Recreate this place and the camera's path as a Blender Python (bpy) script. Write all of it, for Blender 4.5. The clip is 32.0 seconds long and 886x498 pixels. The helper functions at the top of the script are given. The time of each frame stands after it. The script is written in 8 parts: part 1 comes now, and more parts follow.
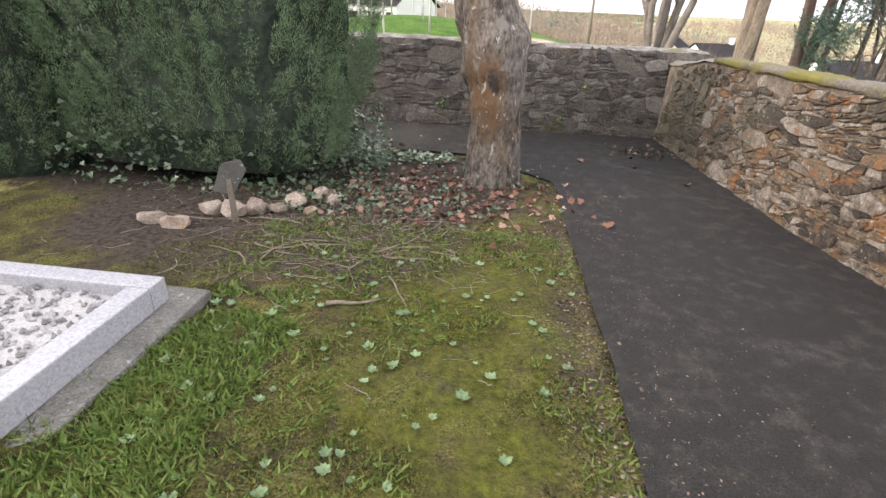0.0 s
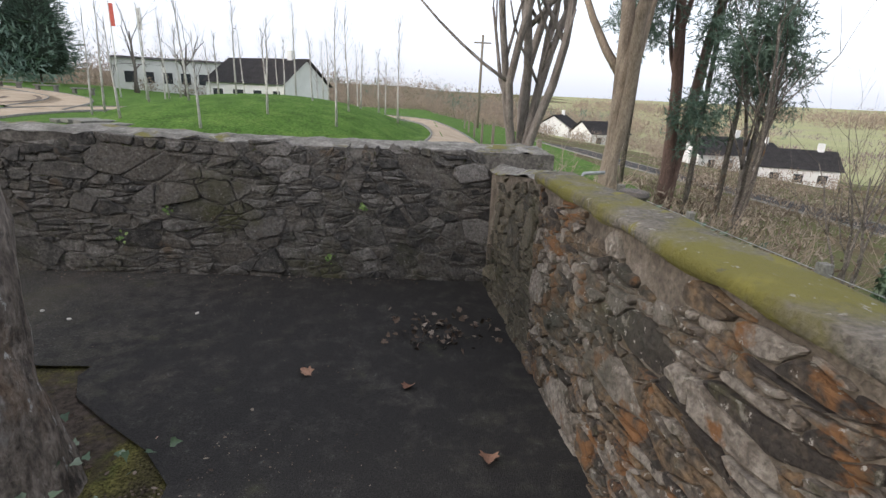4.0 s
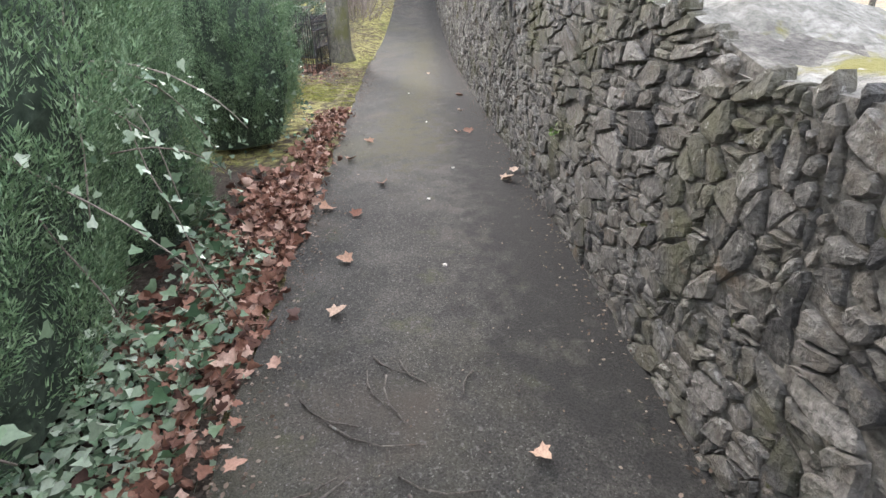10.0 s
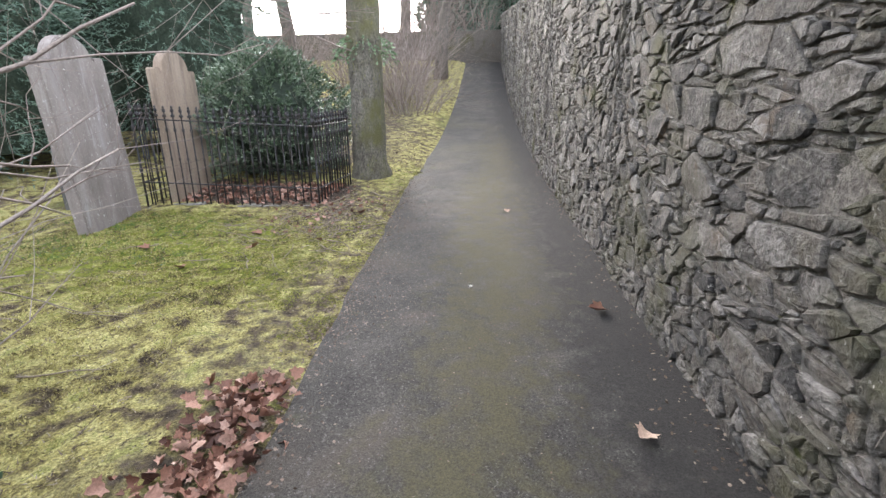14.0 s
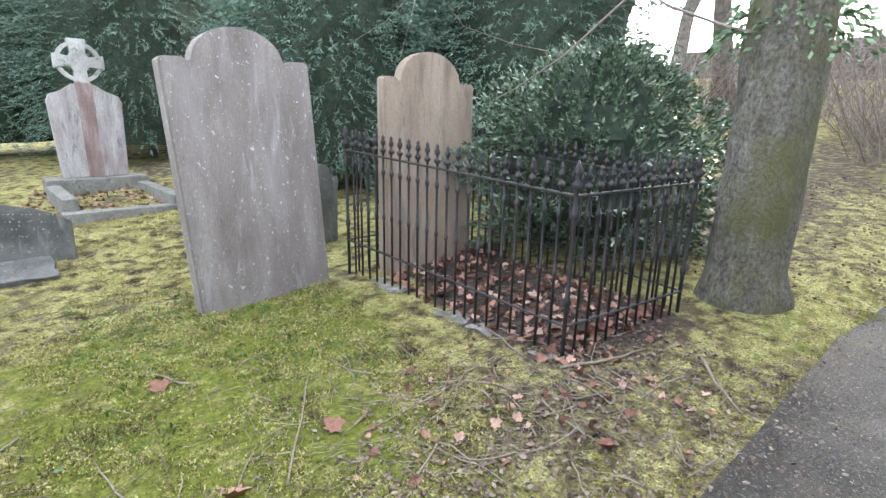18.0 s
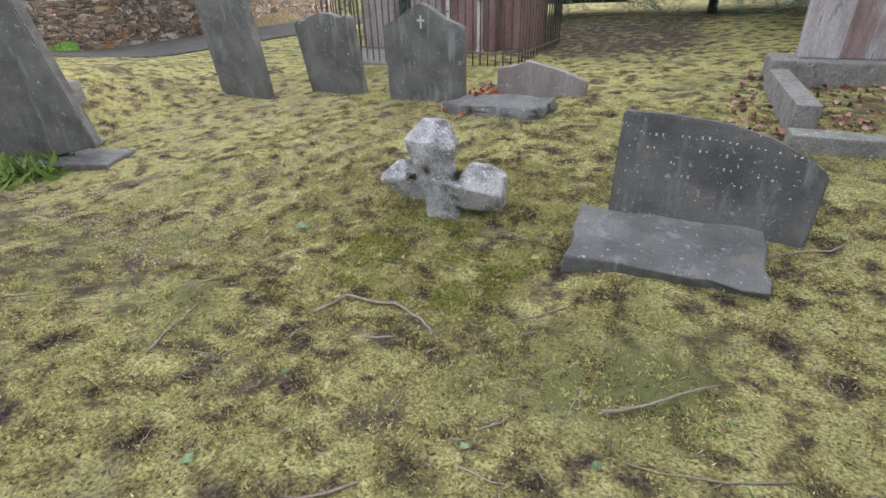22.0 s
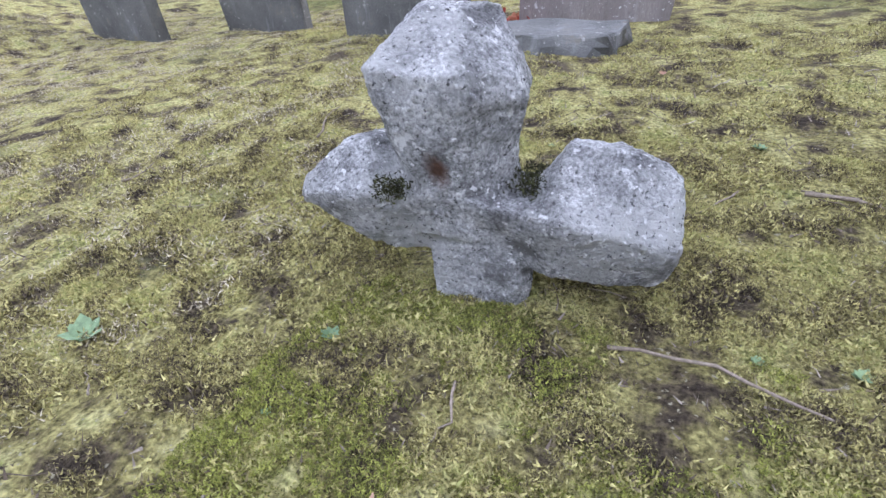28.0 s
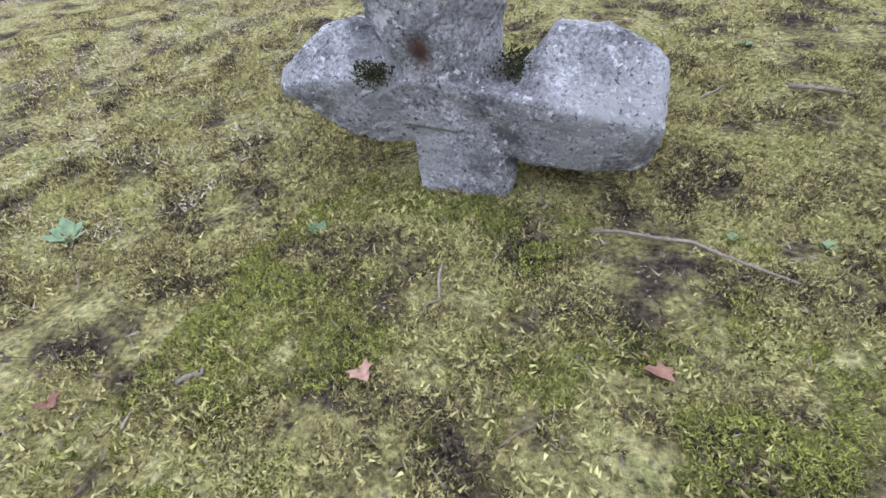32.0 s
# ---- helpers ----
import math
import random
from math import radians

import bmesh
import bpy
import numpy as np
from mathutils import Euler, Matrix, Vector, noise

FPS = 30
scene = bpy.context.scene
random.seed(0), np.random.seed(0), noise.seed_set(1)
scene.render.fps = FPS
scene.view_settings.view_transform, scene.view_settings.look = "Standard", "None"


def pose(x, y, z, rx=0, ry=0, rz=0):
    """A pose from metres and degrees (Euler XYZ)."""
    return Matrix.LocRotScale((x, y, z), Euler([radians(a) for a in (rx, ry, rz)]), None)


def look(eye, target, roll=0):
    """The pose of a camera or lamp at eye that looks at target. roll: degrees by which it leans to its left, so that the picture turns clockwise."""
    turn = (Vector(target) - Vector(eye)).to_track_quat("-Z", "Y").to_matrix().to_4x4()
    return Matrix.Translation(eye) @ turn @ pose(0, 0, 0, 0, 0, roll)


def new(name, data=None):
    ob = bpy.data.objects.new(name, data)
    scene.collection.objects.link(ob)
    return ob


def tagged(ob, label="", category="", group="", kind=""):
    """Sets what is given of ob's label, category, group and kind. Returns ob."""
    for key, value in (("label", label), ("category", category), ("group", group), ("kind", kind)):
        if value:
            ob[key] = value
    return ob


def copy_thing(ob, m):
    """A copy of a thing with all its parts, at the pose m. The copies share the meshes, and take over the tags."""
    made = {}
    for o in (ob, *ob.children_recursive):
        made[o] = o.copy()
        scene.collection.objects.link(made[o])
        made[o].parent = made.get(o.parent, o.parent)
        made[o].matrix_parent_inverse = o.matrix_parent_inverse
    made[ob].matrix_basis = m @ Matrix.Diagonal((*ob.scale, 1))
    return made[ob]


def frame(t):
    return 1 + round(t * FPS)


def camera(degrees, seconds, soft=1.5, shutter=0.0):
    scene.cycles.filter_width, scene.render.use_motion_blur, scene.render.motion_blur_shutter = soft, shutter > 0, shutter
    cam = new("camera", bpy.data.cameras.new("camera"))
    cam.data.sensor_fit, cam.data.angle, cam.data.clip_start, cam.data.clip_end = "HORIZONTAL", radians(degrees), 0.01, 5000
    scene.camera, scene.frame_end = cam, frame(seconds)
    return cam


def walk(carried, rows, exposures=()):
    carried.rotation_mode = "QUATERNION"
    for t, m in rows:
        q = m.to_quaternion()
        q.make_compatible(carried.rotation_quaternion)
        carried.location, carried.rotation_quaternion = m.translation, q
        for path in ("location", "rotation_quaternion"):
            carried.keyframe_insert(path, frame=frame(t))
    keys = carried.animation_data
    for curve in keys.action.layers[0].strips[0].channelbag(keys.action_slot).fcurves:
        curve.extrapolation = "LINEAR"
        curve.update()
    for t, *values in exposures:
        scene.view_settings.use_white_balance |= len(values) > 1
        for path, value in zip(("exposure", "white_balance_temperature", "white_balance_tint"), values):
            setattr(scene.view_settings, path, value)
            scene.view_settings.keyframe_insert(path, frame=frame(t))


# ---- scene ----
cam = camera(84.1, 32.0, soft=1.45)
PATH = [
    (0.0, 0.000, 0.000, 1.624, 64.10, -2.20, 7.10),
    (0.5, 0.379, 0.278, 1.641, 65.90, -2.40, -4.50),
    (1.0, 0.773, 0.574, 1.692, 67.70, -2.50, -10.00),
    (1.5, 1.132, 1.037, 1.759, 69.90, -2.60, -11.50),
    (2.0, 1.505, 1.536, 1.742, 71.60, -2.60, -11.30),
    (2.5, 1.714, 2.136, 1.709, 72.30, -2.70, -10.20),
    (4.5, 1.904, 4.536, 1.692, 72.50, -2.60, 0.50),
    (5.0, 1.859, 5.127, 1.692, 72.40, -2.60, 3.70),
    (5.5, 1.748, 5.693, 1.675, 72.20, -2.60, 7.70),
    (6.0, 1.623, 6.241, 1.692, 72.00, -2.60, 13.50),
    (6.5, 1.384, 6.573, 1.607, 71.80, -2.50, 21.50),
    (7.0, 1.137, 6.820, 1.506, 71.30, -2.30, 32.20),
    (7.5, 0.832, 7.128, 1.404, 69.10, -1.90, 45.40),
    (8.0, 0.380, 7.386, 1.353, 65.10, -1.30, 57.10),
    (8.5, -0.170, 7.600, 1.370, 62.20, -0.60, 66.50),
    (9.0, -0.796, 7.739, 1.370, 61.60, 0.00, 75.50),
    (9.5, -1.448, 7.789, 1.404, 61.80, 0.50, 83.00),
    (10.0, -2.191, 7.898, 1.404, 63.30, 0.80, 87.90),
    (10.5, -2.973, 7.901, 1.455, 65.70, 1.00, 90.90),
    (11.0, -3.761, 7.954, 1.421, 67.50, 1.10, 92.30),
    (11.5, -4.579, 7.970, 1.404, 68.40, 1.10, 93.00),
    (12.0, -5.393, 7.953, 1.387, 69.20, 1.10, 93.50),
    (12.5, -6.208, 7.935, 1.472, 69.80, 1.10, 93.80),
    (13.0, -6.944, 7.824, 1.489, 71.20, 1.10, 94.20),
    (13.5, -7.718, 7.742, 1.438, 71.80, 1.00, 94.40),
    (15.5, -10.601, 7.579, 1.237, 76.40, -0.80, 99.22),
    (16.0, -11.253, 7.538, 1.330, 76.60, -0.80, 103.12),
    (16.5, -11.876, 7.439, 1.402, 77.00, -0.80, 110.62),
    (17.0, -12.379, 7.443, 1.433, 77.40, -0.80, 119.82),
    (17.5, -12.785, 7.368, 1.433, 77.10, -1.00, 130.42),
    (18.0, -13.161, 7.099, 1.423, 75.10, -1.10, 142.02),
    (18.5, -13.433, 6.638, 1.361, 71.80, -0.80, 153.82),
    (19.0, -13.592, 6.058, 1.392, 69.10, -0.40, 166.12),
    (19.5, -13.600, 5.513, 1.433, 67.70, 0.30, 177.12),
    (20.0, -13.540, 4.936, 1.454, 66.40, 0.60, 186.22),
    (20.5, -13.350, 4.464, 1.413, 64.40, 0.90, 194.02),
    (21.0, -13.119, 3.999, 1.371, 62.30, 1.20, 200.12),
    (21.5, -12.872, 3.494, 1.309, 61.00, 1.30, 205.32),
    (22.0, -12.530, 3.056, 1.258, 60.30, 1.50, 208.82),
    (22.5, -12.200, 2.690, 1.227, 59.70, 1.50, 210.32),
    (23.0, -11.926, 2.347, 1.206, 59.30, 1.40, 210.92),
    (23.5, -11.636, 2.037, 1.154, 59.00, 1.50, 211.12),
    (24.0, -11.412, 1.748, 1.041, 57.50, 1.50, 211.52),
    (24.5, -11.253, 1.533, 0.979, 55.80, 1.60, 211.02),
    (26.5, -11.051, 0.989, 0.452, 53.10, 1.50, 207.62),
    (27.0, -11.069, 0.966, 0.400, 54.90, 1.40, 206.72),
    (27.5, -11.120, 0.958, 0.379, 56.40, 1.40, 205.92),
    (28.0, -11.140, 0.954, 0.390, 56.90, 1.40, 205.42),
    (28.5, -11.128, 0.946, 0.379, 57.50, 1.40, 204.72),
    (29.0, -11.108, 0.949, 0.379, 57.80, 1.40, 204.32),
    (29.5, -11.077, 0.954, 0.348, 57.90, 1.40, 204.12),
    (30.0, -11.063, 0.998, 0.353, 57.70, 1.40, 204.12),
    (30.5, -11.117, 1.010, 0.322, 56.00, 1.50, 203.02),
    (31.0, -11.143, 1.038, 0.301, 52.90, 1.40, 203.02),
    (31.5, -11.144, 1.048, 0.301, 51.10, 1.40, 203.22),
    (32.0, -11.173, 1.033, 0.291, 49.70, 1.40, 203.32),
]

walk(cam, [(t, pose(*p)) for t, *p in PATH],
     exposures=[(0, 0.85, 6900, 17), (1.0, 0.8, 6600, 16), (2.0, -0.1, 6500, 14), (5.0, -0.15, 6400, 13), (7.0, -0.1, 6300, 13), (8.0, 0.35, 6350, 10), (9.0, 1.15, 6350, 9), (11.0, 1.62, 6550, 14), (12.5, 1.5, 6450, 14), (15.5, 1.45, 6300, 11), (16.0, 1.45, 6250, 11),
                (18.0, 1.68, 6150, 9), (19.0, 1.72, 6200, 11), (20.0, 1.45, 6250, 12), (21.0, 1.12, 6300, 13), (22.0, 0.95, 6350, 14), (23.0, 0.95, 6150, 15), (24.0, 1.1, 6250, 16), (26.5, 1.3, 5700, 20), (32.0, 1.22, 5750, 20)])

# ---- world and sun: pale overcast winter light, low sun beyond the trees at the path's end ----
SUN_YAW, SUN_UP = 112.0, 20.0
world = bpy.data.worlds.new("world")
scene.world = world
world.use_nodes = True
wn, wl = world.node_tree.nodes, world.node_tree.links
sky = wn.new("ShaderNodeTexSky")
sky.sky_type, sky.sun_disc = 'NISHITA', False
sky.sun_elevation, sky.sun_rotation = radians(SUN_UP), radians(-SUN_YAW)
sky.air_density, sky.dust_density, sky.ozone_density = 1.0, 4.0, 1.0
pale = wn.new("ShaderNodeHueSaturation")
pale.inputs["Saturation"].default_value = 0.35
wl.new(sky.outputs[0], pale.inputs["Color"])
cloud = wn.new("ShaderNodeMix")
cloud.data_type, cloud.blend_type = 'RGBA', 'ADD'
cloud.inputs["Factor"].default_value = 1.0
cloud.inputs["B"].default_value = (6.2, 6.6, 7.3, 1.0)
wl.new(pale.outputs[0], cloud.inputs["A"])
wl.new(cloud.outputs["Result"], wn["Background"].inputs["Color"])
wn["Background"].inputs["Strength"].default_value = 0.14
sun = new("sun", bpy.data.lights.new("sun", 'SUN'))
sun.data.energy, sun.data.angle, sun.data.color = 1.5, radians(14), (1.0, 0.93, 0.84)
a, e = radians(SUN_YAW), radians(SUN_UP)
sun.matrix_world = look((-math.sin(a) * math.cos(e) * 60, math.cos(a) * math.cos(e) * 60, math.sin(e) * 60), (0, 0, 0))

# ---- materials ----


def lin(c):
    return (*c, 1.0)


def mat(name, cols, scale=3.0, detail=6.0, rough=0.9, bump=0.3, bump_scale=60.0, spread=(0.3, 0.7), vary="", vary_amt=0.35,
        fine=0.35, metal=0.0, spots=None, spot_scale=8.0, spot_at=0.62, coat=0.0, stretch=None, bump_dist=0.02, pos=True, spec=0.35, bare=None, lush=None, grit=False):
    """Noise-mixed colours at two scales, spots (lichen, moss), bump; vary: 'object' or 'island' shifts hue and value piece by piece."""
    m = bpy.data.materials.new(name)
    m.use_nodes = True
    n, l = m.node_tree.nodes, m.node_tree.links
    b = n["Principled BSDF"]
    b.inputs["Roughness"].default_value, b.inputs["Metallic"].default_value = rough, metal
    b.inputs["Specular IOR Level"].default_value = spec
    b.inputs["Coat Weight"].default_value = coat
    geo = n.new("ShaderNodeNewGeometry")
    tc = n.new("ShaderNodeTexCoord")
    src = geo.outputs["Position"] if pos else tc.outputs["Object"]
    if stretch:
        mp = n.new("ShaderNodeMapping")
        mp.inputs["Scale"].default_value = stretch
        l.new(src, mp.inputs["Vector"])
        src = mp.outputs[0]

    def tex(s, d=detail, drawn=None):
        t = n.new("ShaderNodeTexNoise")
        t.inputs["Scale"].default_value, t.inputs["Detail"].default_value, t.inputs["Roughness"].default_value = s, d, 0.62
        way = src
        if drawn:
            pull = n.new("ShaderNodeMapping")
            pull.inputs["Scale"].default_value = drawn
            l.new(geo.outputs["Position"], pull.inputs["Vector"])
            way = pull.outputs[0]
        l.new(way, t.inputs["Vector"])
        return t.outputs["Fac"]

    ramp = n.new("ShaderNodeValToRGB")
    els = ramp.color_ramp.elements
    lo, hi = spread
    while len(els) < len(cols):
        els.new(0.5)
    for i, c in enumerate(cols):
        els[i].position = lo + (hi - lo) * i / max(1, len(cols) - 1)
        els[i].color = lin(c)
    base = tex(scale)
    if vary:
        rnd = n.new("ShaderNodeObjectInfo").outputs["Random"] if vary == "object" else geo.outputs["Random Per Island"]
        mx = n.new("ShaderNodeMix")
        mx.inputs["Factor"].default_value = vary_amt
        l.new(base, mx.inputs["A"])
        l.new(rnd, mx.inputs["B"])
        base = mx.outputs["Result"]
    l.new(base, ramp.inputs["Fac"])
    col = ramp.outputs["Color"]
    f2 = tex(bump_scale, 7.0)
    hsv = n.new("ShaderNodeHueSaturation")
    rg = n.new("ShaderNodeMapRange")
    rg.inputs["From Min"].default_value, rg.inputs["From Max"].default_value = 0.3, 0.7
    rg.inputs["To Min"].default_value, rg.inputs["To Max"].default_value = 1 - fine, 1 + fine
    l.new(f2, rg.inputs["Value"])
    l.new(rg.outputs[0], hsv.inputs["Value"])
    l.new(col, hsv.inputs["Color"])
    col = hsv.outputs["Color"]
    for sc, at, width, c, *drawn in spots or ():
        sp = n.new("ShaderNodeMapRange")
        sp.inputs["From Min"].default_value, sp.inputs["From Max"].default_value = at, at + width
        l.new(tex(sc, 7.0, drawn[0] if drawn else None), sp.inputs["Value"])
        mx = n.new("ShaderNodeMix")
        mx.data_type = 'RGBA'
        l.new(sp.outputs[0], mx.inputs["Factor"])
        l.new(col, mx.inputs["A"])
        mx.inputs["B"].default_value = lin(c)
        col = mx.outputs["Result"]
    for mask, bare in (("lush", lush), ("bare", bare)):
        if not bare:
            continue
        at = n.new("ShaderNodeAttribute")
        at.attribute_name = mask
        ad = n.new("ShaderNodeMath")
        ad.operation = 'ADD'
        l.new(at.outputs["Fac"], ad.inputs[0])
        l.new(tex(7.0, 8.0), ad.inputs[1])
        sp = n.new("ShaderNodeMapRange")
        sp.inputs["From Min"].default_value, sp.inputs["From Max"].default_value = 0.80, 1.05
        l.new(ad.outputs[0], sp.inputs["Value"])
        br = n.new("ShaderNodeValToRGB")
        br.color_ramp.elements[0].position, br.color_ramp.elements[1].position = 0.3, 0.72
        br.color_ramp.elements[0].color, br.color_ramp.elements[1].color = lin(bare[0]), lin(bare[1])
        l.new(f2 if grit else tex(22.0, 8.0), br.inputs["Fac"])
        mx = n.new("ShaderNodeMix")
        mx.data_type = 'RGBA'
        l.new(sp.outputs[0], mx.inputs["Factor"])
        l.new(col, mx.inputs["A"])
        l.new(br.outputs[0], mx.inputs["B"])
        col = mx.outputs["Result"]
    l.new(col, b.inputs["Base Color"])
    if bump:
        bp = n.new("ShaderNodeBump")
        bp.inputs["Strength"].default_value, bp.inputs["Distance"].default_value = bump, bump_dist
        l.new(f2, bp.inputs["Height"])
        l.new(bp.outputs[0], b.inputs["Normal"])
    return m


M_ASPHALT = mat("asphalt", [(0.029, 0.026, 0.0235), (0.046, 0.042, 0.037), (0.076, 0.069, 0.060)], 2.2, detail=10, rough=0.85, bump=1.0, bump_scale=110, fine=0.9, spread=(0.30, 0.70), bump_dist=0.012,
                grit=True, lush=((0.008, 0.0075, 0.007), (0.043, 0.039, 0.036)), bare=((0.034, 0.030, 0.017), (0.098, 0.088, 0.046)),
                spots=[(0.5, 0.50, 0.30, (0.080, 0.074, 0.046)), (3.0, 0.58, 0.22, (0.078, 0.080, 0.036)), (1.1, 0.54, 0.2, (0.062, 0.050, 0.040)), (38.0, 0.58, 0.07, (0.105, 0.099, 0.090)), (90.0, 0.62, 0.05, (0.20, 0.19, 0.175))])
SOIL = ((0.035, 0.028, 0.022), (0.15, 0.12, 0.10))
MOSS_COLOURS = [(0.052, 0.040, 0.030), (0.125, 0.100, 0.062), (0.235, 0.205, 0.085), (0.375, 0.335, 0.130), (0.46, 0.42, 0.185), (0.30, 0.30, 0.105)]
M_MOSS = mat("moss_ground", MOSS_COLOURS, 5.0, detail=12, rough=1.0, bump=1.0,
             bump_scale=65, fine=0.8, spread=(0.34, 0.64), bump_dist=0.05, spec=0.1, bare=SOIL, lush=((0.08, 0.095, 0.02), (0.28, 0.305, 0.055)),
             spots=[(0.5, 0.56, 0.12, (0.19, 0.20, 0.075)), (1.1, 0.57, 0.10, (0.14, 0.112, 0.075)), (9.0, 0.64, 0.06, (0.085, 0.066, 0.042)), (24.0, 0.60, 0.08, (0.060, 0.048, 0.032)), (50.0, 0.62, 0.05, (0.44, 0.40, 0.28))])
M_LAWN = mat("lawn_moss", [(0.050, 0.040, 0.028), (0.085, 0.075, 0.034), (0.155, 0.14, 0.048), (0.105, 0.125, 0.036)], 2.2, detail=12, rough=1.0, bump=1.0, bump_scale=65, fine=0.95,
             spread=(0.33, 0.66), spec=0.1, bump_dist=0.035, bare=SOIL, lush=((0.05, 0.06, 0.016), (0.18, 0.185, 0.036)), spots=[(2.4, 0.53, 0.12, (0.085, 0.066, 0.045)), (12.0, 0.58, 0.10, (0.07, 0.055, 0.04)), (40.0, 0.63, 0.08, (0.24, 0.2, 0.15))])
M_SOIL = mat("soil", [(0.03, 0.022, 0.015), (0.07, 0.05, 0.034), (0.11, 0.085, 0.06)], 3.0, rough=1.0, bump=1.0, bump_scale=70, fine=0.5, spec=0.1)
M_GRASS = mat("park_grass", [(0.050, 0.098, 0.020), (0.080, 0.158, 0.030), (0.120, 0.200, 0.045)], 1.1, detail=10, rough=1.0, bump=1.0, bump_scale=14, fine=0.6, bump_dist=0.06, spec=0.1)
M_ROUGH = mat("rough_land", [(0.075, 0.055, 0.032), (0.12, 0.095, 0.055), (0.10, 0.11, 0.04), (0.16, 0.13, 0.08)], 0.25, rough=1.0, bump=0.6, bump_scale=8, spec=0.1,
              spread=(0.35, 0.65))
# Paled and desaturated: distance haze is put into the field's colours.
M_FIELD = mat("far_field", [(0.26, 0.27, 0.14), (0.33, 0.335, 0.18), (0.29, 0.265, 0.18)], 0.02, rough=1.0, bump=0, spec=0.05)
M_SAND = mat("sandy_gravel", [(0.30, 0.235, 0.16), (0.38, 0.30, 0.21), (0.44, 0.36, 0.27)], 0.8, rough=0.95, bump=0.4, bump_scale=90, fine=0.25)
M_SET = mat("dark_setts", [(0.10, 0.075, 0.055), (0.16, 0.12, 0.09)], 3, rough=0.9)
STONE_COLD = [(0.040, 0.038, 0.037), (0.080, 0.075, 0.069), (0.125, 0.116, 0.106), (0.100, 0.088, 0.074), (0.145, 0.134, 0.122), (0.20, 0.187, 0.172)]
STONE_WARM = [(0.055, 0.046, 0.039), (0.10, 0.080, 0.060), (0.16, 0.115, 0.075), (0.20, 0.130, 0.072), (0.13, 0.108, 0.088), (0.19, 0.160, 0.130), (0.28, 0.245, 0.205)]
COLD_SPOTS = [(1.3, 0.52, 0.16, (0.072, 0.070, 0.036)), (3.4, 0.61, 0.08, (0.12, 0.092, 0.066)), (9.0, 0.60, 0.06, (0.13, 0.118, 0.10)), (8.0, 0.66, 0.04, (0.04, 0.037, 0.034)), (26.0, 0.64, 0.03, (0.27, 0.26, 0.24))]
WARM_SPOTS = [(3.4, 0.56, 0.06, (0.23, 0.115, 0.050)), (0.8, 0.54, 0.14, (0.075, 0.073, 0.055)), (5.0, 0.60, 0.08, (0.085, 0.078, 0.045)), (10.0, 0.62, 0.05, (0.25, 0.23, 0.19)), (7.0, 0.66, 0.04, (0.05, 0.043, 0.036)), (22.0, 0.63, 0.03, (0.42, 0.39, 0.34))]
M_COLD = mat("slate_rubble", STONE_COLD, 11, detail=9, bump=1.0, bump_scale=38, bump_dist=0.03, fine=0.5, vary="object", vary_amt=0.42, spread=(0.28, 0.72), spots=COLD_SPOTS, rough=0.85)
M_COLD_FAR = mat("slate_rubble_joined", STONE_COLD, 11, detail=9, bump=1.0, bump_scale=38, bump_dist=0.03, fine=0.5, vary="island", vary_amt=0.42, spread=(0.28, 0.72), spots=COLD_SPOTS, rough=0.85)
M_WARM = mat("brown_rubble", STONE_WARM, 11, detail=9, bump=1.0, bump_scale=38, bump_dist=0.03, fine=0.5, vary="object", vary_amt=0.5, spread=(0.32, 0.68), spots=WARM_SPOTS, rough=0.9)
M_WARM_FAR = mat("brown_rubble_joined", STONE_WARM, 11, detail=9, bump=1.0, bump_scale=38, bump_dist=0.03, fine=0.5, vary="island", vary_amt=0.5, spread=(0.32, 0.68), spots=WARM_SPOTS, rough=0.9)
M_OLIVE = mat("olive_rubble", [(0.050, 0.045, 0.034), (0.090, 0.080, 0.058), (0.13, 0.112, 0.080), (0.17, 0.145, 0.105)], 11, detail=9, bump=1.0, bump_scale=38, bump_dist=0.03, fine=0.5, vary="island", vary_amt=0.4, spread=(0.3, 0.7), spots=COLD_SPOTS, rough=0.9)
M_MORTAR = mat("old_mortar", [(0.060, 0.055, 0.049), (0.13, 0.118, 0.104), (0.22, 0.203, 0.18)], 5, bump=1.0, bump_scale=40, spots=[(6, 0.62, 0.06, (0.06, 0.065, 0.02))])
M_LIME = mat("lime_mortar", [(0.09, 0.074, 0.056), (0.17, 0.142, 0.112), (0.27, 0.232, 0.19)], 6, bump=1.0, bump_scale=40)
M_CAP = mat("weathered_cap", [(0.09, 0.085, 0.075), (0.18, 0.17, 0.15), (0.30, 0.285, 0.26)], 7, bump=0.8, bump_scale=35,
            spots=[(2.0, 0.55, 0.07, (0.15, 0.135, 0.038)), (14, 0.62, 0.05, (0.28, 0.27, 0.24))])
M_COPING = mat("mossy_coping", [(0.10, 0.088, 0.07), (0.155, 0.138, 0.112), (0.20, 0.18, 0.15)], 3, detail=9, bump=1.0, bump_scale=50, fine=0.5,
               spots=[(0.9, 0.50, 0.08, (0.17, 0.155, 0.04)), (4.0, 0.56, 0.06, (0.21, 0.19, 0.045)), (7, 0.60, 0.08, (0.11, 0.10, 0.075)), (18, 0.63, 0.05, (0.33, 0.31, 0.27))])
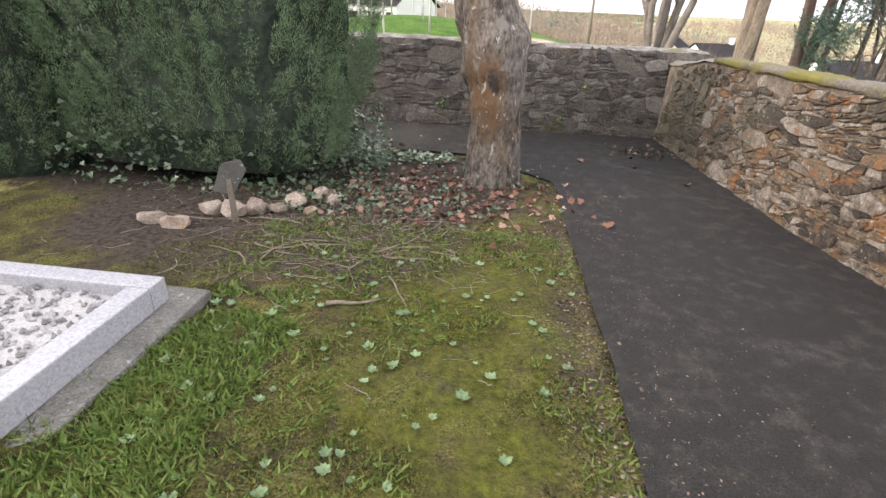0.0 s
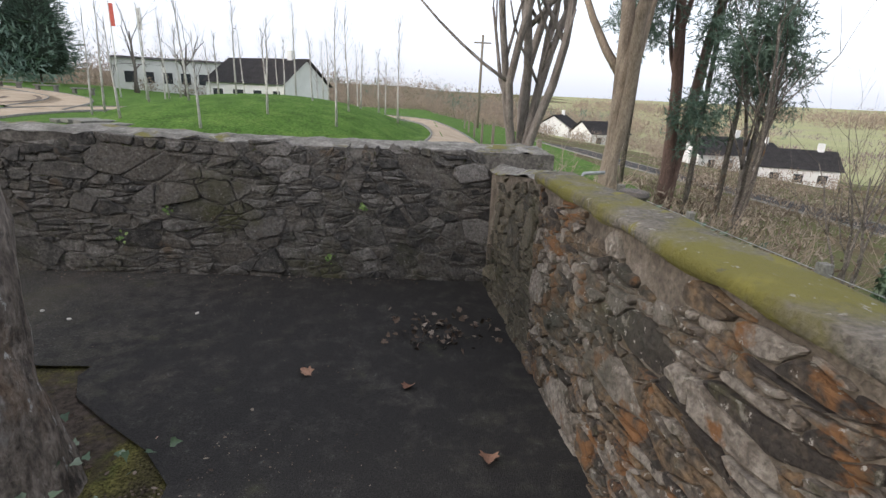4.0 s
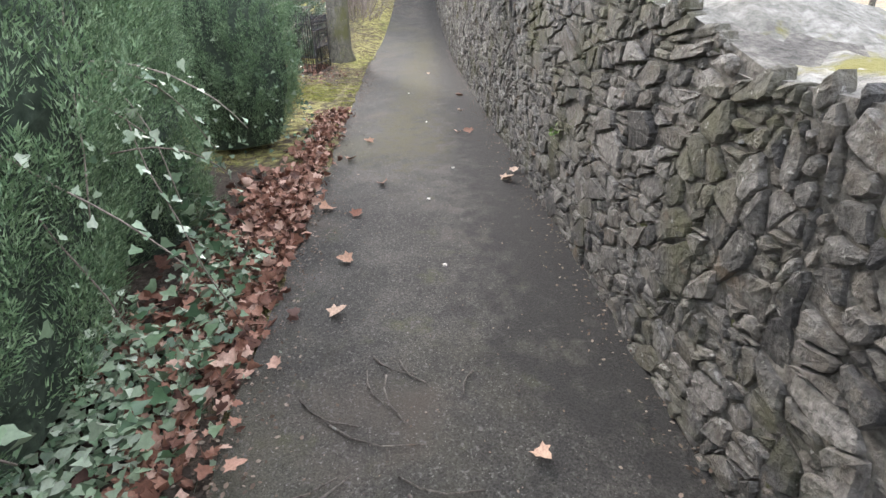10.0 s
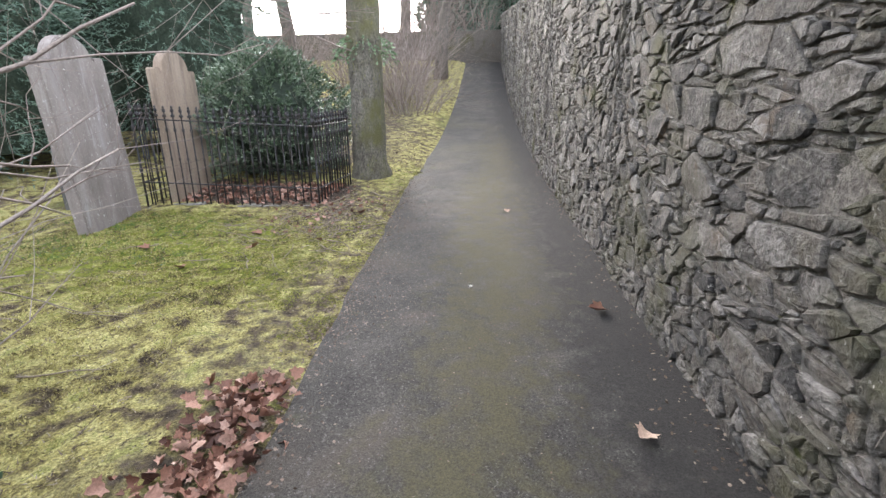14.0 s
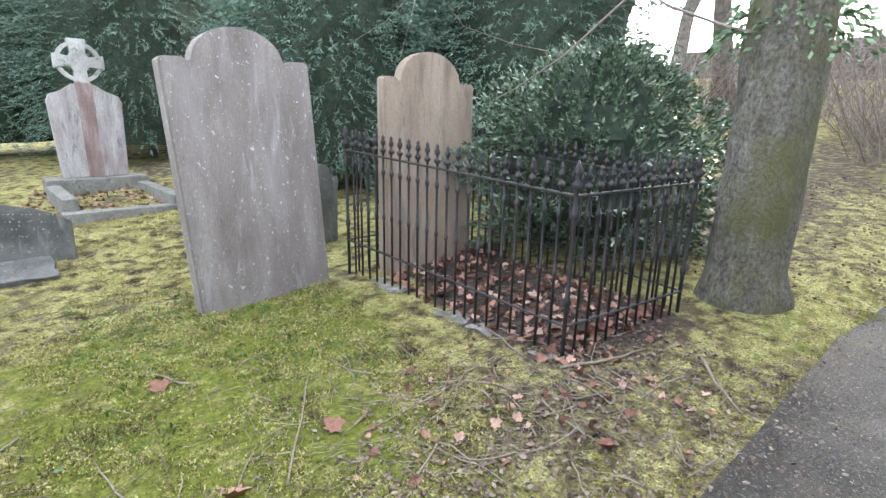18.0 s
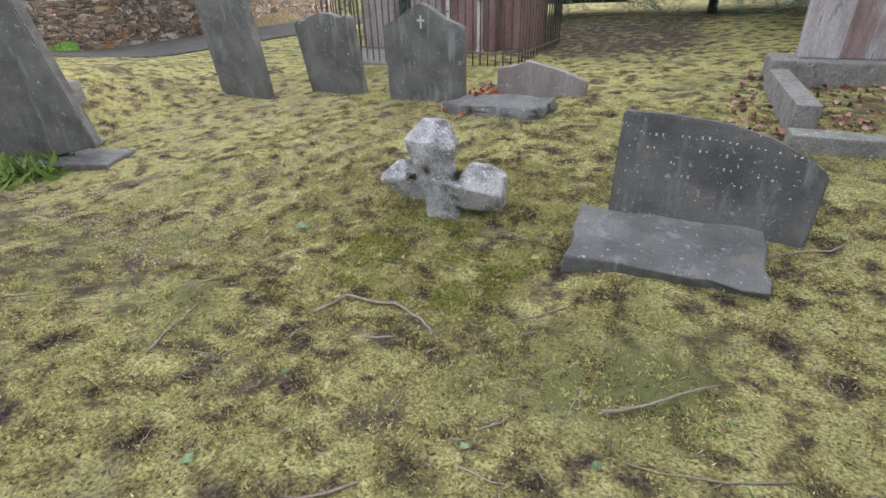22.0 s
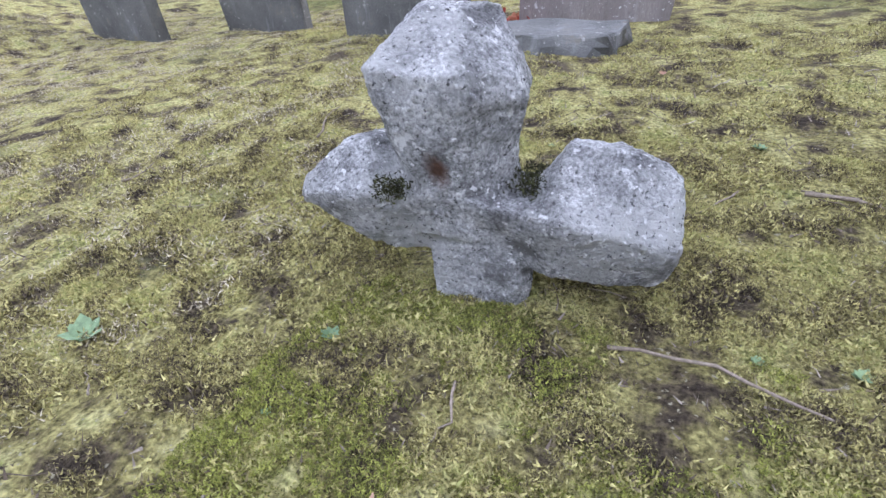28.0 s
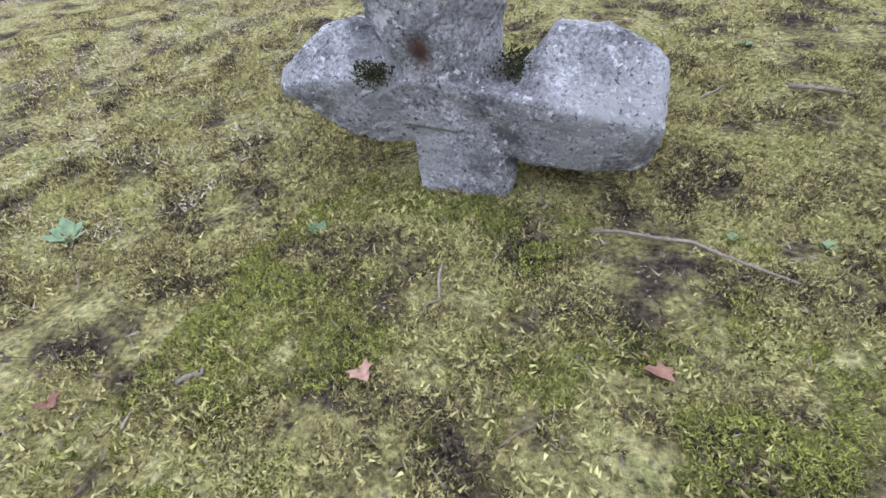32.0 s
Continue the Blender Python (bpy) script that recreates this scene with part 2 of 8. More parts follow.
M_SANDSTONE = mat("lichen_sandstone", [(0.165, 0.142, 0.128), (0.235, 0.205, 0.188), (0.30, 0.272, 0.252)], 2.5, bump=0.5, bump_scale=70, rough=0.92, fine=0.2,
                  stretch=(1.6, 1.6, 0.45), spots=[(2.2, 0.50, 0.30, (0.20, 0.17, 0.16), (3.0, 3.0, 0.55)), (1.3, 0.52, 0.25, (0.30, 0.277, 0.268), (3.0, 3.0, 0.55)), (5.0, 0.59, 0.14, (0.34, 0.32, 0.315), (2.2, 2.2, 0.3)), (45, 0.64, 0.03, (0.60, 0.59, 0.56), (1.0, 1.0, 0.9)), (16, 0.65, 0.04, (0.50, 0.49, 0.47), (1.0, 1.0, 0.8)), (9, 0.66, 0.04, (0.22, 0.21, 0.17))])
M_SANDSTONE_B = mat("brown_sandstone", [(0.22, 0.17, 0.13), (0.30, 0.235, 0.18), (0.35, 0.29, 0.23)], 2.2, bump=0.5, bump_scale=70, rough=0.92, fine=0.2,
                    stretch=(1.6, 1.6, 0.45), spots=[(2.4, 0.52, 0.16, (0.17, 0.135, 0.11), (3.0, 3.0, 0.55)), (40, 0.67, 0.03, (0.45, 0.42, 0.37), (1.0, 1.0, 0.9))])
M_SLATE = mat("grey_slate_stone", [(0.060, 0.060, 0.056), (0.105, 0.104, 0.096), (0.155, 0.152, 0.140)], 2.5, bump=0.5, bump_scale=80, rough=0.7, fine=0.18,
              spots=[(2.6, 0.55, 0.14, (0.19, 0.19, 0.187), (3.0, 3.0, 0.55)), (14, 0.63, 0.05, (0.27, 0.265, 0.25), (1.0, 1.0, 1.0)), (5, 0.60, 0.08, (0.15, 0.135, 0.11)), (34, 0.66, 0.02, (0.42, 0.42, 0.38))])
M_LIMESTONE = mat("white_limestone", [(0.22, 0.21, 0.20), (0.40, 0.39, 0.37), (0.55, 0.54, 0.52)], 3.5, bump=0.6, bump_scale=50, fine=0.25,
                  spots=[(6, 0.60, 0.05, (0.15, 0.145, 0.13)), (3, 0.66, 0.05, (0.20, 0.10, 0.075))])
M_CROSS = mat("lichened_granite", [(0.17, 0.167, 0.165), (0.31, 0.307, 0.300), (0.46, 0.455, 0.445), (0.60, 0.595, 0.58)], 8, detail=14, bump=1.0, bump_scale=95, fine=0.65,
              rough=0.95, spread=(0.34, 0.64), bump_dist=0.03, bare=((0.07, 0.035, 0.022), (0.17, 0.085, 0.05)),
              spots=[(2.6, 0.50, 0.16, (0.52, 0.515, 0.49)), (4.0, 0.56, 0.08, (0.19, 0.187, 0.18)), (40, 0.60, 0.035, (0.74, 0.735, 0.72)), (75, 0.60, 0.04, (0.085, 0.083, 0.08)), (12.0, 0.645, 0.025, (0.78, 0.775, 0.76)), (150, 0.63, 0.03, (0.55, 0.55, 0.56))])
M_DARKMOSS = mat("dark_moss", [(0.018, 0.018, 0.012), (0.045, 0.045, 0.022), (0.09, 0.095, 0.04)], 9, bump=0, vary="island", vary_amt=0.6, spread=(0.2, 0.8), rough=1.0, spec=0.1)
M_ROCK = mat("buff_field_stone", [(0.17, 0.135, 0.105), (0.31, 0.25, 0.20), (0.44, 0.37, 0.31), (0.36, 0.25, 0.17)], 9, bump=0.9, bump_scale=60, fine=0.4, vary="object", vary_amt=0.4)
M_REDSTONE = mat("red_sandstone", [(0.15, 0.085, 0.08), (0.20, 0.12, 0.11), (0.25, 0.18, 0.165)], 2.5, bump=0.4, bump_scale=60, stretch=(1.5, 1.5, 0.5))
M_PINKSTONE = mat("streaked_stone", [(0.24, 0.20, 0.19), (0.36, 0.33, 0.32), (0.48, 0.46, 0.45)], 3, bump=0.4, bump_scale=60, stretch=(3, 3, 0.5), spots=[(1.8, 0.54, 0.2, (0.26, 0.16, 0.15), (3.0, 3.0, 0.55)), (6, 0.56, 0.1, (0.20, 0.19, 0.185))])
M_STAIN = mat("rust_stained_stone", [(0.17, 0.115, 0.105), (0.25, 0.18, 0.165), (0.36, 0.31, 0.295)], 3, bump=0.4, bump_scale=60, stretch=(3, 3, 0.5))
M_GRANITE = mat("polished_granite", [(0.30, 0.30, 0.32), (0.40, 0.40, 0.42), (0.5, 0.5, 0.52)], 60, rough=0.25, bump=0.0, fine=0.3, bump_scale=250, spec=0.5)
M_CONCRETE = mat("concrete", [(0.13, 0.125, 0.11), (0.20, 0.193, 0.172), (0.28, 0.272, 0.245)], 5, detail=9, bump=0.8, bump_scale=60, fine=0.4, spots=[(5, 0.58, 0.08, (0.13, 0.125, 0.055)), (16, 0.63, 0.05, (0.38, 0.375, 0.35))])
M_GRAVEL = mat("grey_gravel", [(0.20, 0.19, 0.18), (0.34, 0.33, 0.32), (0.48, 0.47, 0.46)], 30, bump=0.4, bump_scale=90, vary="island", vary_amt=0.7, spread=(0.2, 0.8))
M_IRON = mat("black_iron", [(0.010, 0.010, 0.013), (0.022, 0.021, 0.024), (0.05, 0.035, 0.028)], 8, rough=0.5, metal=0.0, bump=0.4, bump_scale=90, spec=0.5)
M_RUST = mat("rusty_iron", [(0.07, 0.062, 0.056), (0.125, 0.11, 0.098), (0.18, 0.145, 0.115)], 9, rough=0.8, bump=0.5, bump_scale=70)
M_BARK = mat("grey_bark", [(0.070, 0.060, 0.052), (0.135, 0.118, 0.102), (0.21, 0.185, 0.16)], 7, detail=10, bump=1.0, bump_scale=30, fine=0.6, stretch=(1.3, 1.3, 0.8), bump_dist=0.04,
             spots=[(2.5, 0.62, 0.08, (0.19, 0.115, 0.06)), (15, 0.66, 0.03, (0.42, 0.41, 0.38))])
M_LICHENBARK = mat("lichened_bark", [(0.075, 0.062, 0.052), (0.155, 0.130, 0.108), (0.25, 0.215, 0.182), (0.17, 0.150, 0.132)], 9, detail=12, bump=1.0, bump_scale=26, fine=0.7, stretch=(1.2, 1.2, 0.55), bump_dist=0.06,
                   spots=[(1.5, 0.52, 0.12, (0.20, 0.125, 0.072)), (5.0, 0.58, 0.06, (0.30, 0.275, 0.245)), (14, 0.63, 0.03, (0.50, 0.49, 0.46)), (3.0, 0.60, 0.06, (0.055, 0.048, 0.042))])
M_MOSSBARK = mat("mossy_bark", [(0.085, 0.078, 0.062), (0.15, 0.138, 0.115), (0.21, 0.195, 0.165)], 7, detail=10, bump=1.0, bump_scale=30, fine=0.6, stretch=(1.3, 1.3, 0.8), bump_dist=0.04,
                 spots=[(1.3, 0.46, 0.18, (0.125, 0.122, 0.055)), (9.0, 0.60, 0.06, (0.17, 0.165, 0.07))])
M_PALEBARK = mat("pale_bark", [(0.15, 0.115, 0.085), (0.25, 0.20, 0.155), (0.33, 0.27, 0.21)], 4, bump=0.7, bump_scale=24, stretch=(1.6, 1.6, 0.4))
M_GREYBARK = mat("grey_brown_bark", [(0.10, 0.085, 0.075), (0.17, 0.148, 0.132), (0.24, 0.215, 0.195)], 4, bump=0.7, bump_scale=24, stretch=(1.6, 1.6, 0.4))
M_REDBARK = mat("reddish_bark", [(0.09, 0.055, 0.045), (0.15, 0.095, 0.078), (0.21, 0.145, 0.12)], 4, bump=0.8, bump_scale=24, stretch=(1.8, 1.8, 0.3))
M_BIRCH = mat("birch_bark", [(0.30, 0.28, 0.25), (0.5, 0.48, 0.45), (0.62, 0.6, 0.57)], 6, bump=0.2, bump_scale=30)
M_TWIG = mat("twig", [(0.09, 0.065, 0.045), (0.20, 0.16, 0.12), (0.34, 0.29, 0.23)], 7, bump=0.3, bump_scale=90, vary="island", vary_amt=0.6, spread=(0.2, 0.8))
M_YEW = mat("yew_needles", [(0.055, 0.095, 0.070), (0.095, 0.155, 0.115), (0.155, 0.225, 0.165)], 2.5, bump=0, vary="island", vary_amt=0.55, spread=(0.2, 0.8), rough=0.55, fine=0.2, spec=0.4)
M_YEW_NEAR = mat("yew_sprays", [(0.050, 0.090, 0.045), (0.105, 0.175, 0.088), (0.185, 0.270, 0.145), (0.26, 0.35, 0.21)], 7.0, bump=0, vary="island", vary_amt=0.3, spread=(0.3, 0.7), rough=0.5, fine=0.3, bump_scale=30, spec=0.4)
# Hull under the needles: the shade between the sprays, put into its colour.
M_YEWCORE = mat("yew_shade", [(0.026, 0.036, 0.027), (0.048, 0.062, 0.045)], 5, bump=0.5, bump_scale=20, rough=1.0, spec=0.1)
M_IVY = mat("ivy_leaves", [(0.030, 0.060, 0.030), (0.060, 0.11, 0.055), (0.12, 0.17, 0.10), (0.20, 0.24, 0.17)], 5, bump=0, vary="island", vary_amt=0.75, spread=(0.15, 0.9), rough=0.4, fine=0.2, spec=0.5)
M_HOLLY = mat("holly_leaves", [(0.035, 0.065, 0.035), (0.075, 0.125, 0.065), (0.15, 0.205, 0.13), (0.30, 0.34, 0.27)], 6, bump=0, vary="island", vary_amt=0.7, spread=(0.15, 0.9), rough=0.3, fine=0.2, spec=0.6)
M_PALEIVY = mat("pale_ivy_leaves", [(0.07, 0.12, 0.07), (0.15, 0.22, 0.13), (0.27, 0.34, 0.23), (0.45, 0.50, 0.40)], 5, bump=0, vary="island", vary_amt=0.8, spread=(0.15, 0.9), rough=0.4, fine=0.2, spec=0.5)
M_LIGHTLEAF = mat("fresh_leaves", [(0.07, 0.14, 0.03), (0.12, 0.20, 0.05), (0.18, 0.27, 0.08)], 5, bump=0, vary="island", vary_amt=0.7, spread=(0.2, 0.8), rough=0.5)
M_PALELEAF = mat("glaucous_leaves", [(0.11, 0.17, 0.08), (0.20, 0.28, 0.14)], 5, bump=0, vary="island", vary_amt=0.7, spread=(0.2, 0.8), rough=0.6)
M_DEAD = mat("dead_leaves", [(0.070, 0.034, 0.026), (0.17, 0.078, 0.052), (0.29, 0.150, 0.105), (0.43, 0.285, 0.225)], 6, bump=0.2, bump_scale=80, vary="island", vary_amt=0.75,
             spread=(0.15, 0.85), rough=0.7, fine=0.3)
M_DEAD_ONE = mat("dead_leaf", [(0.16, 0.07, 0.045), (0.30, 0.17, 0.11), (0.46, 0.33, 0.25)], 6, bump=0.2, bump_scale=80, vary="object", vary_amt=0.7, spread=(0.15, 0.85), rough=0.7)
M_LITTER = mat("crumbled_litter", [(0.05, 0.036, 0.026), (0.11, 0.078, 0.058), (0.16, 0.120, 0.092), (0.25, 0.205, 0.165)], 6, bump=0, vary="island", vary_amt=0.8, spread=(0.15, 0.9), rough=0.9)
M_REDLEAF = mat("red_leaves", [(0.25, 0.03, 0.02), (0.42, 0.07, 0.04), (0.35, 0.14, 0.08)], 6, bump=0, vary="island", vary_amt=0.75, spread=(0.15, 0.85), rough=0.7)
M_TUFT = mat("moss_tufts", MOSS_COLOURS, 5.0, detail=12, bump=0, vary="island", vary_amt=0.22, spread=(0.34, 0.64), rough=1.0,
             fine=0.5, bump_scale=40, spec=0.1)
# Dry straw, kept pale so its colour also carries glare over that ground.
M_STRAW = mat("glare_straw", [(0.24, 0.20, 0.13), (0.42, 0.365, 0.25), (0.60, 0.54, 0.40)], 3.0, bump=0, vary="island", vary_amt=0.6, spread=(0.25, 0.75), rough=0.9, spec=0.1)
M_GREENTUFT = mat("green_moss_tufts", [(0.09, 0.09, 0.03), (0.20, 0.21, 0.05), (0.32, 0.33, 0.08)], 1.8, bump=0, vary="island", vary_amt=0.5, spread=(0.32, 0.68), rough=1.0, fine=0.5, bump_scale=40, spec=0.1)
M_LAWNTUFT = mat("lawn_moss_tufts", [(0.05, 0.045, 0.025), (0.12, 0.115, 0.035), (0.22, 0.21, 0.055), (0.14, 0.17, 0.05)], 2.2, bump=0, vary="island", vary_amt=0.55, spread=(0.32, 0.68), rough=1.0, fine=0.5, bump_scale=40, spec=0.1)
M_BLADE = mat("grass_blades", [(0.06, 0.11, 0.02), (0.11, 0.17, 0.03), (0.16, 0.20, 0.05)], 3, bump=0, vary="island", vary_amt=0.6, spread=(0.2, 0.8), rough=0.7)
M_BRAMBLE = mat("bare_brush", [(0.16, 0.125, 0.11), (0.25, 0.205, 0.18), (0.34, 0.29, 0.26)], 1, bump=0, vary="island", vary_amt=0.6, spread=(0.2, 0.8))
# Winter scrub brown, greyed and paled to hold the distance haze in its colour.
M_REED = mat("dry_scrub", [(0.20, 0.165, 0.13), (0.28, 0.225, 0.175), (0.34, 0.27, 0.20)], 0.3, bump=0, vary="island", vary_amt=0.6, spread=(0.2, 0.8))
M_WHITE = mat("white_render", [(0.62, 0.62, 0.60), (0.74, 0.74, 0.72)], 0.6, bump=0.1, bump_scale=20, fine=0.05)
M_ROOF = mat("dark_roof", [(0.045, 0.043, 0.045), (0.075, 0.07, 0.07)], 1.5, bump=0.3, bump_scale=12)
M_GLASS = mat("window_glass", [(0.03, 0.035, 0.04), (0.05, 0.055, 0.06)], 2, rough=0.1, bump=0, spec=0.6)
M_WOOD = mat("grey_wood", [(0.16, 0.135, 0.105), (0.26, 0.225, 0.18)], 8, bump=0.4, bump_scale=60, stretch=(3, 3, 0.4))
M_STEEL = mat("galvanised_steel", [(0.30, 0.31, 0.31), (0.42, 0.43, 0.43)], 10, metal=0.6, rough=0.45, bump=0)
M_FLAG = mat("flag_cloth", [(0.5, 0.10, 0.08), (0.62, 0.16, 0.12)], 6, bump=0)
M_FLOWER = mat("pale_flint", [(0.55, 0.52, 0.46), (0.68, 0.65, 0.58)], 8, bump=0.2, bump_scale=40)
M_LETTER = mat("flaked_lettering", [(0.34, 0.34, 0.31), (0.45, 0.45, 0.41)], 20, bump=0)

# ---- building helpers ----


def part(name, bm, material, parent=None, label="", smooth=False):
    me = bpy.data.meshes.new(name)
    bm.to_mesh(me)
    bm.free()
    return mesh_part(name, me, material, parent, label, smooth)


def mesh_part(name, me, material, parent=None, label="", smooth=False):
    me.materials.append(material)
    if smooth:
        me.polygons.foreach_set("use_smooth", [True] * len(me.polygons))
    ob = new(name, me)
    ob.parent = parent
    if label:
        ob["label"] = label
    return ob


def raw(name, verts, faces):
    me = bpy.data.meshes.new(name)
    if isinstance(verts, np.ndarray) and isinstance(faces, np.ndarray):
        n, k = faces.shape
        me.vertices.add(len(verts))
        me.vertices.foreach_set("co", verts.astype(np.float32).ravel())
        me.loops.add(n * k)
        me.loops.foreach_set("vertex_index", faces.astype(np.int32).ravel())
        me.polygons.add(n)
        me.polygons.foreach_set("loop_start", np.arange(0, n * k, k, dtype=np.int32))
        me.update(calc_edges=True)
        return me
    me.from_pydata([tuple(map(float, v)) for v in verts] if not isinstance(verts, np.ndarray) else verts.tolist(),
                   [], faces if not isinstance(faces, np.ndarray) else faces.tolist())
    me.update()
    return me


def vnoise(x, y, s=1.0, seed=0):
    """Smooth value noise on arrays, 0 to 1."""
    x, y = np.asarray(x, float) * s, np.asarray(y, float) * s
    xi, yi = np.floor(x), np.floor(y)
    fx, fy = x - xi, y - yi
    fx, fy = fx * fx * (3 - 2 * fx), fy * fy * (3 - 2 * fy)

    def h(i, j):
        v = np.sin(i * 127.1 + j * 311.7 + seed * 74.7) * 43758.5453
        return v - np.floor(v)
    return (h(xi, yi) * (1 - fx) + h(xi + 1, yi) * fx) * (1 - fy) + (h(xi, yi + 1) * (1 - fx) + h(xi + 1, yi + 1) * fx) * fy


def fbm(x, y, s=1.0, seed=0, octaves=3):
    return sum(vnoise(x, y, s * 2 ** k, seed + k) * 0.5 ** k for k in range(octaves)) / sum(0.5 ** k for k in range(octaves))


def step(a, b, v):
    t = np.clip((np.asarray(v, float) - a) / (b - a), 0, 1)
    return t * t * (3 - 2 * t)


def boxbm(x0, x1, y0, y1, z0, z1, bevel=0.0, seg=2):
    bm = bmesh.new()
    bmesh.ops.create_cube(bm, size=1.0)
    for v in bm.verts:
        v.co = Vector(((x0, x1)[v.co.x > 0], (y0, y1)[v.co.y > 0], (z0, z1)[v.co.z > 0]))
    if bevel:
        bmesh.ops.bevel(bm, geom=bm.edges[:], offset=bevel, segments=seg, affect='EDGES', profile=0.6)
    return bm


def roughen(bm, amount, scale=4.0, seed=0.0):
    for v in bm.verts:
        v.co += noise.noise_vector(v.co * scale + Vector((seed, seed * 2.1, 0))) * amount
    return bm


def slab(outline, thick, bevel=0.012, cuts=0, rough_amt=0.0):
    """A slab whose face is the outline in x, z, with its thickness along y, centred."""
    bm = bmesh.new()
    face = bm.faces.new([bm.verts.new((x, -thick / 2, z)) for x, z in outline])
    got = bmesh.ops.extrude_face_region(bm, geom=[face])
    for v in got["geom"]:
        if isinstance(v, bmesh.types.BMVert):
            v.co.y = thick / 2
    bmesh.ops.recalc_face_normals(bm, faces=bm.faces[:])
    if bevel:
        rim = [ed for ed in bm.edges if len(ed.link_faces) == 2 and ed.calc_face_angle(0) > 0.9]
        bmesh.ops.bevel(bm, geom=rim, offset=bevel, segments=2, affect='EDGES', clamp_overlap=True)
    if rough_amt:
        bmesh.ops.triangulate(bm, faces=[f for f in bm.faces if len(f.verts) > 4])
        for _ in range(cuts):
            bmesh.ops.subdivide_edges(bm, edges=[ed for ed in bm.edges if ed.calc_length() > 0.12], cuts=1)
        roughen(bm, rough_amt, 5.0, outline[0][0])
    return bm


def tube_mesh(paths, sides=6):
    """Vertices and faces of tapered tubes; each path is a list of (point, radius)."""
    V, F = [], []
    for path in paths:
        base = len(V)
        pts = [Vector(p) for p, _ in path]
        for i, (p, r) in enumerate(path):
            d = (pts[min(i + 1, len(pts) - 1)] - pts[max(i - 1, 0)])
            d = d.normalized() if d.length > 1e-6 else Vector((0, 0, 1))
            sidev = d.cross(Vector((0.3, 1, 0.2)) if abs(d.y) < 0.9 else Vector((1, 0, 0))).normalized()
            up = d.cross(sidev)
            for k in range(sides):
                ang = 2 * math.pi * k / sides
                V.append(pts[i] + (sidev * math.cos(ang) + up * math.sin(ang)) * r)
        for i in range(len(path) - 1):
            for k in range(sides):
                k2 = (k + 1) % sides
                F.append((base + i * sides + k, base + i * sides + k2, base + (i + 1) * sides + k2, base + (i + 1) * sides + k))
        F.append(tuple(base + k for k in reversed(range(sides))))
        F.append(tuple(base + (len(path) - 1) * sides + k for k in range(sides)))
    return V, F


def tubes(name, paths, material, parent=None, sides=6, label="", smooth=True):
    V, F = tube_mesh(paths, sides)
    return mesh_part(name, raw(name, V, F), material, parent, label, smooth)


def gnarled(name, path, material, parent, sides=28, amount=0.02, label=""):
    """A trunk with burrs and furrows: a smooth tube through the path, cut fine and pushed about by noise."""
    fine = []
    for (p, r), (q, w) in zip(path[:-1], path[1:]):
        fine += [(tuple(Vector(p).lerp(Vector(q), f_)), r + (w - r) * (3 * f_ ** 2 - 2 * f_ ** 3)) for f_ in (0, 0.2, 0.4, 0.6, 0.8)]
    V, F = tube_mesh([fine + [path[-1]]], sides)
    out = []
    for v in V:
        d = noise.noise_vector(v * 3.0) * amount * 1.3 + noise.noise_vector(Vector((v.x * 11, v.y * 11, v.z * 5))) * amount * 0.7 + noise.noise_vector(v * 26) * amount * 0.3
        out.append(v + d)
    return mesh_part(name, raw(name, out, F), material, parent, label, True)


def thing(name, at=(0, 0, 0), turn=0.0, label="", category="", group="", kind=""):
    ob = new(name)
    ob.empty_display_size = 0.1
    ob.matrix_world = pose(*at, 0, 0, turn)
    return tagged(ob, label, category, group, kind)


LEAF_SHAPES = {
    "dead": ([(0, 0), (0.18, 0.12), (0.46, 0.06), (0.38, 0.3), (0.5, 0.52), (0.26, 0.56), (0.2, 0.8), (0, 1.0), (-0.2, 0.8), (-0.26, 0.56), (-0.5, 0.52), (-0.38, 0.3), (-0.46, 0.06), (-0.18, 0.12)], 0.5),
    "ivy": ([(0, 0), (0.35, -0.08), (0.42, 0.28), (0.2, 0.5), (0, 1.0), (-0.2, 0.5), (-0.42, 0.28), (-0.35, -0.08)], 0.35),
    "blade": ([(0.12, 0), (0, 1.0), (-0.12, 0)], 0.5),
    "yew": ([(0.11, 0.1), (0, 1.0), (-0.11, 0.1)], 0.5),
    "tuft": ([(0.2, 0), (0, 1.0), (-0.2, 0)], 0.5),
    "needle": ([(0, 0), (0.22, 0.45), (0, 1.0), (-0.22, 0.45)], 0.5),
    "oval": ([(0, 0), (0.26, 0.25), (0.3, 0.6), (0, 1.0), (-0.3, 0.6), (-0.26, 0.25)], 0.5),
}


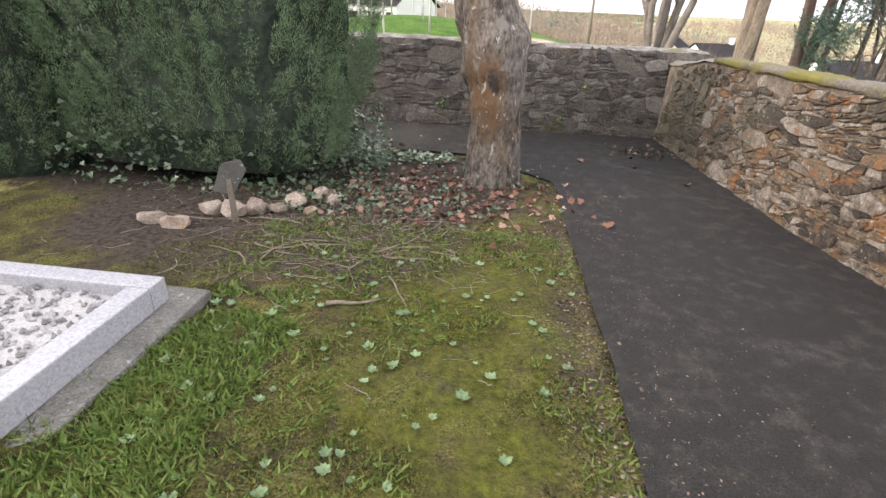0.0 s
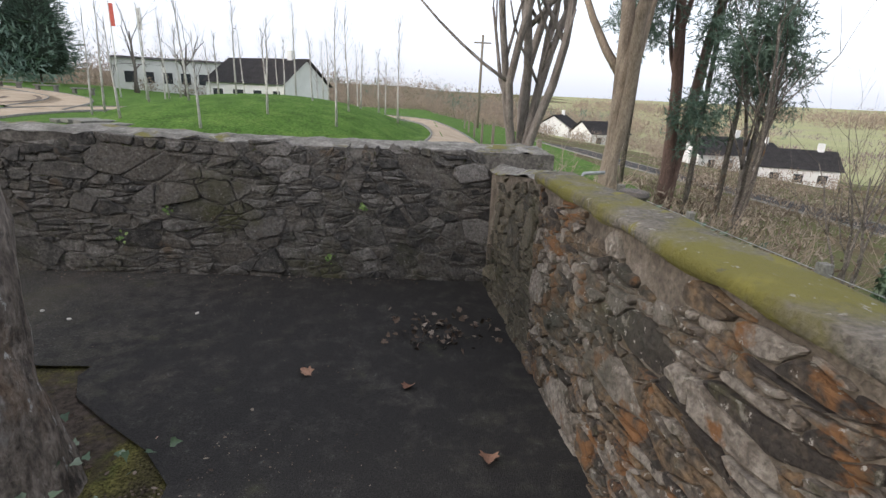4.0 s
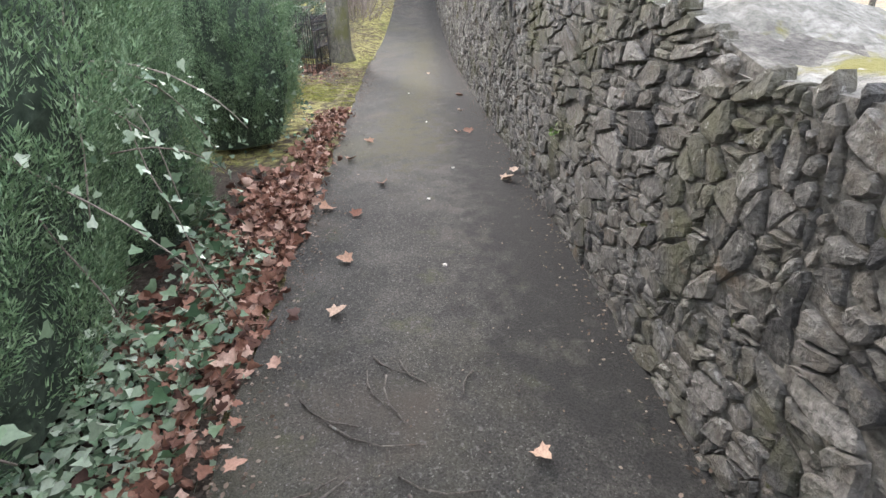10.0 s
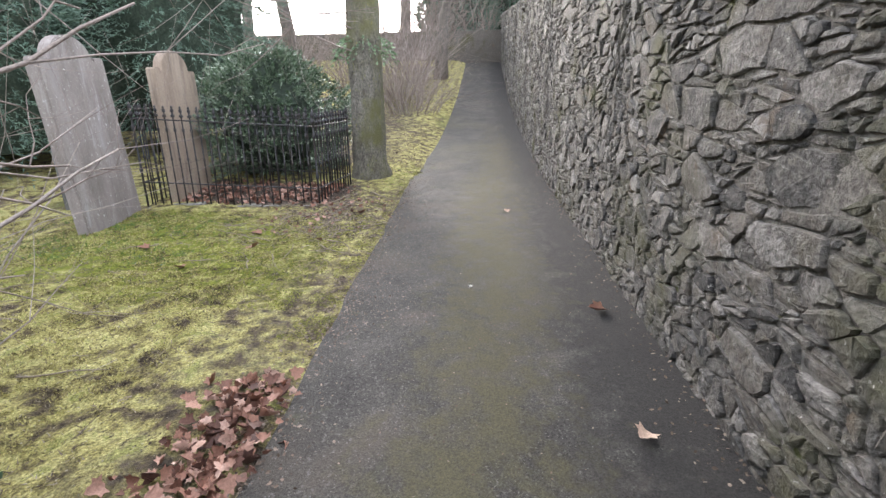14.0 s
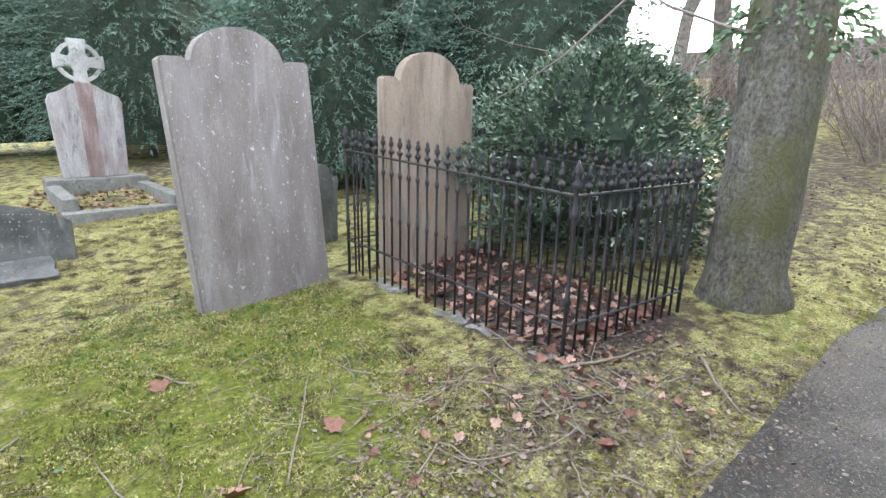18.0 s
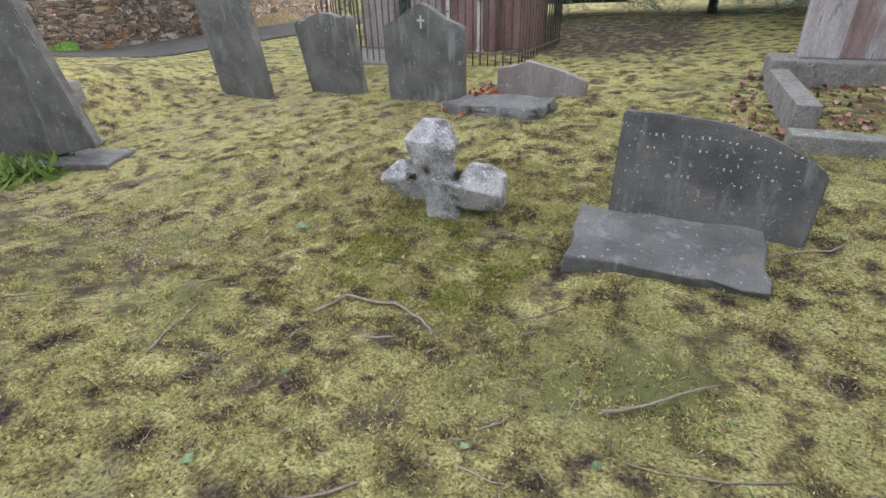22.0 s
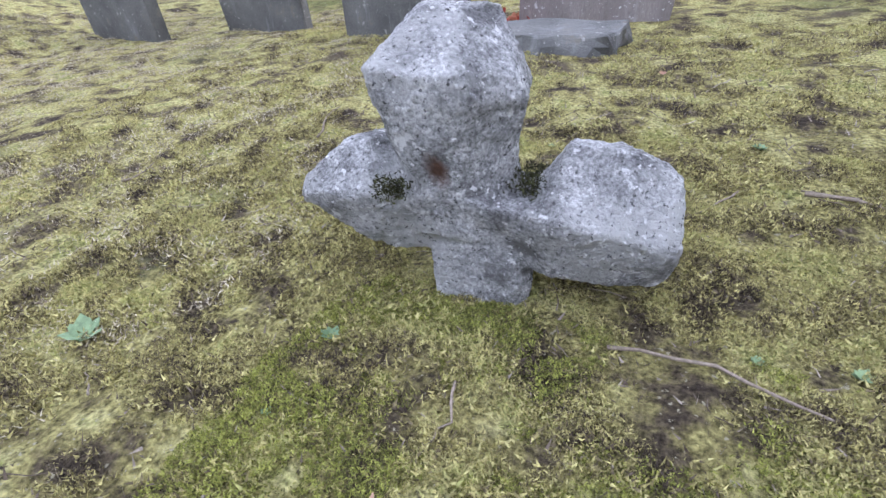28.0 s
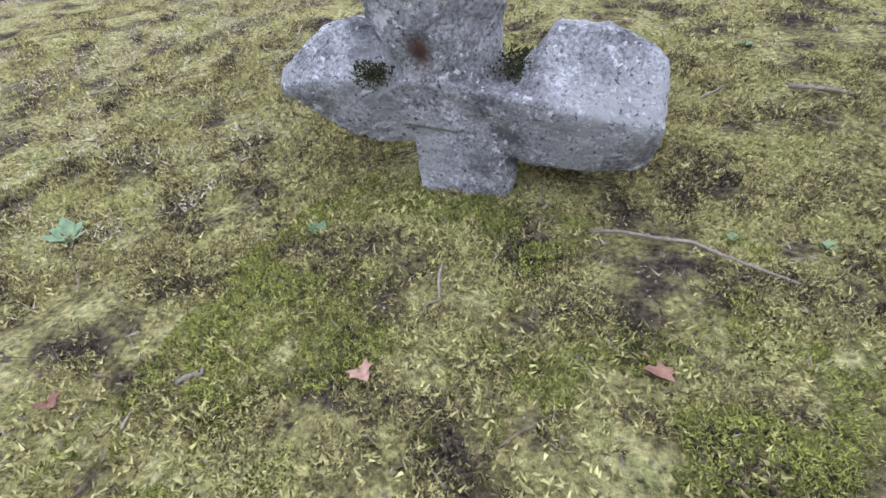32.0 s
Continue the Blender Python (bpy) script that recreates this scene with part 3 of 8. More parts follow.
def leaf_cloud(points, ahead, up, size, shape, curl=0.25, rng=None):
    """Joined leaves: arrays of foot, direction of growth, face normal and size give vertices and faces."""
    out, mid = LEAF_SHAPES[shape]
    out = np.array(out)
    points, ahead, up, size = np.asarray(points), np.asarray(ahead), np.asarray(up), np.asarray(size)
    ahead = ahead / np.linalg.norm(ahead, axis=1, keepdims=True)
    sidev = np.cross(ahead, up)
    sidev /= np.linalg.norm(sidev, axis=1, keepdims=True) + 1e-9
    nrm = np.cross(sidev, ahead)
    k = len(out)
    tri = shape in ("blade", "needle", "yew", "tuft")
    crl = curl * (rng.uniform(-0.3, 1.0, len(points)) if rng is not None else np.ones(len(points)))
    lift = np.abs(out[:, 0])[None, :] * 1.2 * crl[:, None] + (out[:, 1] ** 2)[None, :] * 0.5 * crl[:, None]
    V = points[:, None, :] + size[:, None, None] * (sidev[:, None, :] * out[None, :, 0, None] + ahead[:, None, :] * out[None, :, 1, None] + nrm[:, None, :] * lift[:, :, None])
    n = len(points)
    if tri:
        return V.reshape(-1, 3), np.arange(n * k).reshape(n, k)
    C = points + size[:, None] * ahead * mid
    V = np.concatenate([V, C[:, None, :]], axis=1).reshape(-1, 3)
    fan = np.array([(j, (j + 1) % k, k) for j in range(k)])
    return V, (np.arange(n)[:, None, None] * (k + 1) + fan[None]).reshape(-1, 3)


def unit_dirs(rng, n):
    v = rng.normal(size=(n, 3))
    return v / np.linalg.norm(v, axis=1, keepdims=True)


# ---- the lie of the land ----
ROUTE = lambda x: -0.26 + 0.0048 * np.clip(-14.0 - np.asarray(x, float), 0, 30) ** 2
WALL_Y = lambda x: 8.96 + 0.012 * np.clip(np.asarray(x, float) + 4, -45, 0)
WALL_X = lambda y: 3.27 - 0.068 * np.asarray(y, float)


def relief(x, y):
    """Hummocks of the mossy earth, none under the tarred path."""
    free = step(7.0, 5.4, y) * np.clip(step(0.62, 0.25, x) + step(5.0, 5.6, y) * step(0.9, 0.4, x), 0, 1)
    return ((fbm(x, y, 1.3, 3) - 0.5) * 0.08 + (fbm(x, y, 6.0, 5) - 0.5) * 0.04) * free - 0.03 * (1 - free)


def land(x, y):
    x, y = np.asarray(x, float), np.asarray(y, float)
    route = ROUTE(x)
    old = -0.27 - 0.045 * np.clip(x + 13.5, -3, 9) * step(4.5, 0.5, y) - 0.17 * np.exp(-((y - 0.6) / 1.6) ** 2) + 0.05 * np.clip(-2 - y, 0, 9)
    old = old + 0.05 * np.exp(-((x + 14.6) / 1.1) ** 2 - ((y - 3.0) / 0.9) ** 2)
    old = old + step(-14, -22, x) * (route + 0.26 + 0.2)
    lawn = -0.24 + 0.24 * step(5.5, 0.0, y) - 0.55 * step(-0.8, -6, y)
    yard = old + (lawn - old) * step(-5.0, -2.5, x)
    near = step(5.6, 6.6, y) * step(-2.5, -4.0, x) + step(-4.0, -2.5, x) * step(6.0, 7.2, y)
    yard = yard + (route - yard) * np.clip(near, 0, 1)
    park = 0.0 - 0.0 * y
    d = np.hypot((x + 4.9) / 7.0, (y - 27.3) / 9.6)
    park = park + 1.36 * np.clip(1 - d ** 2.2, 0, 1) * (d < 1) + 0.05 * np.clip(-15 - x, 0, 27)
    park = park - 0.02 * np.clip(y - 45, 0, 60)
    z = yard + (park - yard) * step(9.1, 9.4, y)
    side = np.clip(x - WALL_X(np.clip(y, -20, 9)) - 0.3, 0, 60)
    fall = 0.05 + 0.30 * np.clip(side, 0, 6) + 0.17 * np.clip(side - 6, 0, 45)
    bank = np.where(y > 9.2, park, 0.0) + 0.62 * step(18, 9, y) - fall * (1 - step(9.3, 30, y) * 0.25)
    z = np.where(side > 0, bank, z)
    far = np.hypot(x, y)
    z = z + 22 * step(300, 1800, far) + 0.0
    return z


def axis(fine_a, fine_b, fine, mid, mid_step, far):
    a = list(np.arange(fine_a, fine_b, fine))
    lo, hi = [], []
    s, v = fine, fine_a
    while v > -far:
        s = min(s * 1.35, mid_step) if abs(v) < mid else s * 1.3
        v -= s
        lo.append(v)
    s, v = fine, a[-1]
    while v < far:
        s = min(s * 1.35, mid_step) if abs(v) < mid else s * 1.3
        v += s
        hi.append(v)
    return np.array(lo[::-1] + a + hi)


gx, gy = axis(-16.5, 2.6, 0.07, 48, 0.9, 4000), axis(-5.0, 7.6, 0.07, 48, 0.9, 4000)
X, Y = np.meshgrid(gx, gy)
Z = land(X, Y)
inside = (X < 3.0) & (Y < 8.9)
close = inside & (X > -20) & (Y > -8)
Z = Z + close * (relief(X, Y) + (fbm(X, Y, 9.0, 15) - 0.5) * 0.03 * step(6.6, 5.6, Y) * step(0.5, 0.3, X)) - 0.03 * (inside & ~close)
nx, ny = len(gx), len(gy)
idx = np.arange(nx * ny).reshape(ny, nx)
quads = np.stack([idx[:-1, :-1], idx[:-1, 1:], idx[1:, 1:], idx[1:, :-1]], -1).reshape(-1, 4)
gm = raw("ground", np.stack([X, Y, Z], -1).reshape(-1, 3), quads)
cxm, cym = (X[:-1, :-1] + X[1:, 1:]) / 2, (Y[:-1, :-1] + Y[1:, 1:]) / 2
slot = np.where((cym < 9.2) & (cxm < 3.3), np.where((cxm + 2.4 * (fbm(cxm, cym, 0.7, 17, 4) - 0.5) > -4.6) & (cym + 2.4 * (fbm(cxm, cym, 0.7, 27, 4) - 0.5) > -0.8), 1, 0), np.where((cym > 9) & (cxm < 9 + 0.1 * cym) & (np.hypot(cxm + 10, cym - 25) < 75), 2, 3))
slot = np.where((cxm > 3.3) & (cxm < 5.6) & (cym < 9.3) & (cym > -8), 2, slot)
slot = np.where((np.hypot(cxm, cym) > 95) & (cxm > 0.25 * cym), 4, slot)
for m_ in (M_MOSS, M_LAWN, M_GRASS, M_ROUGH, M_FIELD):
    gm.materials.append(m_)
gm.polygons.foreach_set("material_index", slot.reshape(-1).astype(np.int32))
gm.polygons.foreach_set("use_smooth", [True] * len(gm.polygons))
far_x, far_y = X.reshape(-1), Y.reshape(-1)
bare = np.zeros(len(far_x))


def patch(x0, x1, y0, y1, soft, amount):
    wx = far_x + 1.6 * (fbm(far_x, far_y, 0.9, 18, 4) - 0.5)
    wy = far_y + 1.2 * (fbm(far_x, far_y, 0.9, 19, 4) - 0.5)
    soft = soft * 1.5
    inside_x = step(x0 - soft, x0 + soft, wx) * step(x1 + soft, x1 - soft, wx)
    return amount * inside_x * step(y0 - soft, y0 + soft, wy) * step(y1 + soft, y1 - soft, wy)


for spot in ((-17.5, -15.7, 2.3, 5.4, 0.25, 0.75), (-16.2, -14.4, 4.9, 6.3, 0.5, 0.45), (-13.6, -1.0, 5.6, 7.2, 0.5, 0.42), (-8.0, -1.2, 4.3, 7.0, 0.5, 0.7), (-1.6, 0.5, 4.5, 7.0, 0.4, 0.7),
             (0.3, 0.9, 0, 6, 0.2, 0.4), (-10.0, -5.5, 0.8, 5.0, 0.9, 0.4), (-15.0, -8.0, 5.2, 6.6, 0.4, 0.25), (-12.5, -7.0, -13.0, -6.0, 0.8, 0.5), (-23, -18.5, 1.0, 6.2, 0.6, 0.4), (-40, -18, 2.0, 5.8, 1.0, 0.5),
             (-12.0, -10.2, 0.5, 1.6, 0.5, 0.12), (-11.0, -10.35, -0.2, 0.12, 0.15, 0.5), (-3.8, -0.3, 2.9, 4.7, 0.4, 0.85), (-1.0, -0.2, 1.6, 3.2, 0.5, 0.4), (-14.9, -13.2, 5.0, 6.4, 0.4, 0.3), (-18, -14, -9.0, -5.4, 0.6, 0.5), (-19, -12.5, 3.8, 5.0, 0.6, 0.10)):
    bare = np.maximum(bare, patch(*spot))
lush = np.zeros(len(far_x))
for spot in ((-15.4, -12.0, 2.4, 6.2, 0.6, 0.55), (-16.5, -15.0, 5.4, 6.6, 0.4, 0.35), (-19.5, -16.5, 5.6, 6.6, 0.4, 0.4), (-1.1, 0.6, 0.8, 4.0, 0.5, 0.5), (-2.0, -1.2, 0.5, 2.6, 0.3, 0.45), (-8.6, -6.8, 5.9, 6.6, 0.3, 0.45), (-12.2, -10.4, 0.3, 1.6, 0.5, 0.3), (-14.5, -11.5, -3.5, -0.8, 0.8, 0.3)):
    lush = np.maximum(lush, patch(*spot))
gm.attributes.new("lush", 'FLOAT', 'POINT').data.foreach_set("value", lush.astype(np.float32))
gm.attributes.new("bare", 'FLOAT', 'POINT').data.foreach_set("value", bare.astype(np.float32))
ground = tagged(new("ground", gm), "mossy graveyard earth running out to parkland and fields", "ground", kind="structure")


def ground_z(x, y):
    """Height of the ground under a single point."""
    return float(land(x, y) + relief(x, y))


def ground_arr(x, y):
    return land(x, y) + relief(x, y)


# ---- the tarred path: one leg beside the low wall, one along the long wall ----
def edge_in(x):
    """Inner edge of the long leg."""
    return 6.92 + 0.055 * np.clip(np.asarray(x) + 5, -13, 4) + 0.07 * (fbm(x, 0 * np.asarray(x), 2.6, 9) - 0.5)


def strip(name, rows, material, label, category, kind="structure"):
    """rows: lists of points of equal length; a sheet between them."""
    n = len(rows[0])
    V = np.array([p for r in rows for p in r])
    F = [(r * n + i, r * n + i + 1, (r + 1) * n + i + 1, (r + 1) * n + i) for r in range(len(rows) - 1) for i in range(n - 1)]
    ob = mesh_part(name, raw(name, V, F), material, None, "", True)
    if material is M_ASPHALT:
        x, y = V[:, 0], V[:, 1]
        damp = np.maximum(0.53 * step(-3.5, 0.8, x) * step(-3.0, 0.5, y), 0.66 * np.exp(-((WALL_Y(x) - y) / 1.05) ** 2) * step(0, -5, x))
        moss = 0.50 * step(-5, -9, x) * np.exp(-((y - 7.45 + 0.02 * x + 0.5 * (fbm(x, y, 0.9, 23) - 0.5)) / 0.80) ** 2) * step(-31, -20, x) + 0.4 * np.exp(-((x + 2.6) / 1.2) ** 2 - ((y - 7.6) / 0.4) ** 2)
        for mask, val in (("lush", damp), ("bare", moss)):
            ob.data.attributes.new(mask, 'FLOAT', 'POINT').data.foreach_set("value", val.astype(np.float32))
    return tagged(ob, label, category, kind=kind)


def tar(x, y):
    return float(ROUTE(x)) * 1.0 + float(land(x, y) - ROUTE(x)) * (x > -4) + 0.016 + 0.004 * float(fbm(x, y, 1.1, 21)) + 0.05 * float(step(9.0, 8.2, y)) * 0


rows = []
for xk in np.concatenate([np.arange(3.0, -20, -0.25), np.arange(-20, -42.5, -0.8)]):
    lo = float(edge_in(xk)) if xk < -0.6 else float(edge_in(-0.6)) + (xk + 0.6) * 0.0
    hi = float(WALL_Y(xk)) + 0.12
    rows.append([(xk, lo + (hi - lo) * k / 10, tar(xk, lo + (hi - lo) * k / 10) - (0.02 if k == 0 else 0)) for k in range(11)])
strip("path", rows, M_ASPHALT, "dark worn tarred path with moss along the wall", "path")
rows = []
for yk in np.arange(7.5, -17, -0.25):
    lo = 0.70 + 0.06 * float(fbm(yk, 0.0, 2.3, 12)) - 0.10 * float(step(2.6, 0, yk)) - 1.1 * float(step(5.9, 7.0, yk))
    hi = float(WALL_X(yk)) + 0.12
    rows.append([(lo + (hi - lo) * k / 10, yk, tar(lo + (hi - lo) * k / 10, yk) + 0.005 - (0.025 if k == 0 else 0)) for k in range(11)])
strip("path_side", rows, M_ASPHALT, "dark damp tarred path beside the low stone wall", "path")

# ---- rubble walls ----


def cells(u0, u1, v0, v1, rng, size, stretch, slant=0.35):
    """Random rubble: stones as the cells of a power diagram, drawn out along the wall. Polygons in (u, v)."""
    w, h = (u1 - u0) / stretch, v1 - v0
    nu, nv = max(2, int(w / size)), max(2, int(h / size))
    pts = [((i + rng.uniform(-0.1, 1.1)) * w / nu, (j + rng.uniform(0.0, 1.0)) * h / nv, (size * rng.uniform(0, 1) ** 2.2) ** 2 * 1.0) for i in range(nu) for j in range(nv) if rng.random() > 0.12]
    grid = {}
    for k, p in enumerate(pts):
        grid.setdefault((int(p[0] // (2 * size)), int(p[1] // (2 * size))), []).append(k)
    out = []
    for k, (px, py, pw) in enumerate(pts):
        x0, x1, y0, y1 = max(0, px - 2 * size), min(w, px + 2 * size), max(0, py - 2 * size), min(h, py + 2 * size)
        poly = [(x0, y0), (x1, y0), (x1, y1), (x0, y1)]
        gi, gj = int(px // (2 * size)), int(py // (2 * size))
        for a_ in (-1, 0, 1):
            for b_ in (-1, 0, 1):
                for q in grid.get((gi + a_, gj + b_), ()):
                    if q == k or not poly:
                        continue
                    qx, qy, qw = pts[q]
                    nx_, ny_ = qx - px, qy - py
                    c_ = (qx * qx + qy * qy - qw - px * px - py * py + pw) / 2
                    new_poly = []
                    for (ax, ay), (bx, by) in zip(poly, poly[1:] + poly[:1]):
                        da, db = nx_ * ax + ny_ * ay - c_, nx_ * bx + ny_ * by - c_
                        if da <= 0:
                            new_poly.append((ax, ay))
                        if da * db < 0:
                            t_ = da / (da - db)
                            new_poly.append((ax + (bx - ax) * t_, ay + (by - ay) * t_))
                    poly = new_poly
        if len(poly) > 2:
            poly = [(u0 + x_ * stretch, v0 + y_) for x_, y_ in poly]
            poly = [(u_ + 0.02 * math.sin(9 * v_ + 2 * u_) + slant * (v_ - v0) * math.sin(1.3 * u_ + 1), v_ + 0.018 * math.sin(5.0 * u_ + 3 * v_) + 0.012 * math.sin(17 * u_)) for u_, v_ in poly]
            out.append(poly)
    return out


def cut_poly(poly, a, nrm):
    """Halves of a convex polygon on the two sides of the line through a with the normal nrm."""
    sides = [[], []]
    for p, q in zip(poly, poly[1:] + poly[:1]):
        dp, dq = (p[0] - a[0]) * nrm[0] + (p[1] - a[1]) * nrm[1], (q[0] - a[0]) * nrm[0] + (q[1] - a[1]) * nrm[1]
        sides[dp > 0].append(p)
        if dp * dq < 0:
            t_ = dp / (dp - dq)
            m_ = (p[0] + (q[0] - p[0]) * t_, p[1] + (q[1] - p[1]) * t_)
            sides[0].append(m_)
            sides[1].append(m_)
    return [h_ for h_ in sides if len(h_) > 2]


def shatter(poly, rng, thin, long, dip):
    """Splits a large cell into flat bedded stones and small packing stones."""
    us, vs = [p[0] for p in poly], [p[1] for p in poly]
    w, h = max(us) - min(us), max(vs) - min(vs)
    want_h, want_w = thin * rng.uniform(0.45, 2.0), long * rng.uniform(0.45, 1.8)
    if h > want_h and h > 0.055:
        lean = dip + rng.normal(0, 0.20)
        a = (min(us) + w * 0.5, min(vs) + h * rng.uniform(0.3, 0.7))
        nrm = (-math.sin(lean), math.cos(lean))
    elif w > want_w and w > 0.06:
        lean = rng.normal(0, 0.35)
        a = (min(us) + w * rng.uniform(0.28, 0.72), min(vs) + h * 0.5)
        nrm = (math.cos(lean), math.sin(lean))
    else:
        return [poly]
    halves = cut_poly(poly, a, nrm)
    if len(halves) < 2:
        return [poly]
    return [q for h_ in halves for q in shatter(h_, rng, thin * 1.15, long * 1.15, dip)]


def stone_shape(poly, rng, proud=0.035, gap=0.006):
    """A rough stone with its face outwards: points (u, v, d) and faces."""
    slim = []
    for p in poly:
        if not slim or math.hypot(p[0] - slim[-1][0], p[1] - slim[-1][1]) > 0.010:
            slim.append(p)
    if len(slim) > 3 and math.hypot(slim[0][0] - slim[-1][0], slim[0][1] - slim[-1][1]) < 0.010:
        slim.pop()
    if len(slim) < 3:
        return None
    cu, cv = sum(p[0] for p in slim) / len(slim), sum(p[1] for p in slim) / len(slim)
    wide, high = max(p[0] for p in slim) - min(p[0] for p in slim), max(p[1] for p in slim) - min(p[1] for p in slim)
    if wide < 0.022 or high < 0.014:
        return None

    def drawn(p, by):
        """Moved towards the middle by the same share of both half-widths, so that joints keep their breadth."""
        return (cu + (p[0] - cu) * (1 - min(0.4, 2 * by / wide)), cv + (p[1] - cv) * (1 - min(0.4, 2 * by / high)))

    ring = []
    for p, q in zip(slim, slim[1:] + slim[:1]):
        L = math.hypot(q[0] - p[0], q[1] - p[1])
        c1, c2 = (min(0.34, rng.uniform(0.008, 0.034) / max(L, 1e-4)) for _ in (0, 1))
        ring.append((p[0] + (q[0] - p[0]) * c1, p[1] + (q[1] - p[1]) * c1))
        if L > 0.09:
            s_ = rng.uniform(0.35, 0.65)
            j = rng.uniform(-0.013, 0.005)
            ring.append((p[0] + (q[0] - p[0]) * s_ + (q[1] - p[1]) / L * j, p[1] + (q[1] - p[1]) * s_ - (q[0] - p[0]) / L * j))
        ring.append((q[0] + (p[0] - q[0]) * c2, q[1] + (p[1] - q[1]) * c2))
    ring = [drawn(p, gap * rng.uniform(0.25, 1.0)) for p in ring]
    n = len(ring)
    d0 = rng.uniform(0.0, 1.0) ** 1.2 * proud * min(1.0, 0.45 + 4 * high)
    tu, tv = rng.normal(0, 0.05), rng.normal(0, 0.10)
    k = rng.uniform(0.004, 0.012)
    P = [(a_, b_, -0.05) for a_, b_ in ring]
    P += [(a_, b_, d0 * 0.7 - 0.004 + tu * (a_ - cu) + tv * (b_ - cv) + rng.uniform(-0.005, 0.003)) for a_, b_ in ring]
    for a_, b_ in ring:
        a_, b_ = drawn((a_, b_), k)
        P.append((a_, b_, d0 + 0.004 + tu * (a_ - cu) + tv * (b_ - cv) + rng.uniform(-0.004, 0.004)))
    F = []
    for r in (0, 1):
        F += [(r * n + i, r * n + (i + 1) % n, (r + 1) * n + (i + 1) % n, (r + 1) * n + i) for i in range(n)]
    P.append((cu + rng.normal(0, 0.2) * wide * 0.5, cv + rng.normal(0, 0.2) * high * 0.5, d0 + 0.004 + rng.uniform(-0.003, 0.010)))
    F += [(2 * n + i, 2 * n + (i + 1) % n, 3 * n) for i in range(n)]
    return P, F


def rubble(parent, place, u0, u1, v0, v1, keep, rng, piece_mat, rest_mat, near, proud=0.035, size=0.105, stretch=1.9, thin=0.07, long=0.17, gap=0.006, dip=0.0):
    """Stones on a wall: place maps (u, v, d) to the world. Those for which near(u) holds are pieces of their own, the rest one mesh."""
    V, F, count = [], [], 0
    for cell in cells(u0, u1, v0, v1, rng, size, stretch):
        for poly in ([cell] if rng.random() < 0.35 else shatter(cell, rng, thin, long, dip)):
            if not keep(sum(p[0] for p in poly) / len(poly), max(p[1] for p in poly)):
                continue
            made = stone_shape(poly, rng, proud, gap)
            if not made:
                continue
            P, fs = made
            W = place(*np.array(P).T)
            if near(poly[0][0]) and count < 300:
                o = Vector(W[0])
                mesh_part("stone", raw("stone", (W - W[0]).tolist(), fs), piece_mat, parent).location = o
                count += 1
            else:
                F += [tuple(i + len(V) for i in f_) for f_ in fs]
                V += W.tolist()
    if V:
        ob = mesh_part("stones", raw("stones", V, F), rest_mat, parent)
        tagged(ob, kind="stuff")


TOP_X = [-44.0, -41.0, -22.0, -11.3, -7.5, -4.3, -3.9, 3.4]
TOP_Z = [6.2, 6.0, 3.75, 2.0, 1.58, 1.42, 1.24, 1.20]


def wall_top(x):
    return float(np.interp(x, TOP_X, TOP_Z)) + 0.05 * (float(fbm(x, 3.0, 1.1, 31)) - 0.5)


def add_core(parent, line, inner, outer, base, top, material, name="core"):
    """Body of a wall: line of stations, inner and outer face offsets by functions."""
    V, F = [], []
    for s in line:
        (ix, iy), (ox, oy) = inner(s), outer(s)
        b, t = base(s), top(s)
        V += [(ix, iy, b), (ix, iy, t), (ox, oy, t), (ox, oy, b)]
    for i in range(len(line) - 1):
        for k in range(4):
            a_, b_ = i * 4 + k, i * 4 + (k + 1) % 4
            F.append((a_, b_, b_ + 4, a_ + 4))
    F += [(0, 1, 2, 3), tuple(len(V) - 4 + k for k in (3, 2, 1, 0))]
    return mesh_part(name, raw(name, V, F), material, parent)

rng = np.random.default_rng(7)
wall_long = thing("wall_long", label="long dark rubble stone wall with mortared top", category="wall", kind="structure")
line = [3.3 - 0.5 * k for k in range(94)]
add_core(wall_long, line, lambda s: (s, float(WALL_Y(s)) + 0.004), lambda s: (s, float(WALL_Y(s)) + 0.76), lambda s: float(ROUTE(s)) - 0.5, lambda s: wall_top(s) - 0.06, M_MORTAR)
# lumpy mortar cap along the top
V, F = [], []
st = np.arange(3.25, -43, -0.12)
for s in st:
    t = wall_top(s)
    for k in range(9):
        f_ = k / 8
        V.append((s, float(WALL_Y(s)) + 0.77 * f_ + 0.03 * (float(fbm(s, f_ * 3, 5.0, 41)) - 0.5), t - 0.10 + 0.085 * math.sin(math.pi * min(1, max(0, f_ * 0.9 + 0.05))) ** 0.6 + 0.09 * (float(fbm(s, f_ * 1.5, 5.0, 42)) - 0.5)))
for i in range(len(st) - 1):
    F += [(i * 9 + k, i * 9 + k + 1, (i + 1) * 9 + k + 1, (i + 1) * 9 + k) for k in range(8)]
mesh_part("wall_cap", raw("wall_cap", V, F), M_CAP, wall_long, "lumpy weathered mortar top with yellow moss", True)


def place_long(u, v, d):
    x = 3.0 - u
    return np.stack([x, WALL_Y(x) - d, ROUTE(x) - 0.06 + v], -1)


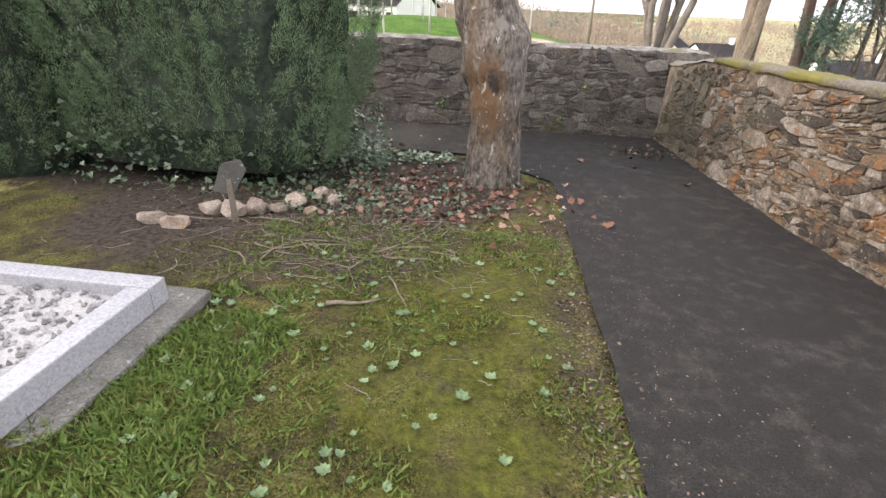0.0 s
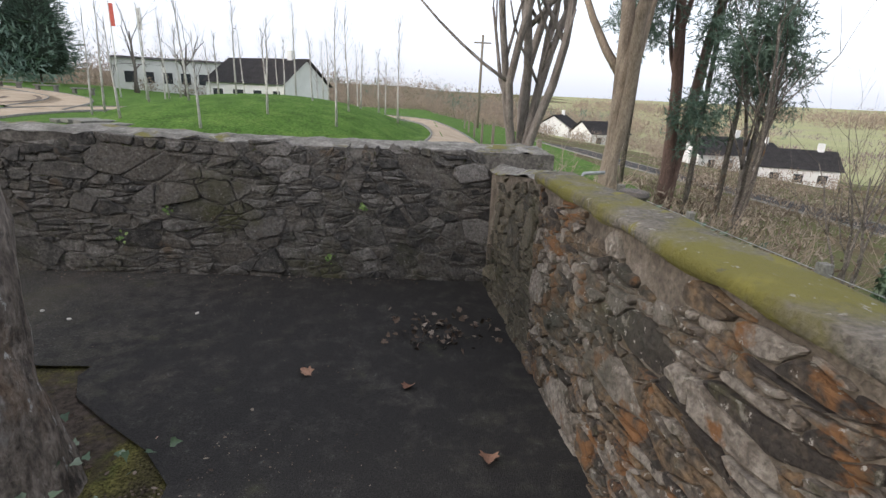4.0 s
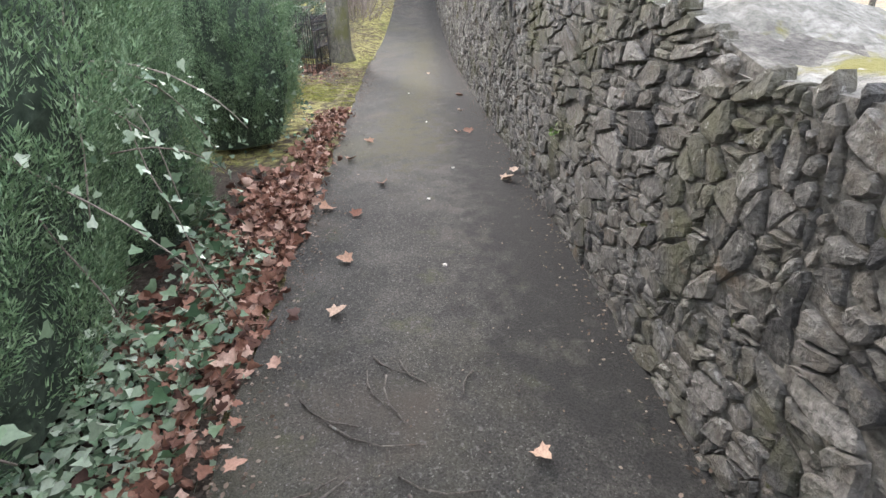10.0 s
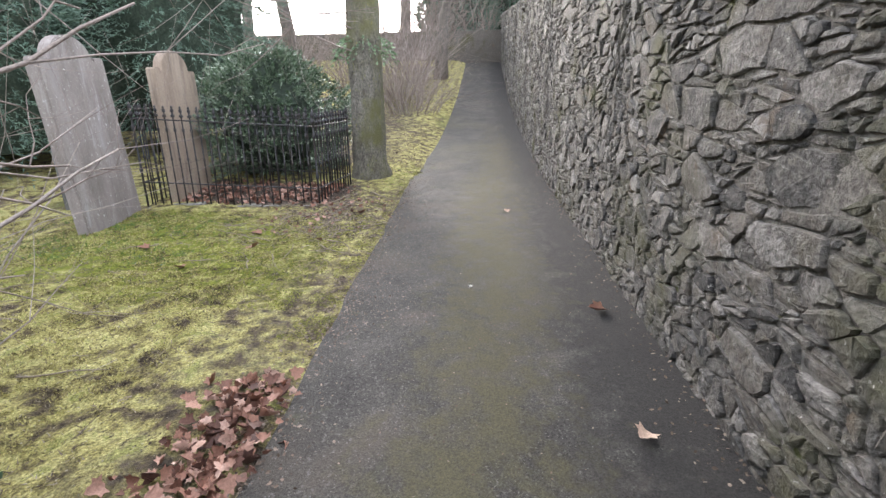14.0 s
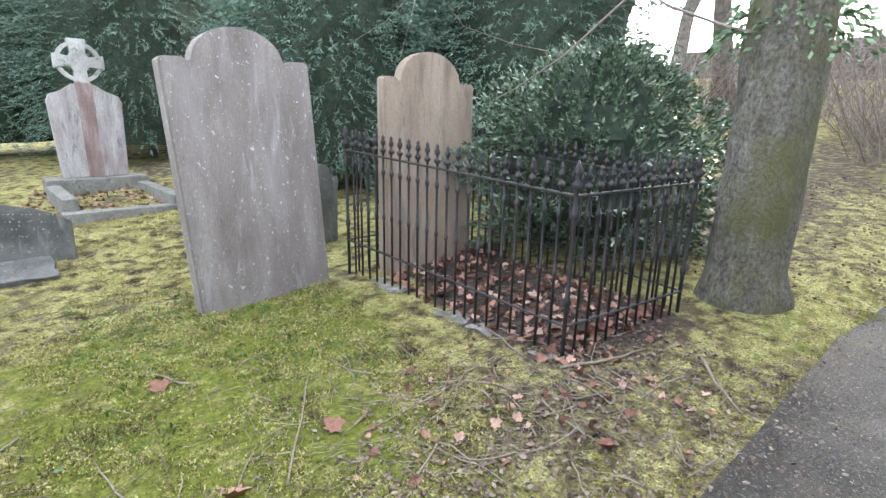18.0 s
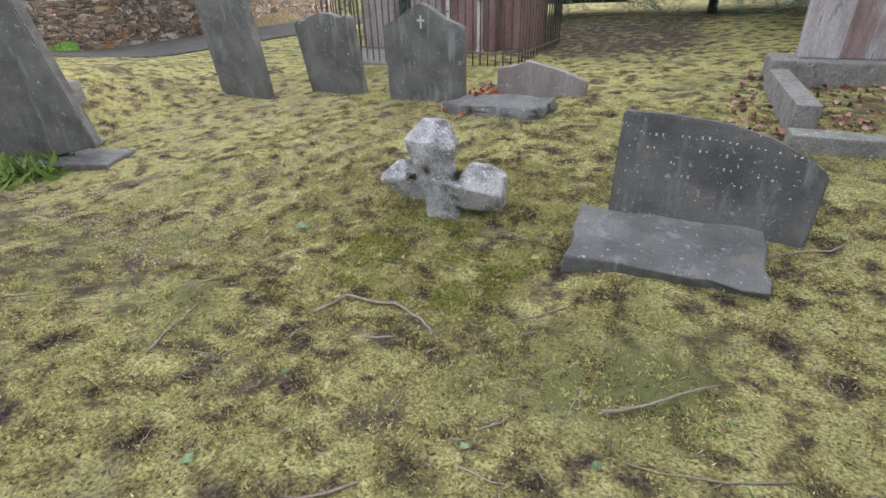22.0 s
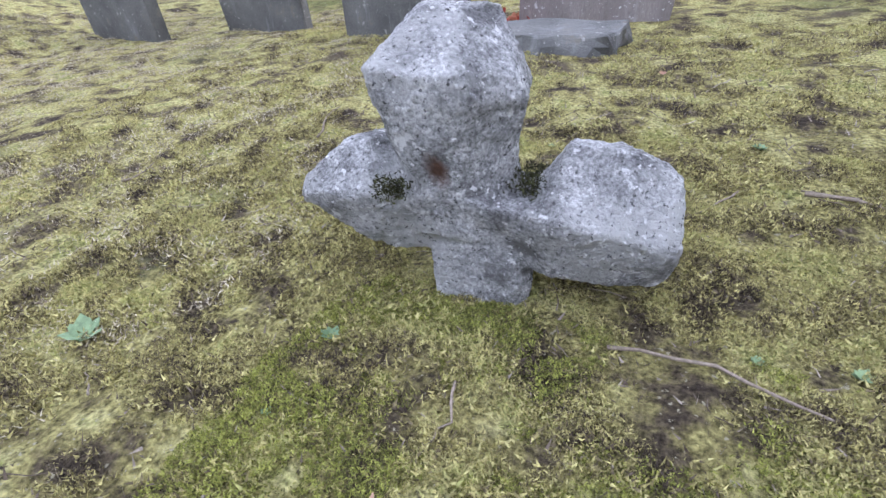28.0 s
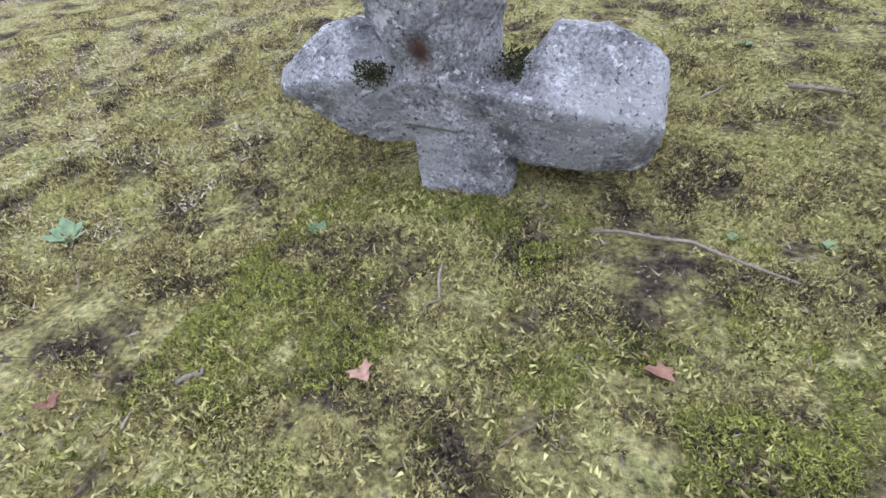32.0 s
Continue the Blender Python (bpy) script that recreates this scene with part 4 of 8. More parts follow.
rubble(wall_long, place_long, 0.0, 6.2, 0.0, 1.9, lambda u, v: float(ROUTE(3 - u)) - 0.06 + v < wall_top(3 - u) + 0.015, rng, M_COLD, M_COLD_FAR, lambda u: 0.6 < u < 3.4, proud=0.026, size=0.135, stretch=1.6, thin=0.13, long=0.24, gap=0.010)
rubble(wall_long, place_long, 6.2, 20.0, 0.0, 3.8, lambda u, v: float(ROUTE(3 - u)) - 0.06 + v < wall_top(3 - u) + 0.02, rng, M_COLD, M_COLD_FAR, lambda u: False, proud=0.028, size=0.115, stretch=1.45, thin=0.12, long=0.18, gap=0.012)
rubble(wall_long, place_long, 20.0, 30.0, 0.0, 4.0, lambda u, v: float(ROUTE(3 - u)) - 0.06 + v < wall_top(3 - u) + 0.02, rng, M_COLD, M_COLD_FAR, lambda u: False, proud=0.028, size=0.12, stretch=1.45, thin=0.12, long=0.18, gap=0.012)
rubble(wall_long, place_long, 30.0, 45.0, 0.0, 4.0, lambda u, v: float(ROUTE(3 - u)) - 0.06 + v < wall_top(3 - u) + 0.02, rng, M_COLD, M_COLD_FAR, lambda u: False, proud=0.045, size=0.2, stretch=1.5, thin=0.12, long=0.22, gap=0.010)

# low wall beside the first leg, with a mossy coping
wall_side = thing("wall_side", label="low brown rubble stone wall with mossy coping", category="wall", kind="structure")
LOW = lambda y: 1.20 - 0.16 * float(step(7.3, 8.9, y)) - 0.35 * float(step(-1, -8, y))
line = [8.95 - 0.5 * k for k in range(53)]
add_core(wall_side, line, lambda s: (float(WALL_X(s)) + 0.010, s), lambda s: (float(WALL_X(s)) + 0.30, s), lambda s: -2.0, lambda s: LOW(s) - 0.06, M_LIME)


def place_side(u, v, d):
    y = 8.95 - u
    return np.stack([WALL_X(y) - d, y, land(np.minimum(2.5, WALL_X(y) - .3), y) - 0.06 + v], -1)


rubble(wall_side, place_side, 0.0, 1.7, 0.0, 1.9, lambda u, v: float(place_side(np.array(u), np.array(v), 0)[2]) < LOW(8.95 - u) - 0.05, rng, M_OLIVE, M_OLIVE, lambda u: False, proud=0.018, size=0.13, stretch=1.7, thin=0.10, long=0.22, gap=0.014)
rubble(wall_side, place_side, 1.7, 25.5, 0.0, 1.9, lambda u, v: float(place_side(np.array(u), np.array(v), 0)[2]) < LOW(8.95 - u) - 0.05, rng, M_WARM, M_WARM_FAR, lambda u: 2.0 < u < 5.2, proud=0.026, size=0.118, stretch=1.9, thin=0.085, long=0.21, gap=0.009, dip=0.05)
V, F = [], []
st = np.arange(7.35, -17.0, -0.1)
prof = [(-0.025, -0.08), (-0.045, -0.055), (-0.042, -0.01), (-0.025, 0.008), (0.06, 0.02), (0.14, 0.022), (0.22, 0.016), (0.29, -0.012), (0.30, -0.09)]
for s in st:
    for k, (dx, dz) in enumerate(prof):
        V.append((float(WALL_X(s)) + dx + 0.03 * (float(fbm(s, k * 0.3, 2.0, 51)) - 0.5), s, LOW(s) + dz * 0.8 + 0.035 * (float(fbm(s, k * .2, 4.0, 52)) - 0.5) + 0.022 * (float(fbm(s, k * .5, 13.0, 54)) - 0.5)))
m_ = len(prof)
for i in range(len(st) - 1):
    F += [(i * m_ + k, i * m_ + k + 1, (i + 1) * m_ + k + 1, (i + 1) * m_ + k) for k in range(m_ - 1)]
F += [tuple(range(m_)), tuple(reversed(range(len(V) - m_, len(V))))]
mesh_part("coping", raw("coping", V, F), M_COPING, wall_side, "rendered coping with yellow-green moss", True)
V, F = [], []
st = np.arange(9.05, 7.3, -0.08)
for s in st:
    for k in range(7):
        V.append((float(WALL_X(s)) - 0.02 + 0.32 * k / 6, s, LOW(s) - 0.06 + 0.06 * math.sin(math.pi * k / 6) + 0.05 * (float(fbm(s, k * .3, 4.0, 53)) - 0.5)))
for i in range(len(st) - 1):
    F += [(i * 7 + k, i * 7 + k + 1, (i + 1) * 7 + k + 1, (i + 1) * 7 + k) for k in range(6)]
mesh_part("wall_end_cap", raw("wall_end_cap", V, F), M_CAP, wall_side, "rough lichened wall end", True)

# end wall across the top of the path
wall_end = thing("wall_end", label="grey rubble wall across the head of the path", category="wall", kind="structure")
add_core(wall_end, [8.6, 6, 3, 0, -4, -8], lambda s: (-41.0, s), lambda s: (-41.5, s), lambda s: 2.0, lambda s: 5.1, M_COLD_FAR)

# ---- trees ----


def grow(rng, foot, head, length, radius, depth, paths, spread=0.5, up=0.25, kids=(2, 4), wob=0.12, thin=0.62, tip=0.35):
    """Tapered limbs, grown limb by limb into paths."""
    pts, p, h = [], Vector(foot), Vector(head).normalized()
    n = 5 if depth > 1 else 4
    for i in range(n + 1):
        f_ = i / n
        pts.append((tuple(p), radius * (1 - f_ * (1 - tip))))
        h = (h + Vector(rng.normal(size=3)) * wob + Vector((0, 0, up * 0.2))).normalized()
        p = p + h * length / n
    paths.append(pts)
    if depth <= 0:
        return
    for k in range(rng.integers(*kids)):
        at = rng.integers(2, n + 1)
        q = Vector(pts[at][0])
        d = (h + Vector(rng.normal(size=3)) * spread + Vector((0, 0, up))).normalized()
        grow(rng, q, d, length * rng.uniform(0.5, 0.8), pts[at][1] * thin, depth - 1, paths, spread, up, kids, wob, thin, tip)


def bare_tree(name, foot, rng, height, radius, material, label, stems=1, lean=0.15, depth=3, group="", spread=0.5, category="tree", kids=(2, 4), fan=0.3):
    t = thing(name, foot, 0, label, category, group)
    stem_paths, limb_paths = [], []
    for s in range(stems):
        a_ = 2 * math.pi * s / max(1, stems) + rng.uniform(0, 1)
        off = (0.0 if stems == 1 else 0.9 * radius)
        head = (math.cos(a_) * (lean if stems == 1 else fan), math.sin(a_) * (lean if stems == 1 else fan), 1)
        paths = []
        grow(rng, (math.cos(a_) * off, math.sin(a_) * off, -0.2), head, height * 0.6, radius if stems == 1 else radius * rng.uniform(0.6, 0.9), depth, paths, spread, kids=kids)
        stem_paths.append(paths[0])
        limb_paths += paths[1:]
    for p in stem_paths:
        r0 = p[0][1]
        p[0] = (p[0][0], r0 * 1.45)
        tubes("trunk", [p], material, t, 10)
    if limb_paths:
        tubes("crown", limb_paths, material, t, 5)
    return t


def shoots(rng, n, pos, nrm, length, needle, per=14, shape="needle", lift=0.7, fat=0.45):
    """Upright sprays of needles: positions and outward normals give points, directions, faces and sizes."""
    d = nrm * (1 - lift) + np.array([0, 0, 1.0]) * lift + rng.normal(size=(n, 3)) * 0.18
    d /= np.linalg.norm(d, axis=1, keepdims=True)
    f_ = np.tile(np.linspace(0, 1, per), n)
    P = np.repeat(pos, per, 0) + np.repeat(d * length[:, None], per, 0) * f_[:, None]
    out = unit_dirs(rng, n * per)
    D = np.repeat(d, per, 0) * 0.75 + out * 0.75 + np.repeat(nrm, per, 0) * 0.25
    return P, D, np.cross(D, unit_dirs(rng, n * per)), np.full(n * per, needle) * rng.uniform(0.7, 1.3, n * per)


def yew(name, foot, rng, rx, ry, h, n, label, category="yew", needle=0.05, per=14, skirt=0.12, group="", spray=0.22, lumps=0.16, material=M_YEW, lift=0.7, belly=0.42, shape="yew", core=0.86):
    """A clipped-looking yew: solid core coloured as inner shade, under thousands of upright sprays."""
    t = thing(name, foot, 0, label, category, group)
    th = rng.uniform(0, 2 * math.pi, n)
    v = rng.beta(1.1, 1.2, n)
    prof = np.where(v < belly, 0.80 + 0.20 * np.sin(v / belly * math.pi / 2), np.cos((v - belly) / (1 - belly) * math.pi / 2 * 0.97) ** 0.62)
    lump = 1 + lumps * (2 * fbm(th * 2.2, v * 5, 1.0, int(foot[0] * 7) % 50 + 60) - 1) + lumps * 0.6 * (2 * vnoise(th * 5, v * 9, 1.0, 66) - 1)
    rr = prof * lump
    pos = np.stack([rx * rr * np.cos(th), ry * rr * np.sin(th), skirt + v * (h - skirt)], -1)
    nrm = np.stack([np.cos(th), np.sin(th), 0.15 + (v - 0.4)], -1)
    nrm /= np.linalg.norm(nrm, axis=1, keepdims=True)
    pos = pos * np.array([1, 1, 1]) - nrm * rng.uniform(0, 0.12, (n, 1))
    P, D, N, S = shoots(rng, n, pos, nrm, rng.uniform(0.5, 1.2, n) * spray, needle, per, lift=lift)
    V, F = leaf_cloud(P, D, N, S, shape, 0.1, rng)
    mesh_part("foliage", raw("foliage", V, F), material, t)
    V, F = [], []
    for i in range(13):
        vv = i / 12
        pr = (0.80 + 0.20 * math.sin(vv / belly * math.pi / 2)) if vv < belly else math.cos((vv - belly) / (1 - belly) * math.pi / 2 * 0.97) ** 0.62
        for k in range(20):
            a_ = 2 * math.pi * k / 20
            lp = 1 + lumps * (2 * float(fbm(a_ * 2.2, vv * 5, 1.0, int(foot[0] * 7) % 50 + 60)) - 1)
            V.append((rx * pr * lp * core * math.cos(a_), ry * pr * lp * core * math.sin(a_), skirt + vv * (h - skirt) * 0.97))
    for i in range(12):
        F += [(i * 20 + k, i * 20 + (k + 1) % 20, (i + 1) * 20 + (k + 1) % 20, (i + 1) * 20 + k) for k in range(20)]
    F += [tuple(reversed(range(20))), tuple(range(240, 260))]
    mesh_part("inner_shade", raw("inner_shade", V, F), M_YEWCORE, t, "solid dark hull, coloured as the shade between the sprays")
    tubes("trunk", [[((0, 0, -0.2), 0.14), ((0.02, 0, 0.4), 0.11), ((0, 0.03, h * 0.6), 0.06)]], M_BARK, t, 8)
    return t


def plume_yew(name, foot, rng, rx, ry, h, n, label, skirt=0.12, lumps=0.16, needle=0.032, per=115, material=M_YEW_NEAR, waist=0.72):
    """A yew seen from near: upright bushy plumes side by side over a core coloured as inner shade, narrowing to the
    foot and rounded at the head.
    """
    t = thing(name, foot, 0, label, "yew")
    seed = int(foot[0] * 7) % 50 + 60

    def radius(th, v):
        low = waist + (1 - waist) * np.sin(np.clip(v / 0.38, 0, 1) * math.pi / 2)
        top = np.cos(np.clip((v - 0.45) / 0.55, 0, 1) * math.pi / 2 * 0.96) ** 0.6
        return low * top * (1 + lumps * (2 * fbm(np.cos(th) * 1.6 + np.sin(th) * 0.7, v * 4 + np.sin(th) * 1.6, 1.0, seed) - 1))

    th, v = rng.uniform(0, 2 * math.pi, n), rng.beta(1.05, 1.15, n)
    rr = radius(th, v)
    nrm = np.stack([np.cos(th), np.sin(th), 0.1 + 1.3 * np.clip(v - 0.55, 0, 1)], -1)
    nrm /= np.linalg.norm(nrm, axis=1, keepdims=True)
    foot_p = np.stack([rx * rr * np.cos(th), ry * rr * np.sin(th), skirt + v * (h - skirt)], -1) - nrm * (0.04 + 0.12 * rng.random((n, 1)))
    axis_d = np.array([0, 0, 0.85]) + nrm * 0.42 + rng.normal(size=(n, 3)) * 0.14
    axis_d /= np.linalg.norm(axis_d, axis=1, keepdims=True)
    length, girth = rng.uniform(0.18, 0.42, n), rng.uniform(0.034, 0.060, n)
    f_ = rng.random((n, per)) ** 0.8
    rad = unit_dirs(rng, n * per).reshape(n, per, 3)
    rad -= axis_d[:, None, :] * (rad * axis_d[:, None, :]).sum(2, keepdims=True)
    fat = girth[:, None] * (0.35 + np.sin(math.pi * np.clip(f_ * 0.85 + 0.1, 0, 1))) * rng.uniform(0.5, 1.0, (n, per))
    P = foot_p[:, None, :] + axis_d[:, None, :] * (f_ * length[:, None])[:, :, None] + rad * fat[:, :, None]
    D = axis_d[:, None, :] * 0.9 + rad * 0.6 + rng.normal(size=(n, per, 3)) * 0.2
    N = rad * 0.8 + nrm[:, None, :] * 0.5 + np.array([0, 0, 0.35]) + rng.normal(size=(n, per, 3)) * 0.3
    V, F = leaf_cloud(P.reshape(-1, 3), D.reshape(-1, 3), N.reshape(-1, 3), needle * rng.uniform(0.6, 1.25, n * per), "yew", 0.1, rng)
    mesh_part("foliage", raw("foliage", V, F), material, t)
    V, F = [], []
    for i in range(15):
        vv = i / 14
        for k in range(24):
            a_ = 2 * math.pi * k / 24
            r_ = float(radius(a_, vv)) * 0.84
            V.append((rx * r_ * math.cos(a_), ry * r_ * math.sin(a_), skirt + vv * (h - skirt) * 0.97))
    for i in range(14):
        F += [(i * 24 + k, i * 24 + (k + 1) % 24, (i + 1) * 24 + (k + 1) % 24, (i + 1) * 24 + k) for k in range(24)]
    F += [tuple(reversed(range(24))), tuple(range(336, 360))]
    mesh_part("inner_shade", raw("inner_shade", V, F), M_YEWCORE, t, "solid dark hull, coloured as the shade between the sprays")
    tubes("trunk", [[((0, 0, -0.2), 0.16), ((0.02, 0, 0.4), 0.12), ((0, 0.03, h * 0.6), 0.06)]], M_BARK, t, 8)
    return t


def ivy_patch(name, rng, pts, label, size=(0.04, 0.085), material=M_IVY, up=(0, 0, 1.0), shape="ivy", category="ivy", loose=0.6, curl=0.35):
    """Ivy or litter: leaves at given world points."""
    n = len(pts)
    D = rng.normal(size=(n, 3)) * np.array([1, 1, 0.35])
    N = np.array(up)[None, :] + rng.normal(size=(n, 3)) * loose
    V, F = leaf_cloud(pts, D, N, rng.uniform(*size, n), shape, curl, rng)
    return tagged(mesh_part(name, raw(name, V, F), material), label, category, kind="stuff")


# trunk at the bend
rt = np.random.default_rng(11)
t = thing("tree", (-0.05, 5.86, ground_z(-0.05, 5.86)), 0, "grey-barked tree with ivy at its foot", "tree")
g0 = t.location.z
gnarled("trunk", [((0.0, 0, -0.25), 0.44), ((0.0, 0, 0.02), 0.36), ((-0.01, 0, 0.3), 0.305), ((-0.02, 0, 0.7), 0.295), ((-0.04, 0, 1.1), 0.32), ((-0.07, 0, 1.35), 0.36), ((-0.10, 0.0, 1.6), 0.38), ((-0.18, 0.02, 1.85), 0.34),
                 ((-0.32, 0.04, 2.2), 0.30), ((-0.55, 0.05, 2.8), 0.27), ((-0.8, 0.1, 3.6), 0.22), ((-0.9, 0.1, 5.0), 0.15)], M_LICHENBARK, t, 32, 0.03)
tubes("limb", [[((-0.02, 0.02, 1.45), 0.16), ((0.13, 0.03, 1.62), 0.15), ((0.16, 0.03, 1.74), 0.10), ((0.17, 0.03, 1.78), 0.05)]], M_LICHENBARK, t, 10, "sawn limb stump")
paths = []
for k in range(4):
    grow(rt, (-0.7 - 0.05 * k, 0.1, 3.2 + 0.45 * k), (rt.uniform(-1, 1), rt.uniform(-1, 1), 0.9), 2.6, 0.09, 2, paths)
tubes("crown", paths, M_BARK, t, 5)

# yews and ivy between lawn and path
ry = np.random.default_rng(21)
plume_yew("yew", (-3.55, 5.65, ground_z(-3.55, 5.65)), ry, 1.95, 1.08, 3.7, 2500, "broad dark green yew with ivy round its foot", skirt=0.2, lumps=0.26, waist=0.86)
plume_yew("yew", (-5.85, 5.28, ground_z(-5.85, 5.28)), ry, 1.0, 0.84, 3.0, 1350, "dense bright green yew beside the path", skirt=0.0, lumps=0.16, waist=0.92)
plume_yew("yew", (-8.7, 5.42, ground_z(-8.7, 5.42)), ry, 0.84, 0.84, 2.5, 1100, "rounded dark green yew with ivy climbing it", skirt=0.10, waist=0.7)


def skirt_points(rng, cx, cy, rx, ry_, n, z1, a0=0, a1=6.283):
    a_ = rng.uniform(a0, a1, n)
    z = rng.beta(1, 2.2, n) * z1
    r = 1.03 + rng.normal(0, 0.06, n) + 0.25 * np.exp(-z / 0.15) * rng.random(n)
    x, y = cx + rx * r * np.cos(a_), cy + ry_ * r * np.sin(a_)
    return np.stack([x, y, ground_arr(x, y) + 0.02 + z], -1)


ivy_patch("ivy", ry, skirt_points(ry, -3.75, 5.75, 1.95, 1.0, 1500, 1.0), "glossy ivy climbing the foot of the yew", up=(0.2, -0.6, 0.6))
ivy_patch("ivy", ry, skirt_points(ry, -8.75, 5.45, 0.8, 0.85, 260, 2.1, -1, 2.2), "ivy trails on the rounded yew", up=(0.4, 0.7, 0.5), size=(0.04, 0.075))
n = 1300
x = ry.uniform(-5.6, -0.6, n)
y = 6.75 - np.abs(ry.normal(0, 0.28, n))
ivy_patch("ivy", ry, np.stack([x, y, ground_arr(x, y) + ry.uniform(0.0, 0.14, n)], -1), "low ivy spreading along the path edge", material=M_PALEIVY)
n = 4200
x, y = ry.uniform(-4.4, -1.4, n), 6.25 + ry.normal(0, 0.24, n)
ivy_patch("ivy", ry, np.stack([x, y, ground_arr(x, y) + ry.beta(1, 1.6, n) * 0.95 * np.exp(-((y - 6.05) / 0.35) ** 2)], -1), "heaped pale-backed ivy spilling towards the path", size=(0.03, 0.07), material=M_PALEIVY, up=(0, 0.5, 0.8))
trails, P = [], []
for k in range(16):
    p = Vector((ry.uniform(-4.6, -2.4), ry.uniform(6.35, 6.6), ry.uniform(0.7, 1.7)))
    d = Vector((ry.normal(-0.2, 0.6), ry.uniform(0.0, 0.3), ry.uniform(-0.3, 0.3)))
    pts = []
    for i in range(9):
        pts.append((tuple(p), 0.004))
        P.append(tuple(p + Vector(ry.normal(size=3)) * 0.02))
        P.append(tuple(p + Vector(ry.normal(size=3)) * 0.03))
        d = d + Vector((ry.normal(0, 0.12), ry.normal(0, 0.05), -0.16))
        p = p + d.normalized() * 0.14
    trails.append(pts)
vines = thing("ivy", (0, 0, 0), 0, "pale ivy stems trailing off the yew", "ivy")
tubes("stem", trails, M_BRAMBLE, vines, 4)
V, F = leaf_cloud(np.array(P), ry.normal(size=(len(P), 3)), np.array([0.2, 0.8, 0.6]) + ry.normal(size=(len(P), 3)) * 0.4, ry.uniform(0.03, 0.065, len(P)), "ivy", 0.3, ry)
tagged(mesh_part("leaves", raw("leaves", V, F), M_PALEIVY, vines), kind="stuff")
x, y = ry.normal(-1.7, 0.8, 900), ry.normal(4.9, 0.4, 900)
ivy_patch("ivy", ry, np.stack([x, y, ground_arr(x, y) + ry.uniform(0.0, 0.10, 900)], -1), "ivy creeping over litter on the lawn", size=(0.03, 0.065))
x, y = ry.normal(-0.05, 0.3, 160), ry.normal(5.75, 0.25, 160)
ivy_patch("ivy", ry, np.stack([x, y, ground_arr(x, y) + ry.uniform(0.0, 0.25, 160)], -1), "ivy round the foot of the tree", size=(0.03, 0.06))


def litter(name, rng, x, y, label, lift=0.03, size=(0.06, 0.13), material=M_DEAD):
    return ivy_patch(name, rng, np.stack([x, y, np.where((x > 0.8) | (y > edge_in(x)), land(x, y) + 0.022, ground_arr(x, y)) + rng.uniform(0.005, lift, len(x))], -1), label, size, material, shape="dead", category="leaf litter", loose=0.75, curl=0.95)


n = 2400
x = ry.uniform(-11.0, -1.5, n)
litter("leaf_litter", ry, x, edge_in(x) - 0.18 + ry.normal(0, 0.12, n) - 0.14 * ry.random(n), "drift of brown maple leaves along the path edge", 0.06, (0.04, 0.095))
x = ry.uniform(-7.4, -4.0, 1100)
litter("leaf_litter", ry, x, edge_in(x) - 0.02 - 0.85 * ry.beta(1.1, 1.5, 1100), "deep drift of curled brown leaves under the yew", 0.09, (0.055, 0.115))
litter("leaf_litter", ry, ry.normal(-0.8, 0.75, 380), ry.normal(5.2, 0.5, 380), "reddish dead leaves under the tree", 0.03, (0.05, 0.1))
litter("leaf_litter", ry, ry.uniform(-17.2, -15.7, 520), ry.uniform(2.7, 5.2, 520), "dead leaves inside the railed grave", 0.05, (0.05, 0.10))
litter("leaf_litter", ry, ry.normal(-15.4, 0.8, 170), ry.normal(5.3, 0.45, 170), "dead leaves and debris before the railing", 0.02, (0.03, 0.075))
litter("leaf_litter", ry, ry.normal(2.15, 0.22, 90), ry.normal(7.75, 0.16, 90), "small heap of dark leaves in the corner of the path", 0.05, (0.03, 0.07), M_LITTER)


# ---- gravestones ----


def arch_outline(w, h, shoulder, ear=0.10):
    """Round-headed stone with two small shoulders."""
    r = w / 2 - ear - 0.06
    pts = [(-w / 2, -0.3), (w / 2, -0.3), (w / 2, h - shoulder - 0.01), (w / 2 - 0.02, h - shoulder + 0.02), (w / 2 - ear, h - shoulder + 0.02), (w / 2 - ear - 0.02, h - shoulder - 0.02), (w / 2 - ear - 0.05, h - shoulder - 0.01)]
    k = shoulder / r
    for i in range(13):
        a_ = math.pi * (0.06 + 0.88 * i / 12)
        pts.append((math.cos(a_) * r, h - shoulder + math.sin(a_) * shoulder))
    pts += [(-w / 2 + ear + 0.05, h - shoulder - 0.01), (-w / 2 + ear + 0.02, h - shoulder - 0.02), (-w / 2 + ear, h - shoulder + 0.02), (-w / 2 + 0.02, h - shoulder + 0.02), (-w / 2, h - shoulder - 0.01)]
    return pts


def gravestone(name, at, turn, outline, thick, material, label, tilt=0.0, lean=0.0, bevel=0.012, rough_amt=0.004, cuts=1):
    t = part(name, slab(outline, thick, bevel, cuts, rough_amt), material)
    t.matrix_world = pose(*at, tilt, lean, turn)
    return tagged(t, label, "gravestone", "gravestones")


gz = ground_z


def cut_up(bm, amount, scale, seed):
    """A broken slab: finely cut, with its outline eaten away."""
    for _ in range(3):
        bmesh.ops.subdivide_edges(bm, edges=[ed for ed in bm.edges if ed.calc_length() > 0.09], cuts=1, use_grid_fill=True)
    for v in bm.verts:
        d = noise.noise_vector(v.co * scale + Vector((seed, seed, 0)))
        v.co += Vector((d.x * amount, d.y * amount, d.z * amount * 0.3)) + noise.noise_vector(v.co * scale * 6) * amount * 0.14
    return bm


